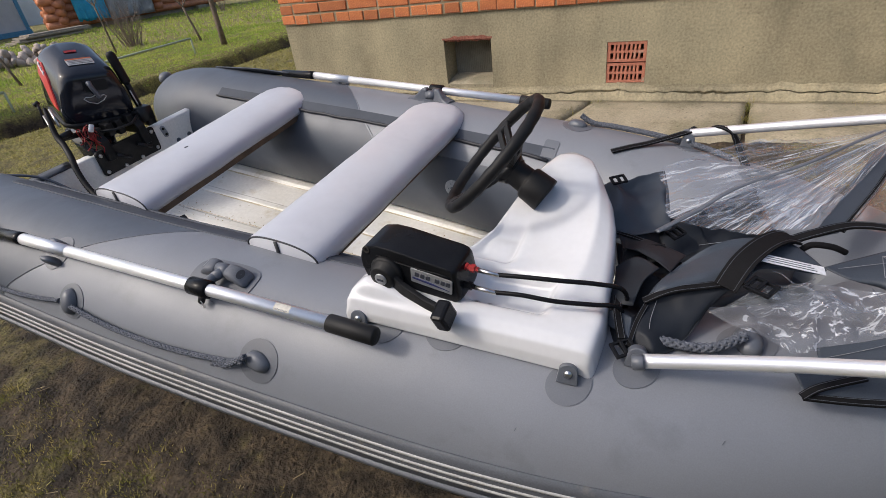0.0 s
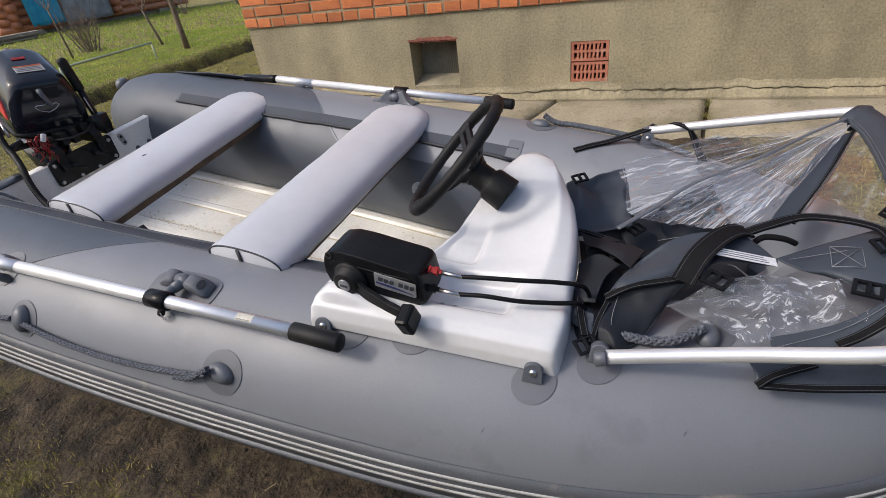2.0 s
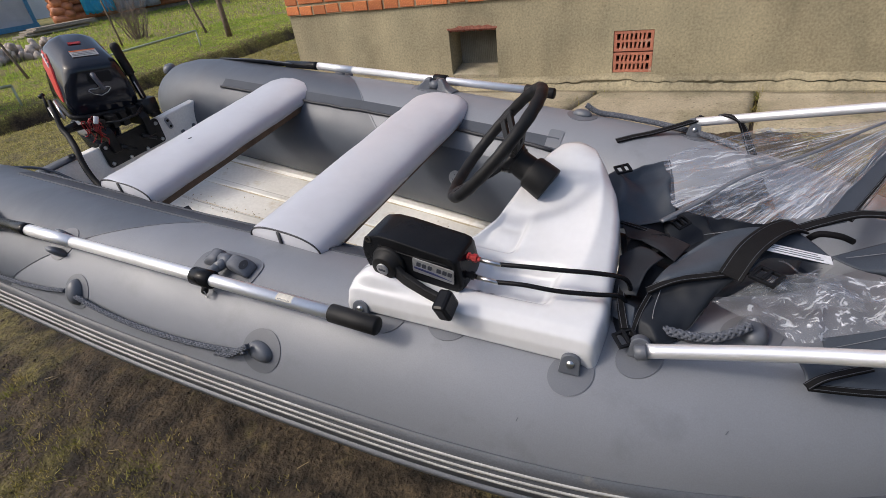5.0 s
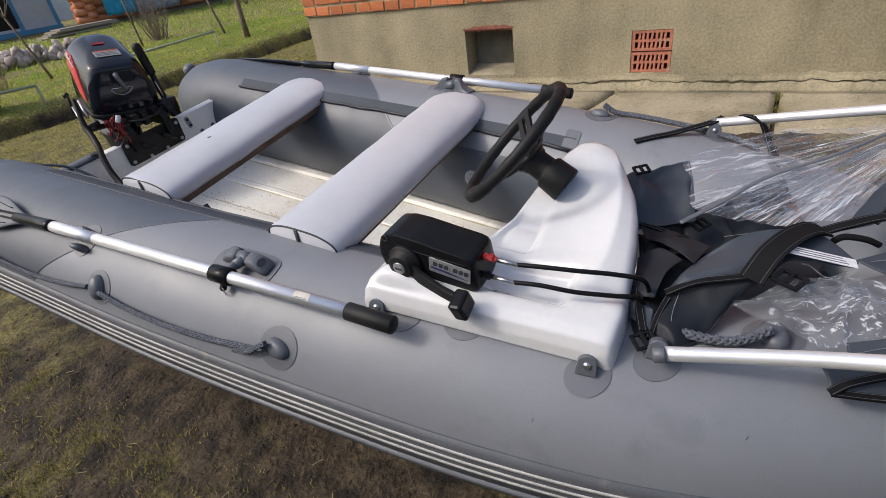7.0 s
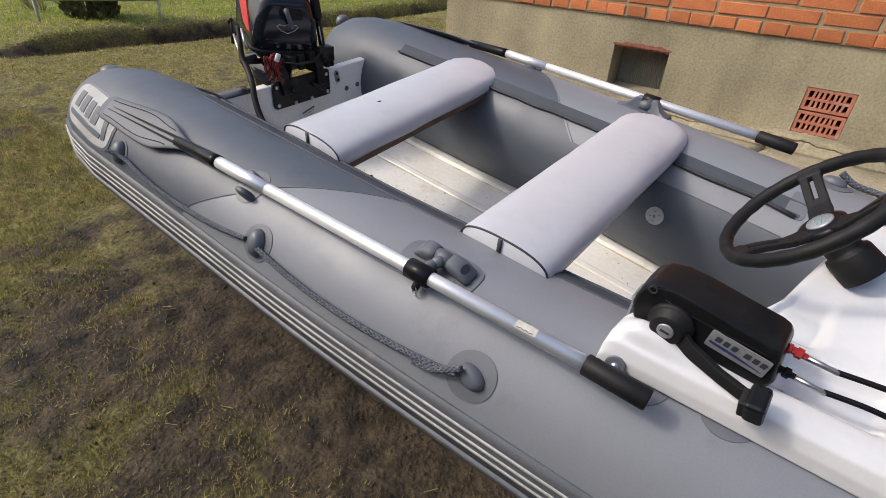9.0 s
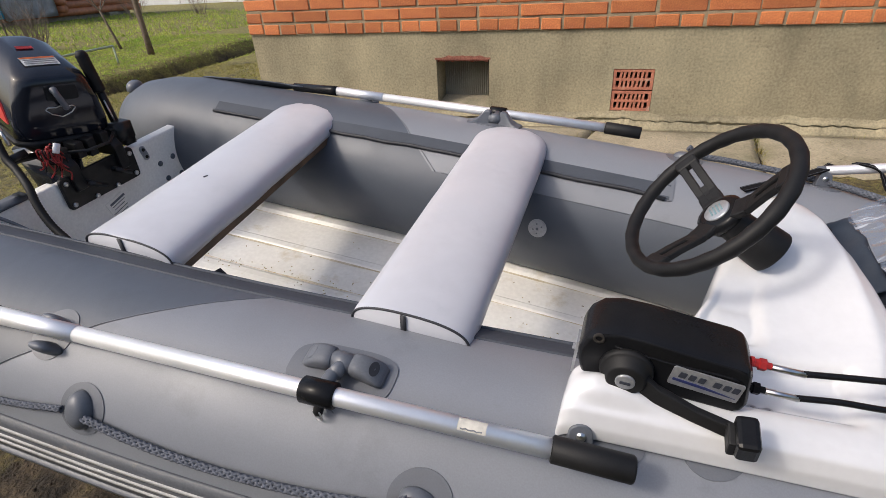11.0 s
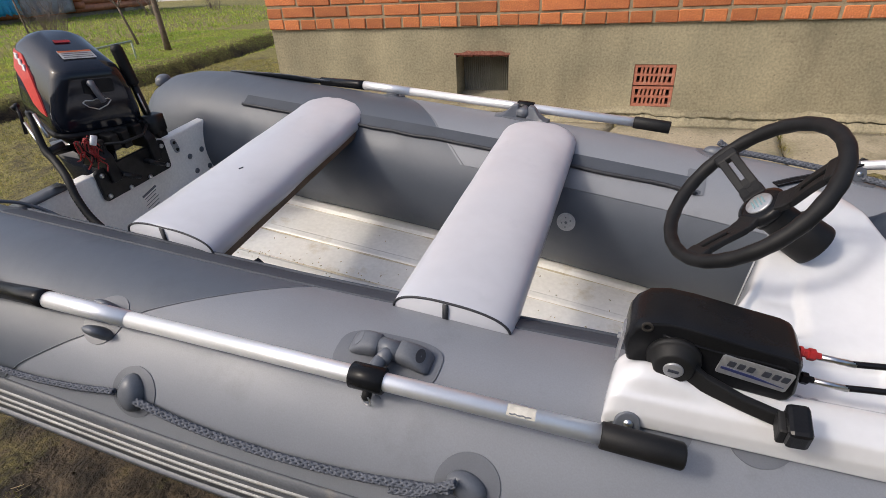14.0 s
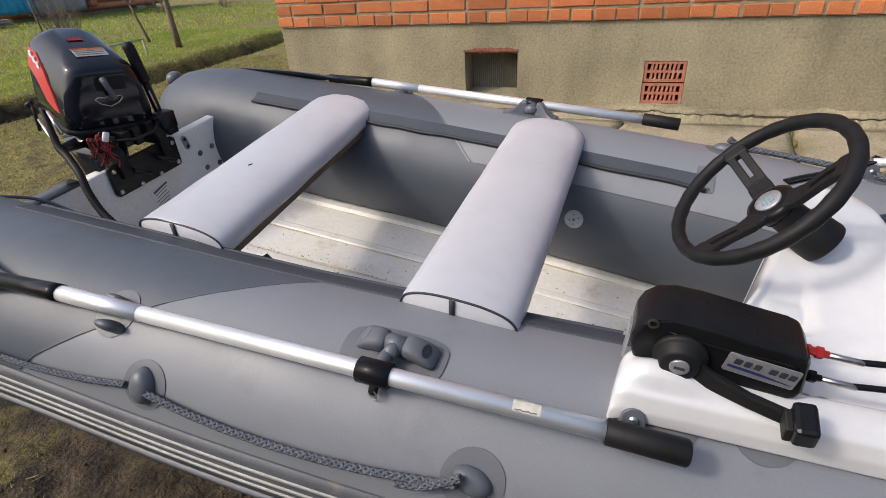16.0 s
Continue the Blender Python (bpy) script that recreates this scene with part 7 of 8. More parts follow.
webbing([(0.672, -0.116, 0.160), (0.648, -0.140, 0.174), (0.618, -0.185, 0.179), (0.590, -0.240, 0.172), (0.572, -0.282, 0.140)], 0.040)
webbing([(0.448, -0.322, 0.097), (0.488, -0.301, 0.120), (0.538, -0.280, 0.130), (0.598, -0.256, 0.142)], 0.016)
webbing([(0.454, -0.328, 0.094), (0.446, -0.37, 0.082), (0.443, -0.415, 0.066)], 0.010)
webbing([(0.666, -0.118, 0.155), (0.705, -0.090, 0.164), (0.763, -0.058, 0.176), (0.825, -0.057, 0.183), (0.875, -0.075, 0.188), (0.892, -0.100, 0.186)], 0.020)
webbing([(0.940, -0.018, 0.188), (0.918, -0.130, 0.183), (0.895, -0.228, 0.172), (0.878, -0.270, 0.147), (0.846, -0.297, 0.119), (0.816, -0.316, 0.104)], 0.016)
webbing([(0.896, 0.340, 0.192), (0.835, 0.160, 0.158), (0.767, 0.000, 0.124)], 0.011)
webbing([(0.709, -0.409, 0.062), (0.791, -0.386, 0.064), (0.914, -0.349, 0.077), (1.002, -0.320, 0.087)], 0.013)
webbing([(0.708, -0.411, 0.064), (0.730, -0.392, 0.076), (0.784, -0.362, 0.094)], 0.013)
webbing([(0.352, -0.075, 0.062), (0.40, -0.105, 0.078), (0.46, -0.135, 0.085), (0.49, -0.15, 0.085)], 0.012)
webbing([(0.40, -0.30, 0.085), (0.41, -0.36, 0.09), (0.43, -0.41, 0.075)], 0.014)
webbing([(0.245, 0.348, 0.047), (0.29, 0.374, 0.056), (0.34, 0.402, 0.064), (0.43, 0.452, 0.088), (0.455, 0.475, 0.096)], 0.022)
webbing([(0.50, 0.475, 0.108), (0.53, 0.445, 0.118), (0.555, 0.44, 0.10), (0.575, 0.42, 0.075), (0.60, 0.36, 0.05)], 0.022)
for o, yaw, big in (((0.880, -0.128, 0.186), 28, 1.0), ((0.901, -0.030, 0.193), 60, 0.9), ((0.437, -0.425, 0.066), 40, 1.0), ((0.625, -0.277, 0.152), -30, 1.1), ((0.852, -0.222, 0.153), -12, 1.1), ((0.321, 0.034, 0.134), 35, 0.9), ((0.472, -0.053, 0.075), 55, 0.9), ((0.445, -0.15, 0.09), 20, 0.9)):
    bm = B()
    m = Matrix.Translation(o) @ pose(0, 0, 0, 8, -6, yaw) @ Matrix.Scale(big, 4)
    for a, b in (((-0.02, -0.013, 0), (-0.014, 0.013, 0.007)), ((-0.003, -0.013, 0), (0.003, 0.013, 0.009)), ((0.014, -0.013, 0), (0.02, 0.013, 0.007)), ((-0.02, -0.016, 0), (0.02, -0.011, 0.006)), ((-0.02, 0.011, 0), (0.02, 0.016, 0.006))):
        box(bm, a, b, m)
    part("buckle", bm, M["black"], canopy, "black plastic buckle", smooth=False, bevel=0.001)
# sewn square under the large buckle, a cord end, seams
SQ = [Vector(p) for p in ((0.806, -0.122, 0.162), (0.853, -0.120, 0.169), (0.853, -0.172, 0.164), (0.805, -0.179, 0.158))]
for a, b in ((0, 1), (1, 2), (2, 3), (3, 0), (0, 2), (1, 3)):
    bm = B()
    pipe(bm, [SQ[a], (SQ[a] + SQ[b]) / 2 + Vector((0, 0, 0.001)), SQ[b]], 0.0006, 5)
    part("stitching", bm, M["thread"], canopy)
for pts in ([(0.745, -0.160, 0.144), (0.83, -0.125, 0.160), (0.925, -0.085, 0.181)], [(0.893, -0.222, 0.170), (0.868, -0.255, 0.147), (0.815, -0.292, 0.112), (0.735, -0.328, 0.078)],
            [(0.470, -0.312, 0.098), (0.468, -0.36, 0.088), (0.475, -0.40, 0.070)], [(0.408, 0.14, 0.124), (0.432, 0.066, 0.096), (0.450, 0.006, 0.056)], [(0.52, -0.13, 0.112), (0.575, -0.14, 0.145), (0.645, -0.12, 0.160)]):
    bm = B()
    pipe(bm, curve(pts, 8), 0.0006, 5)
    part("stitching", bm, M["thread"], canopy)
bm = B()
pipe(bm, curve([(0.690, -0.118, 0.140), (0.705, -0.112, 0.152), (0.738, -0.104, 0.150), (0.762, -0.095, 0.138)], 6), 0.006, 8)
part("cord", bm, M["webbing"], canopy, "black cord end")
bm = B()
lm = Matrix.Translation((0.668, -0.199, 0.160)) @ pose(0, 0, 0, 12, 12, 16)
slab(bm, round_rect(0.115, 0.019, 0.001, 2), 0, 0.001, lm)
lab = part("care_label", bm, M["label"], canopy, "white care label with rows of bars", smooth=False)
for i in range(3):
    bm = B()
    slab(bm, [(a - 0.004 * i, b - 0.005 + 0.005 * i) for a, b in round_rect(0.085, 0.0014, 0.0004, 2)], 0.001, 0.0016, lm)
    part("bar", bm, M["patch"], lab, smooth=False)
rh = random.Random(3)
for k in range(10):
    c = Vector((rh.uniform(0.6, 0.86), rh.uniform(-0.32, -0.2), rh.uniform(0.13, 0.16)))
    pts = [c + Vector((0.03 * i * rh.uniform(0.4, 1), rh.uniform(-0.02, 0.02), rh.uniform(-0.008, 0.012))) for i in range(4)]
    bm = B()
    pipe(bm, curve(pts, 5), 0.0018, 5, flat=0.5)
    part("film_edge", bm, M["film"], canopy)


# ---- garden past the ditch ----
def gz(x, y):
    return ground_z(x, y)


rt = random.Random(21)


def limb(bm, p, d, length, r, depth, spread=0.6, bend=0.12, n=6):
    """A tapering branch that forks."""
    pts, rs = [Vector(p)], [r]
    k = 4
    for i in range(k):
        d = (d + Vector((rt.uniform(-bend, bend), rt.uniform(-bend, bend), rt.uniform(-bend * 0.3, bend)))).normalized()
        pts.append(pts[-1] + d * length / k)
        rs.append(r * (1 - 0.55 * (i + 1) / k))
    pipe(bm, pts, rs, n if depth > 1 else 4, cap=False)
    if depth > 0:
        for i in range(2 + (depth > 1)):
            q = pts[rt.randint(2, k)]
            nd = (d + Vector((rt.uniform(-spread, spread), rt.uniform(-spread, spread), rt.uniform(-0.1, spread)))).normalized()
            limb(bm, q, nd, length * rt.uniform(0.5, 0.75), rs[-1] * 0.8, depth - 1, spread, bend, n)


def bare_tree(x, y, h, r, label, lean=(0, 0)):
    t = tagged(thing("fruit_tree", label, "tree", (x, y, gz(x, y)), "bare fruit trees"))
    bm = B()
    z = gz(x, y) - 0.03
    pts = [(x + lean[0] * k, y + lean[1] * k, z + h * 0.45 * k) for k in (0, 0.3, 0.7, 1.0)]
    pipe(bm, pts, [r * 1.25, r, r * 0.9, r * 0.8], 10)
    part("trunk", bm, M["bark"], t, "brown bark trunk")
    bm = B()
    for i in range(5):
        a = 2 * math.pi * i / 5 + rt.random()
        limb(bm, pts[-1], Vector((math.cos(a) * 0.7, math.sin(a) * 0.7, 0.9)).normalized(), h * 0.35, r * 0.5, 3)
    part("crown", bm, M["twig"], t, "bare twigs")
    return t


bare_tree(-6.62, 3.65, 2.6, 0.045, "bare young fruit tree with a brown trunk on the lawn", (0.02, -0.03))
bare_tree(-8.05, 4.42, 1.5, 0.022, "slender bare sapling on the lawn", (-0.10, -0.10))
bare_tree(-7.82, 0.81, 2.0, 0.018, "slender bare sapling on the lawn", (-0.2, -0.12))
bare_tree(-8.17, -1.75, 1.8, 0.018, "slender bare sapling on the lawn", (-0.12, -0.12))
bare_tree(-9.0, 3.2, 1.9, 0.016, "slender bare sapling on the lawn", (0.1, -0.12))


def shrub(x, y, r, h, n, label, mt="twig", cat="shrub"):
    t = tagged(thing("bare_shrub", label, cat, (x, y, gz(x, y)), "bare shrubs"))
    bm = B()
    for i in range(n):
        a, q = rt.uniform(0, 6.28), rt.uniform(0, 0.25) * r
        d = Vector((math.cos(a) * rt.uniform(0.1, 0.8) * r / h, math.sin(a) * rt.uniform(0.1, 0.8) * r / h, 1)).normalized()
        limb(bm, (x + q * math.cos(a), y + q * math.sin(a), gz(x, y) - 0.02), d, h * rt.uniform(0.4, 0.7), 0.009, 2, 0.7, 0.25, 4)
    part("stem_tangle", bm, M[mt], t)
    return t


shrub(-9.7, 4.1, 0.7, 0.85, 46, "dense bare brown shrub on the lawn")
shrub(-14.0, 10.8, 0.7, 1.1, 20, "bare grey shrub by the log cabin")
shrub(-13.0, 12.5, 0.8, 1.2, 20, "bare grey shrub by the log cabin")
shrub(-10.65, -1.78, 0.9, 1.1, 30, "tangled bare shrub on the lawn")
shrub(-12.0, -2.6, 0.9, 1.2, 26, "tangled bare shrub on the lawn")
shrub(-9.6, 0.9, 0.35, 0.6, 16, "straw-coloured dry bush on the lawn", "straw")
shrub(-7.9, 0.2, 0.25, 0.22, 14, "low dry clump of stalks", "straw")
shrub(-7.15, -1.18, 0.3, 0.2, 18, "low dry clump of stalks", "straw")
shrub(-8.7, -0.2, 0.3, 0.25, 12, "low dry clump of stalks", "straw")

# thuja: a dense upright evergreen
tj = tagged(thing("thuja", "dark green clipped thuja beside the pipe rail", "evergreen", (-6.42, -0.85, gz(-6.42, -0.85))))
bm = B()
pipe(bm, [(-6.42, -0.85, gz(-6.42, -0.85) - 0.03), (-6.42, -0.85, 0.9)], [0.05, 0.02], 8)
part("trunk", bm, M["bark"], tj)
V, F = [], []
rl = np.random.RandomState(4)
z_foot = gz(-6.42, -0.85)
for i in range(9000):
    h = rl.rand() ** 0.8
    R = 0.29 * math.sin(math.pi * min(0.26 + 0.74 * h, 1.0)) ** 0.7 * (1 - 0.25 * h)
    a, q = rl.rand() * 6.283, R * (0.55 + 0.45 * rl.rand() ** 0.4) * (1 + 0.15 * math.sin(5 * rl.rand() * 6.28))
    c = np.array((-6.42 + q * math.cos(a), -0.85 + q * math.sin(a), z_foot - 0.02 + 1.6 * h))
    u = np.array((math.cos(a) * 0.5, math.sin(a) * 0.5, 0.9)) + rl.randn(3) * 0.25
    u /= np.linalg.norm(u)
    s = np.cross(u, rl.randn(3))
    s /= np.linalg.norm(s) + 1e-6
    L, w = 0.05 + 0.05 * rl.rand(), 0.012 + 0.010 * rl.rand()
    b = len(V)
    V += [tuple(c - s * w * 0.4), tuple(c + u * L * 0.5 - s * w), tuple(c + u * L), tuple(c + u * L * 0.5 + s * w)]
    F.append((b, b + 1, b + 2, b + 3))
me = bpy.data.meshes.new("foliage")
me.from_pydata([tuple(np.array(v) - np.array((-6.42, -0.85, z_foot))) for v in V], [], F)
me.materials.append(M["thuja"])
fo = new("foliage", me)
fo.parent = tj
fo["kind"] = "stuff"

# shrub wrapped in burlap
wr = tagged(thing("wrapped_shrub", "young plant wrapped in brown burlap on the lawn", "wrapped plant", (-10.6, -0.65, gz(-10.6, -0.65))))
bm = B()
rings(bm, [[(-10.6 + 0.35 * (1 - k) + r * math.cos(a) * (1 + 0.1 * math.sin(5 * a)), -0.65 - 0.25 * k + r * math.sin(a), gz(-10.6, -0.65) - 0.02 + 1.5 * k) for a in (2 * math.pi * i / 20 for i in range(20))] for k, r in ((0, 0.10), (0.2, 0.18), (0.5, 0.3), (0.8, 0.3), (1.0, 0.1))])
part("wrapping", bm, M["brown_film"], wr)


# low pipe rails along the ditch
def rail(a, b, h, label):
    za, zb = gz(*a), gz(*b)
    t = tagged(thing("pipe_rail", label, "garden rail", (*a, za), "pipe rails"))
    for (x, y), z in ((a, za), (b, zb)):
        bm = B()
        pipe(bm, [(x, y, z - 0.1), (x, y, z + h)], 0.014, 8)
        part("post", bm, M["pale_pipe"], t)
    bm = B()
    pipe(bm, [(*a, za + h), (*b, zb + h)], 0.016, 8)
    part("top_pipe", bm, M["pale_pipe"], t)


rail((-6.45, 2.83), (-6.02, 1.0), 0.24, "low pale-green pipe rail beside the ditch")
rail((-5.82, -0.36), (-6.22, -1.45), 0.22, "low pale-green pipe rail in front of the thuja")

# heap of field stones
st = tagged(thing("stone_heap", "heap of pale field stones on the lawn", "stone heap", (-10.7, 2.2, gz(-10.7, 2.2))))
ico = []
for v in range(6):
    bm = B()
    bmesh.ops.create_icosphere(bm, subdivisions=1, radius=1.0)
    for p in bm.verts:
        p.co *= 1 + 0.22 * noise.noise(p.co * 1.7 + Vector((v * 5, 0, 0)))
    m2 = bpy.data.meshes.new("stone")
    bm.to_mesh(m2)
    bm.free()
    m2.materials.append(M["stone"])
    m2.shade_smooth()
    ico.append(m2)
for i in range(150):
    o = new("stone", ico[i % 6])
    o.parent = st
    r = rt.uniform(0.05, 0.11)
    yy, xx = rt.uniform(-1.1, 1.0), rt.gauss(0, 0.28)
    lift = max(0.0, 0.34 - 0.8 * abs(xx) - 0.06 * abs(yy)) * rt.random()
    o.matrix_basis = pose(xx, yy, gz(-10.7 + xx, 2.2 + yy) - gz(-10.7, 2.2) + r * 0.4 + lift, rt.uniform(0, 360), rt.uniform(0, 360), rt.uniform(0, 360)) @ Matrix.Diagonal((r * 1.3, r, r * 0.8, 1))

# log cabin
CX, CY0, CY1 = -17.6, 7.55, 14.3
cz = gz(CX, 10)
cabin = tagged(thing("log_cabin", "unfinished log cabin with orange-brown logs, partly covered by sheeting", "log house", (CX, 12, cz)))
bm = B()
box(bm, (CX - 0.6, CY0 + 0.15, cz), (CX - 0.12, CY1 - 0.15, cz + 3.1))
part("core_wall", bm, M["old_wood"], cabin, smooth=False)
for k in range(12):
    z = cz + 0.26 + 0.235 * k
    bm = B()
    e = rt.uniform(-0.12, 0.12)
    pipe(bm, [(CX - 0.05, CY0 - 0.35 + e, z), (CX - 0.05, CY1 + 0.3, z)], 0.125, 14)
    part("log", bm, M["log"], cabin, smooth=True)
    bm = B()
    pipe(bm, [(CX + 0.32 + e, CY0, z + 0.117), (CX - 0.7 + e, CY0, z + 0.117)], 0.125, 14)
    part("log", bm, M["log"], cabin, smooth=True)
    if k < 10:
        bm = B()
        pipe(bm, [(CX + 0.5 + e, 11.05, z + 0.117), (CX - 0.4, 11.05, z + 0.117)], 0.125, 14)
        part("log", bm, M["log"], cabin, smooth=True)
for y in (CY0 + 0.4, 10.0, 13.0):
    bm = B()
    box(bm, (CX - 0.3, y, cz - 0.3), (CX + 0.1, y + 0.4, cz + 0.14))
    part("footing", bm, M["concrete"], cabin, smooth=False)
bm = B()
rings(bm, [[(CX - 1.2, CY0 - 0.5, cz + 3.1), (CX + 0.5, CY0 - 0.5, cz + 3.1), (CX - 0.4, CY0 - 0.5, cz + 3.9)], [(CX - 1.2, CY1 + 0.5, cz + 3.1), (CX + 0.5, CY1 + 0.5, cz + 3.1), (CX - 0.4, CY1 + 0.5, cz + 3.9)]])
part("roof", bm, M["old_wood"], cabin, smooth=False)


def sheet(y0, y1, z0, z1, mt, label, x):
    t = tagged(thing("tarpaulin", label, "tarpaulin", (x, (y0 + y1) / 2, z0), "sheets on the cabin"))
    bm = B()
    n, m = 24, 18
    rings(bm, [[(x + 0.05 * noise.noise((i * 0.6, j * 0.25, y0)) + 0.03 * math.sin(i * 1.3), y0 + (y1 - y0) * i / n, z0 + (z1 - z0) * j / m + (0.08 * noise.noise((i * 0.4, y0, 2)) if j == 0 else 0)) for i in range(n + 1)] for j in range(m + 1)], False, False)
    bmesh.ops.solidify(bm, geom=bm.faces[:], thickness=0.01)
    part("sheet", bm, mt, t)


sheet(7.85, 8.95, cz + 0.27, cz + 2.7, M["blue_tarp"], "bright blue tarpaulin hung on the log wall", CX + 0.42)
sheet(8.98, 10.75, cz + 0.2, cz + 2.6, M["grey_tarp"], "grey plastic film hung on the log wall", CX + 0.40)
# planks beside the cabin
pk = tagged(thing("plank_stack", "low stack of weathered planks on the grass", "planks", (-16.4, 6.4, gz(-16.4, 6.4))))
for i in range(5):
    bm = B()
    box(bm, (-16.7 + 0.1 * (i % 3), 5.0 + 0.15 * i, gz(-16.4, 6.4) + 0.045 * i), (-16.1 + 0.1 * (i % 2), 7.0 + 0.1 * i, gz(-16.4, 6.4) + 0.045 * i + 0.04))
    part("plank", bm, M["old_wood"], pk, smooth=False)

# pale hut with blue corner boards
hut = tagged(thing("garden_hut", "pale board hut with blue corner boards and door frame", "hut", (-21.0, 5.0, gz(-21, 5))))
hz = gz(-21, 5)
bm = B()
box(bm, (-24.5, 3.2, hz), (-21.03, 8.3, hz + 2.9))
part("core_wall", bm, M["siding"], hut, smooth=False)
for k in range(15):
    bm = B()
    box(bm, (-21.05, 3.2, hz + 0.15 + 0.18 * k), (-21.0, 8.3, hz + 0.32 + 0.18 * k))
    part("board", bm, M["siding"], hut, smooth=False)
for y in (3.15, 6.0, 6.95, 8.22):
    bm = B()
    box(bm, (-21.06, y, hz), (-20.96, y + 0.12, hz + 2.9))
    part("corner_board", bm, M["blue_trim"], hut, smooth=False)
bm = B()
box(bm, (-21.02, 6.13, hz + 0.25), (-20.985, 6.94, hz + 2.2))
part("door", bm, M["dark"], hut, "dark doorway", smooth=False)
bm = B()
box(bm, (-20.99, 3.15, hz + 0.0), (-20.9, 8.34, hz + 0.16))
part("skirting", bm, M["blue_trim"], hut, smooth=False)
bm = B()
rings(bm, [[(-24.9, y, hz + 2.9), (-20.5, y, hz + 2.9), (-22.7, y, hz + 4.2)] for y in (2.9, 8.6)])
part("roof", bm, M["old_wood"], hut, smooth=False)

# far boundary walls
bm = B()
for i in range(40):
    box(bm, (-30.0 + 0.02 * (i % 2), -38 + 2.0 * i, 0), (-29.85 + 0.02 * (i % 2), -36.03 + 2.0 * i, 1.9))
structure("wall_boundary", bm, M["fence_white"], "pale sheet boundary fence far across the garden")
bm = B()
for i in range(20):
    box(bm, (-30 + 2.0 * i, 24.0 + 0.02 * (i % 2), 0), (-28.03 + 2.0 * i, 24.12 + 0.02 * (i % 2), 1.9))
structure("wall_boundary_2", bm, M["fence_white"], "pale sheet boundary fence behind the cabin")


# unseen plain board fence on the open side, added to block low sky light
bm = B()
for k in range(110):
    box(bm, (-9.0 + 0.16 * k, -6.4, -0.5), (-9.0 + 0.16 * k + 0.15, -6.37 + 0.012 * (k % 2), 2.1 + 0.02 * (k * 7 % 3)))
structure("fence_unseen", bm, M["old_wood"], "added plain weathered board fence, unseen, that blocks low sky light", kind="structure")

# ---- grass ----
def blades(name, n, area, length, width, mt, seed, threshold, label, lean=0.7, skip_boat=True):
    r = np.random.RandomState(seed)
    V = []
    tries = 0
    while len(V) < 3 * n and tries < 12 * n:
        tries += 1
        x, y = r.uniform(area[0], area[1]), r.uniform(area[2], area[3])
        if y > -0.58 and x > -2.4:
            continue
        if skip_boat and -1.9 < x < 1.9 and -2.95 < y < -1.7:
            continue
        g = growth(x, y)
        if r.rand() > (g - threshold) * 2.2:
            continue
        z = ground_z(x, y) - 0.004
        for _ in range(r.randint(2, 7)):
            px, py = x + r.randn() * 0.014, y + r.randn() * 0.014
            a, l = r.uniform(0, 6.283), length * r.uniform(0.45, 1.3)
            dx, dy = math.cos(a), math.sin(a)
            k = r.uniform(0.15, lean)
            w = width * r.uniform(0.6, 1.2)
            V += [(px - dy * w, py + dx * w, z), (px + dy * w, py - dx * w, z), (px + dx * l * k, py + dy * l * k, z + l * math.sqrt(max(1 - k * k, 0.02)))]
    me = bpy.data.meshes.new(name)
    me.from_pydata(V, [], [(i, i + 1, i + 2) for i in range(0, len(V), 3)])
    me.materials.append(M[mt])
    return tagged(new(name, me), label, "grass", "", "stuff")


blades("grass", 240000, (-3.6, 1.6, -5.2, -2.5), 0.020, 0.0026, "grass", 1, -0.04, "short sparse grass on trodden soil", 0.97)
blades("dry_grass", 40000, (-3.6, 1.6, -5.2, -2.5), 0.020, 0.0022, "straw", 2, 0.05, "scattered dry stalks on the soil", 0.995)
blades("lawn_grass", 90000, (-9.0, -5.3, -4.5, 6.5), 0.04, 0.0036, "lawn", 3, 0.3, "green spring lawn", 0.9)
blades("yard_grass", 60000, (-5.4, -2.2, -5.0, 3.5), 0.03, 0.003, "grass", 8, 0.32, "patchy yellow-green grass on the yard soil", 0.95)
blades("far_lawn", 40000, (-18.0, -8.0, -6.0, 14.0), 0.09, 0.008, "lawn", 4, 0.4, "green spring lawn", 0.9)
blades("verge_grass", 5000, (1.4, 4.2, -2.6, -0.6), 0.04, 0.002, "grass", 6, 0.1, "short grass beside the pavement", 0.9)
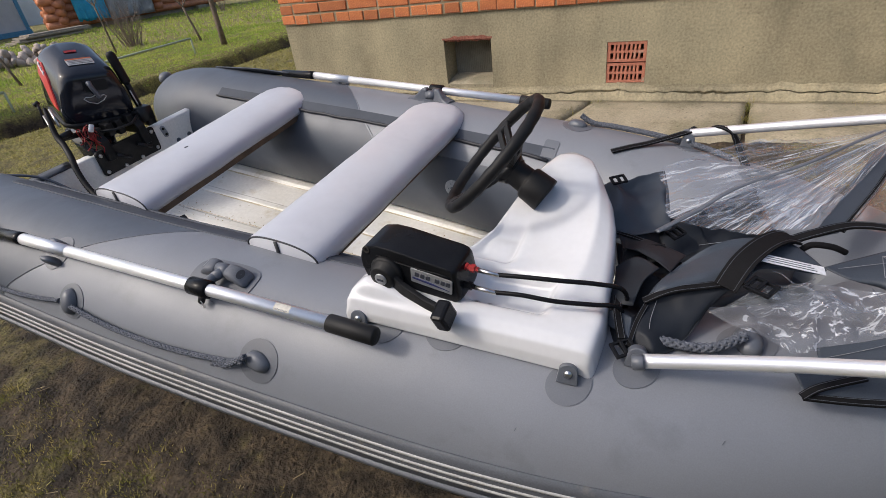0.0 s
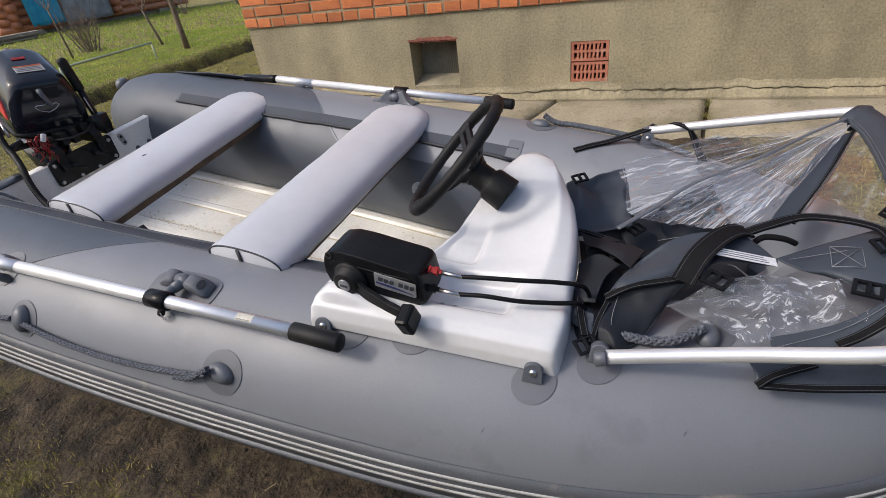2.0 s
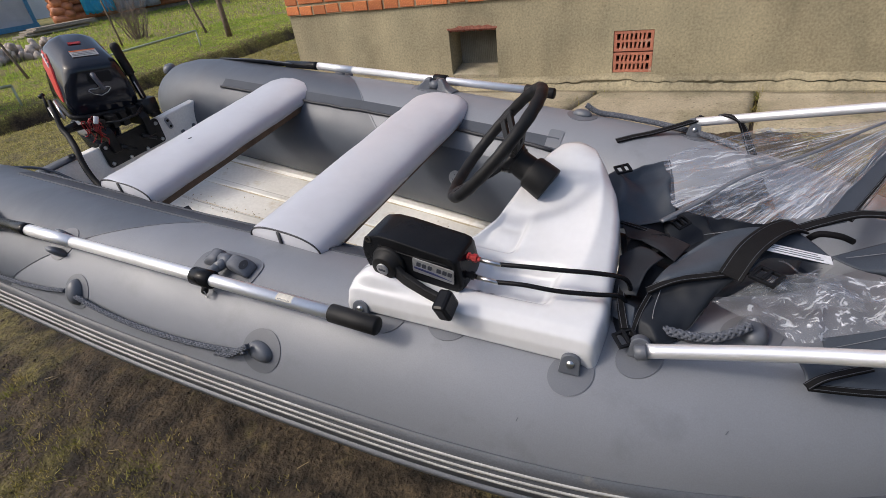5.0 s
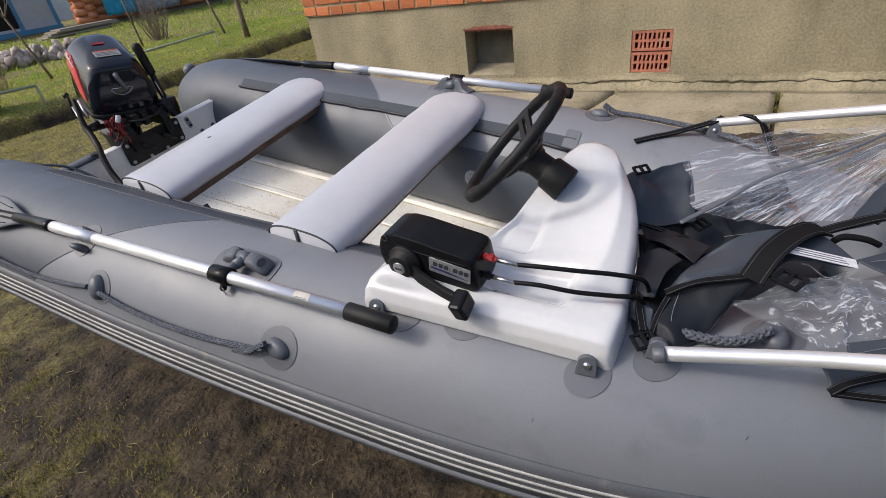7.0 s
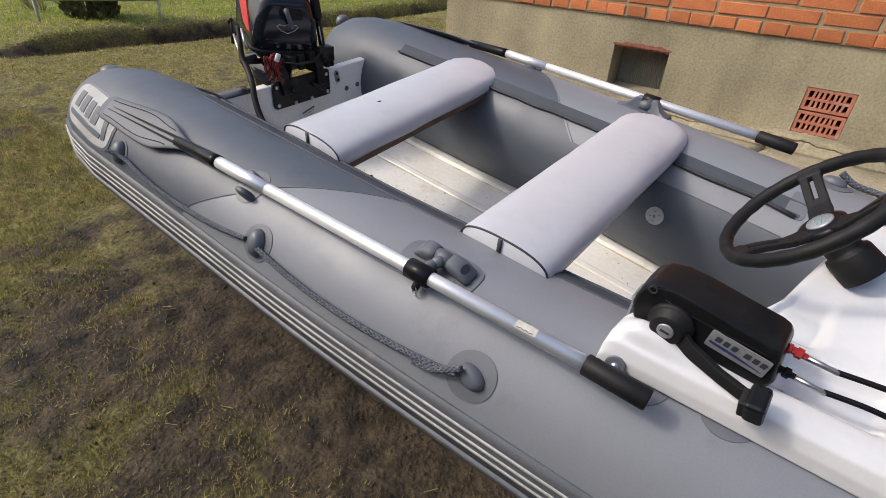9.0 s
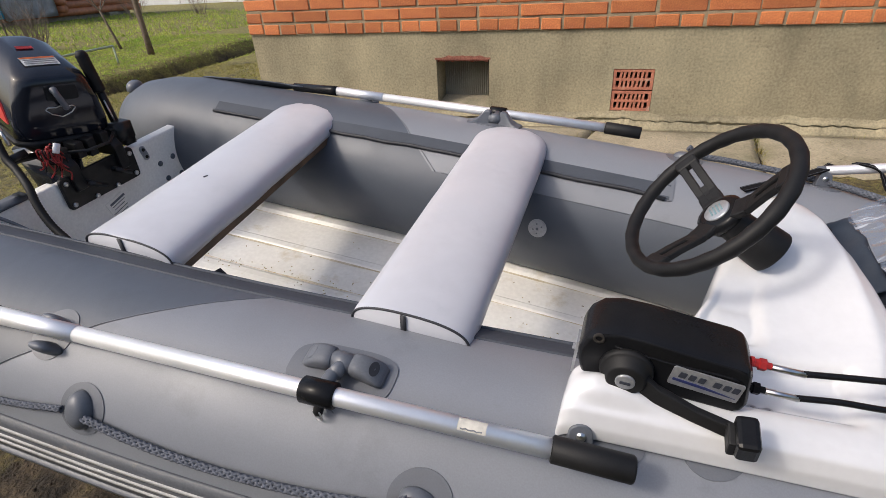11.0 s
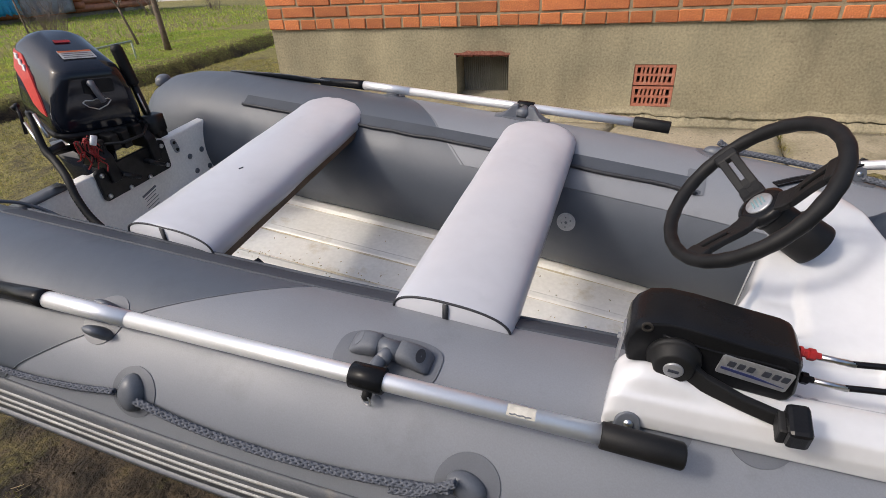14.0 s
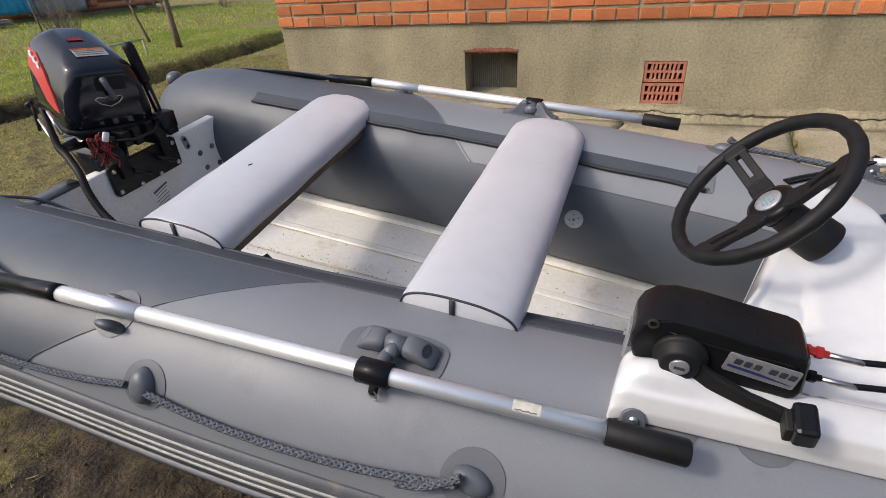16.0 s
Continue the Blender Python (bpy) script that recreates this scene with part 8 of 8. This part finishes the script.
# tufts in the joints of the apron
rg = np.random.RandomState(9)
V = []
for x, y, n, s in [(0.49, -0.04, 30, 0.03), (0.42, -0.22, 26, 0.03), (0.34, -0.4, 14, 0.03), (1.40, -0.03, 60, 0.025), (1.39, -0.15, 46, 0.02), (1.38, -0.3, 46, 0.02), (1.37, -0.45, 20, 0.02), (0.18, -0.03, 22, 0.02), (0.9, -0.25, 10, 0.03), (1.75, -0.2, 12, 0.03), (2.1, -0.33, 12, 0.03), (1.3, -0.02, 20, 0.04), (-0.2, -0.03, 16, 0.05), (-0.55, -0.03, 46, 0.03), (-0.85, -0.03, 30, 0.05), (0.02, -0.03, 20, 0.04), (0.56, -0.03, 36, 0.02), (1.9, -0.03, 24, 0.06), (2.5, -0.03, 24, 0.06)]:
    for _ in range(n):
        px, py = x + rg.randn() * s * 0.7, y + rg.randn() * s * 1.6
        py = min(py, -0.012)
        z = 0.27 - 0.055 * (-py / 0.55)
        a, l, k = rg.uniform(0, 6.28), rg.uniform(0.02, 0.06), rg.uniform(0.2, 0.9)
        dx, dy, w = math.cos(a), math.sin(a), 0.0016
        V += [(px - dy * w, py + dx * w, z), (px + dy * w, py - dx * w, z), (px + dx * l * k, py + dy * l * k, z + l * math.sqrt(1 - k * k))]
me = bpy.data.meshes.new("joint_grass")
me.from_pydata(V, [], [(i, i + 1, i + 2) for i in range(0, len(V), 3)])
me.materials.append(M["grass"])
tagged(new("joint_grass", me), "tufts of grass in the pavement joints", "grass", "", "stuff")
# loose straws and clods
V, F = [], []
for i in range(420):
    x, y = rg.uniform(-3.2, 1.2), rg.uniform(-4.8, -2.9)
    a, l, w = rg.uniform(0, 6.28), rg.uniform(0.015, 0.045), rg.uniform(0.0007, 0.0014)
    z = ground_z(x, y) + 0.005
    d, s = np.array((math.cos(a), math.sin(a), 0.0)), np.array((-math.sin(a), math.cos(a), 0.0))
    c = np.array((x, y, z))
    b = len(V)
    V += [tuple(c - s * w), tuple(c + s * w), tuple(c + s * w + d * l + (0, 0, 0.006)), tuple(c - s * w + d * l + (0, 0, 0.006)), tuple(c + (0, 0, w * 1.6)), tuple(c + d * l + (0, 0, w * 1.6 + 0.006))]
    F += [(b, b + 3, b + 5, b + 4), (b + 1, b + 4, b + 5, b + 2), (b, b + 1, b + 2, b + 3)]
me = bpy.data.meshes.new("loose_straw")
me.from_pydata(V, [], F)
me.materials.append(M["straw"])
tagged(new("loose_straw", me), "loose pale straws on the soil", "straw", "", "stuff")
cl = B()
for i in range(2600):
    x, y = rg.uniform(-3.4, 1.4), rg.uniform(-4.9, -2.7)
    r = 0.003 + 0.008 * rg.rand() ** 3
    z = ground_z(x, y)
    u = [Vector((x + r * a, y + r * b, z + r * c * 0.7)) + Vector((rg.randn(), rg.randn(), rg.randn())) * r * 0.2 for a, b, c in ((1, 0, 0), (0, 1, 0), (-1, 0, 0), (0, -1, 0), (0, 0, 1), (0, 0, -1))]
    vs = [cl.verts.new(p) for p in u]
    for a, b, c in ((0, 1, 4), (1, 2, 4), (2, 3, 4), (3, 0, 4), (1, 0, 5), (2, 1, 5), (3, 2, 5), (0, 3, 5)):
        cl.faces.new((vs[a], vs[b], vs[c]))
structure("soil_clods", cl, mat("soil_clod", (0.05, 0.036, 0.024), (0.035, 0.025, 0.017), rough=0.95, scale=20, bump=0.5, island_tint=0.3), "small clods of dark soil", kind="stuff", smooth=True)


# ---- bricks of the house wall ----
for x, z, head, jig, turn in PLACED:
    o = new("brick", rb.choice(HEADERS if head else STRETCHERS))
    o.parent = wall_south
    o.matrix_basis = pose(x + jig[0], -0.018 + jig[1], z + jig[2], 0, turn * 0.4, turn)
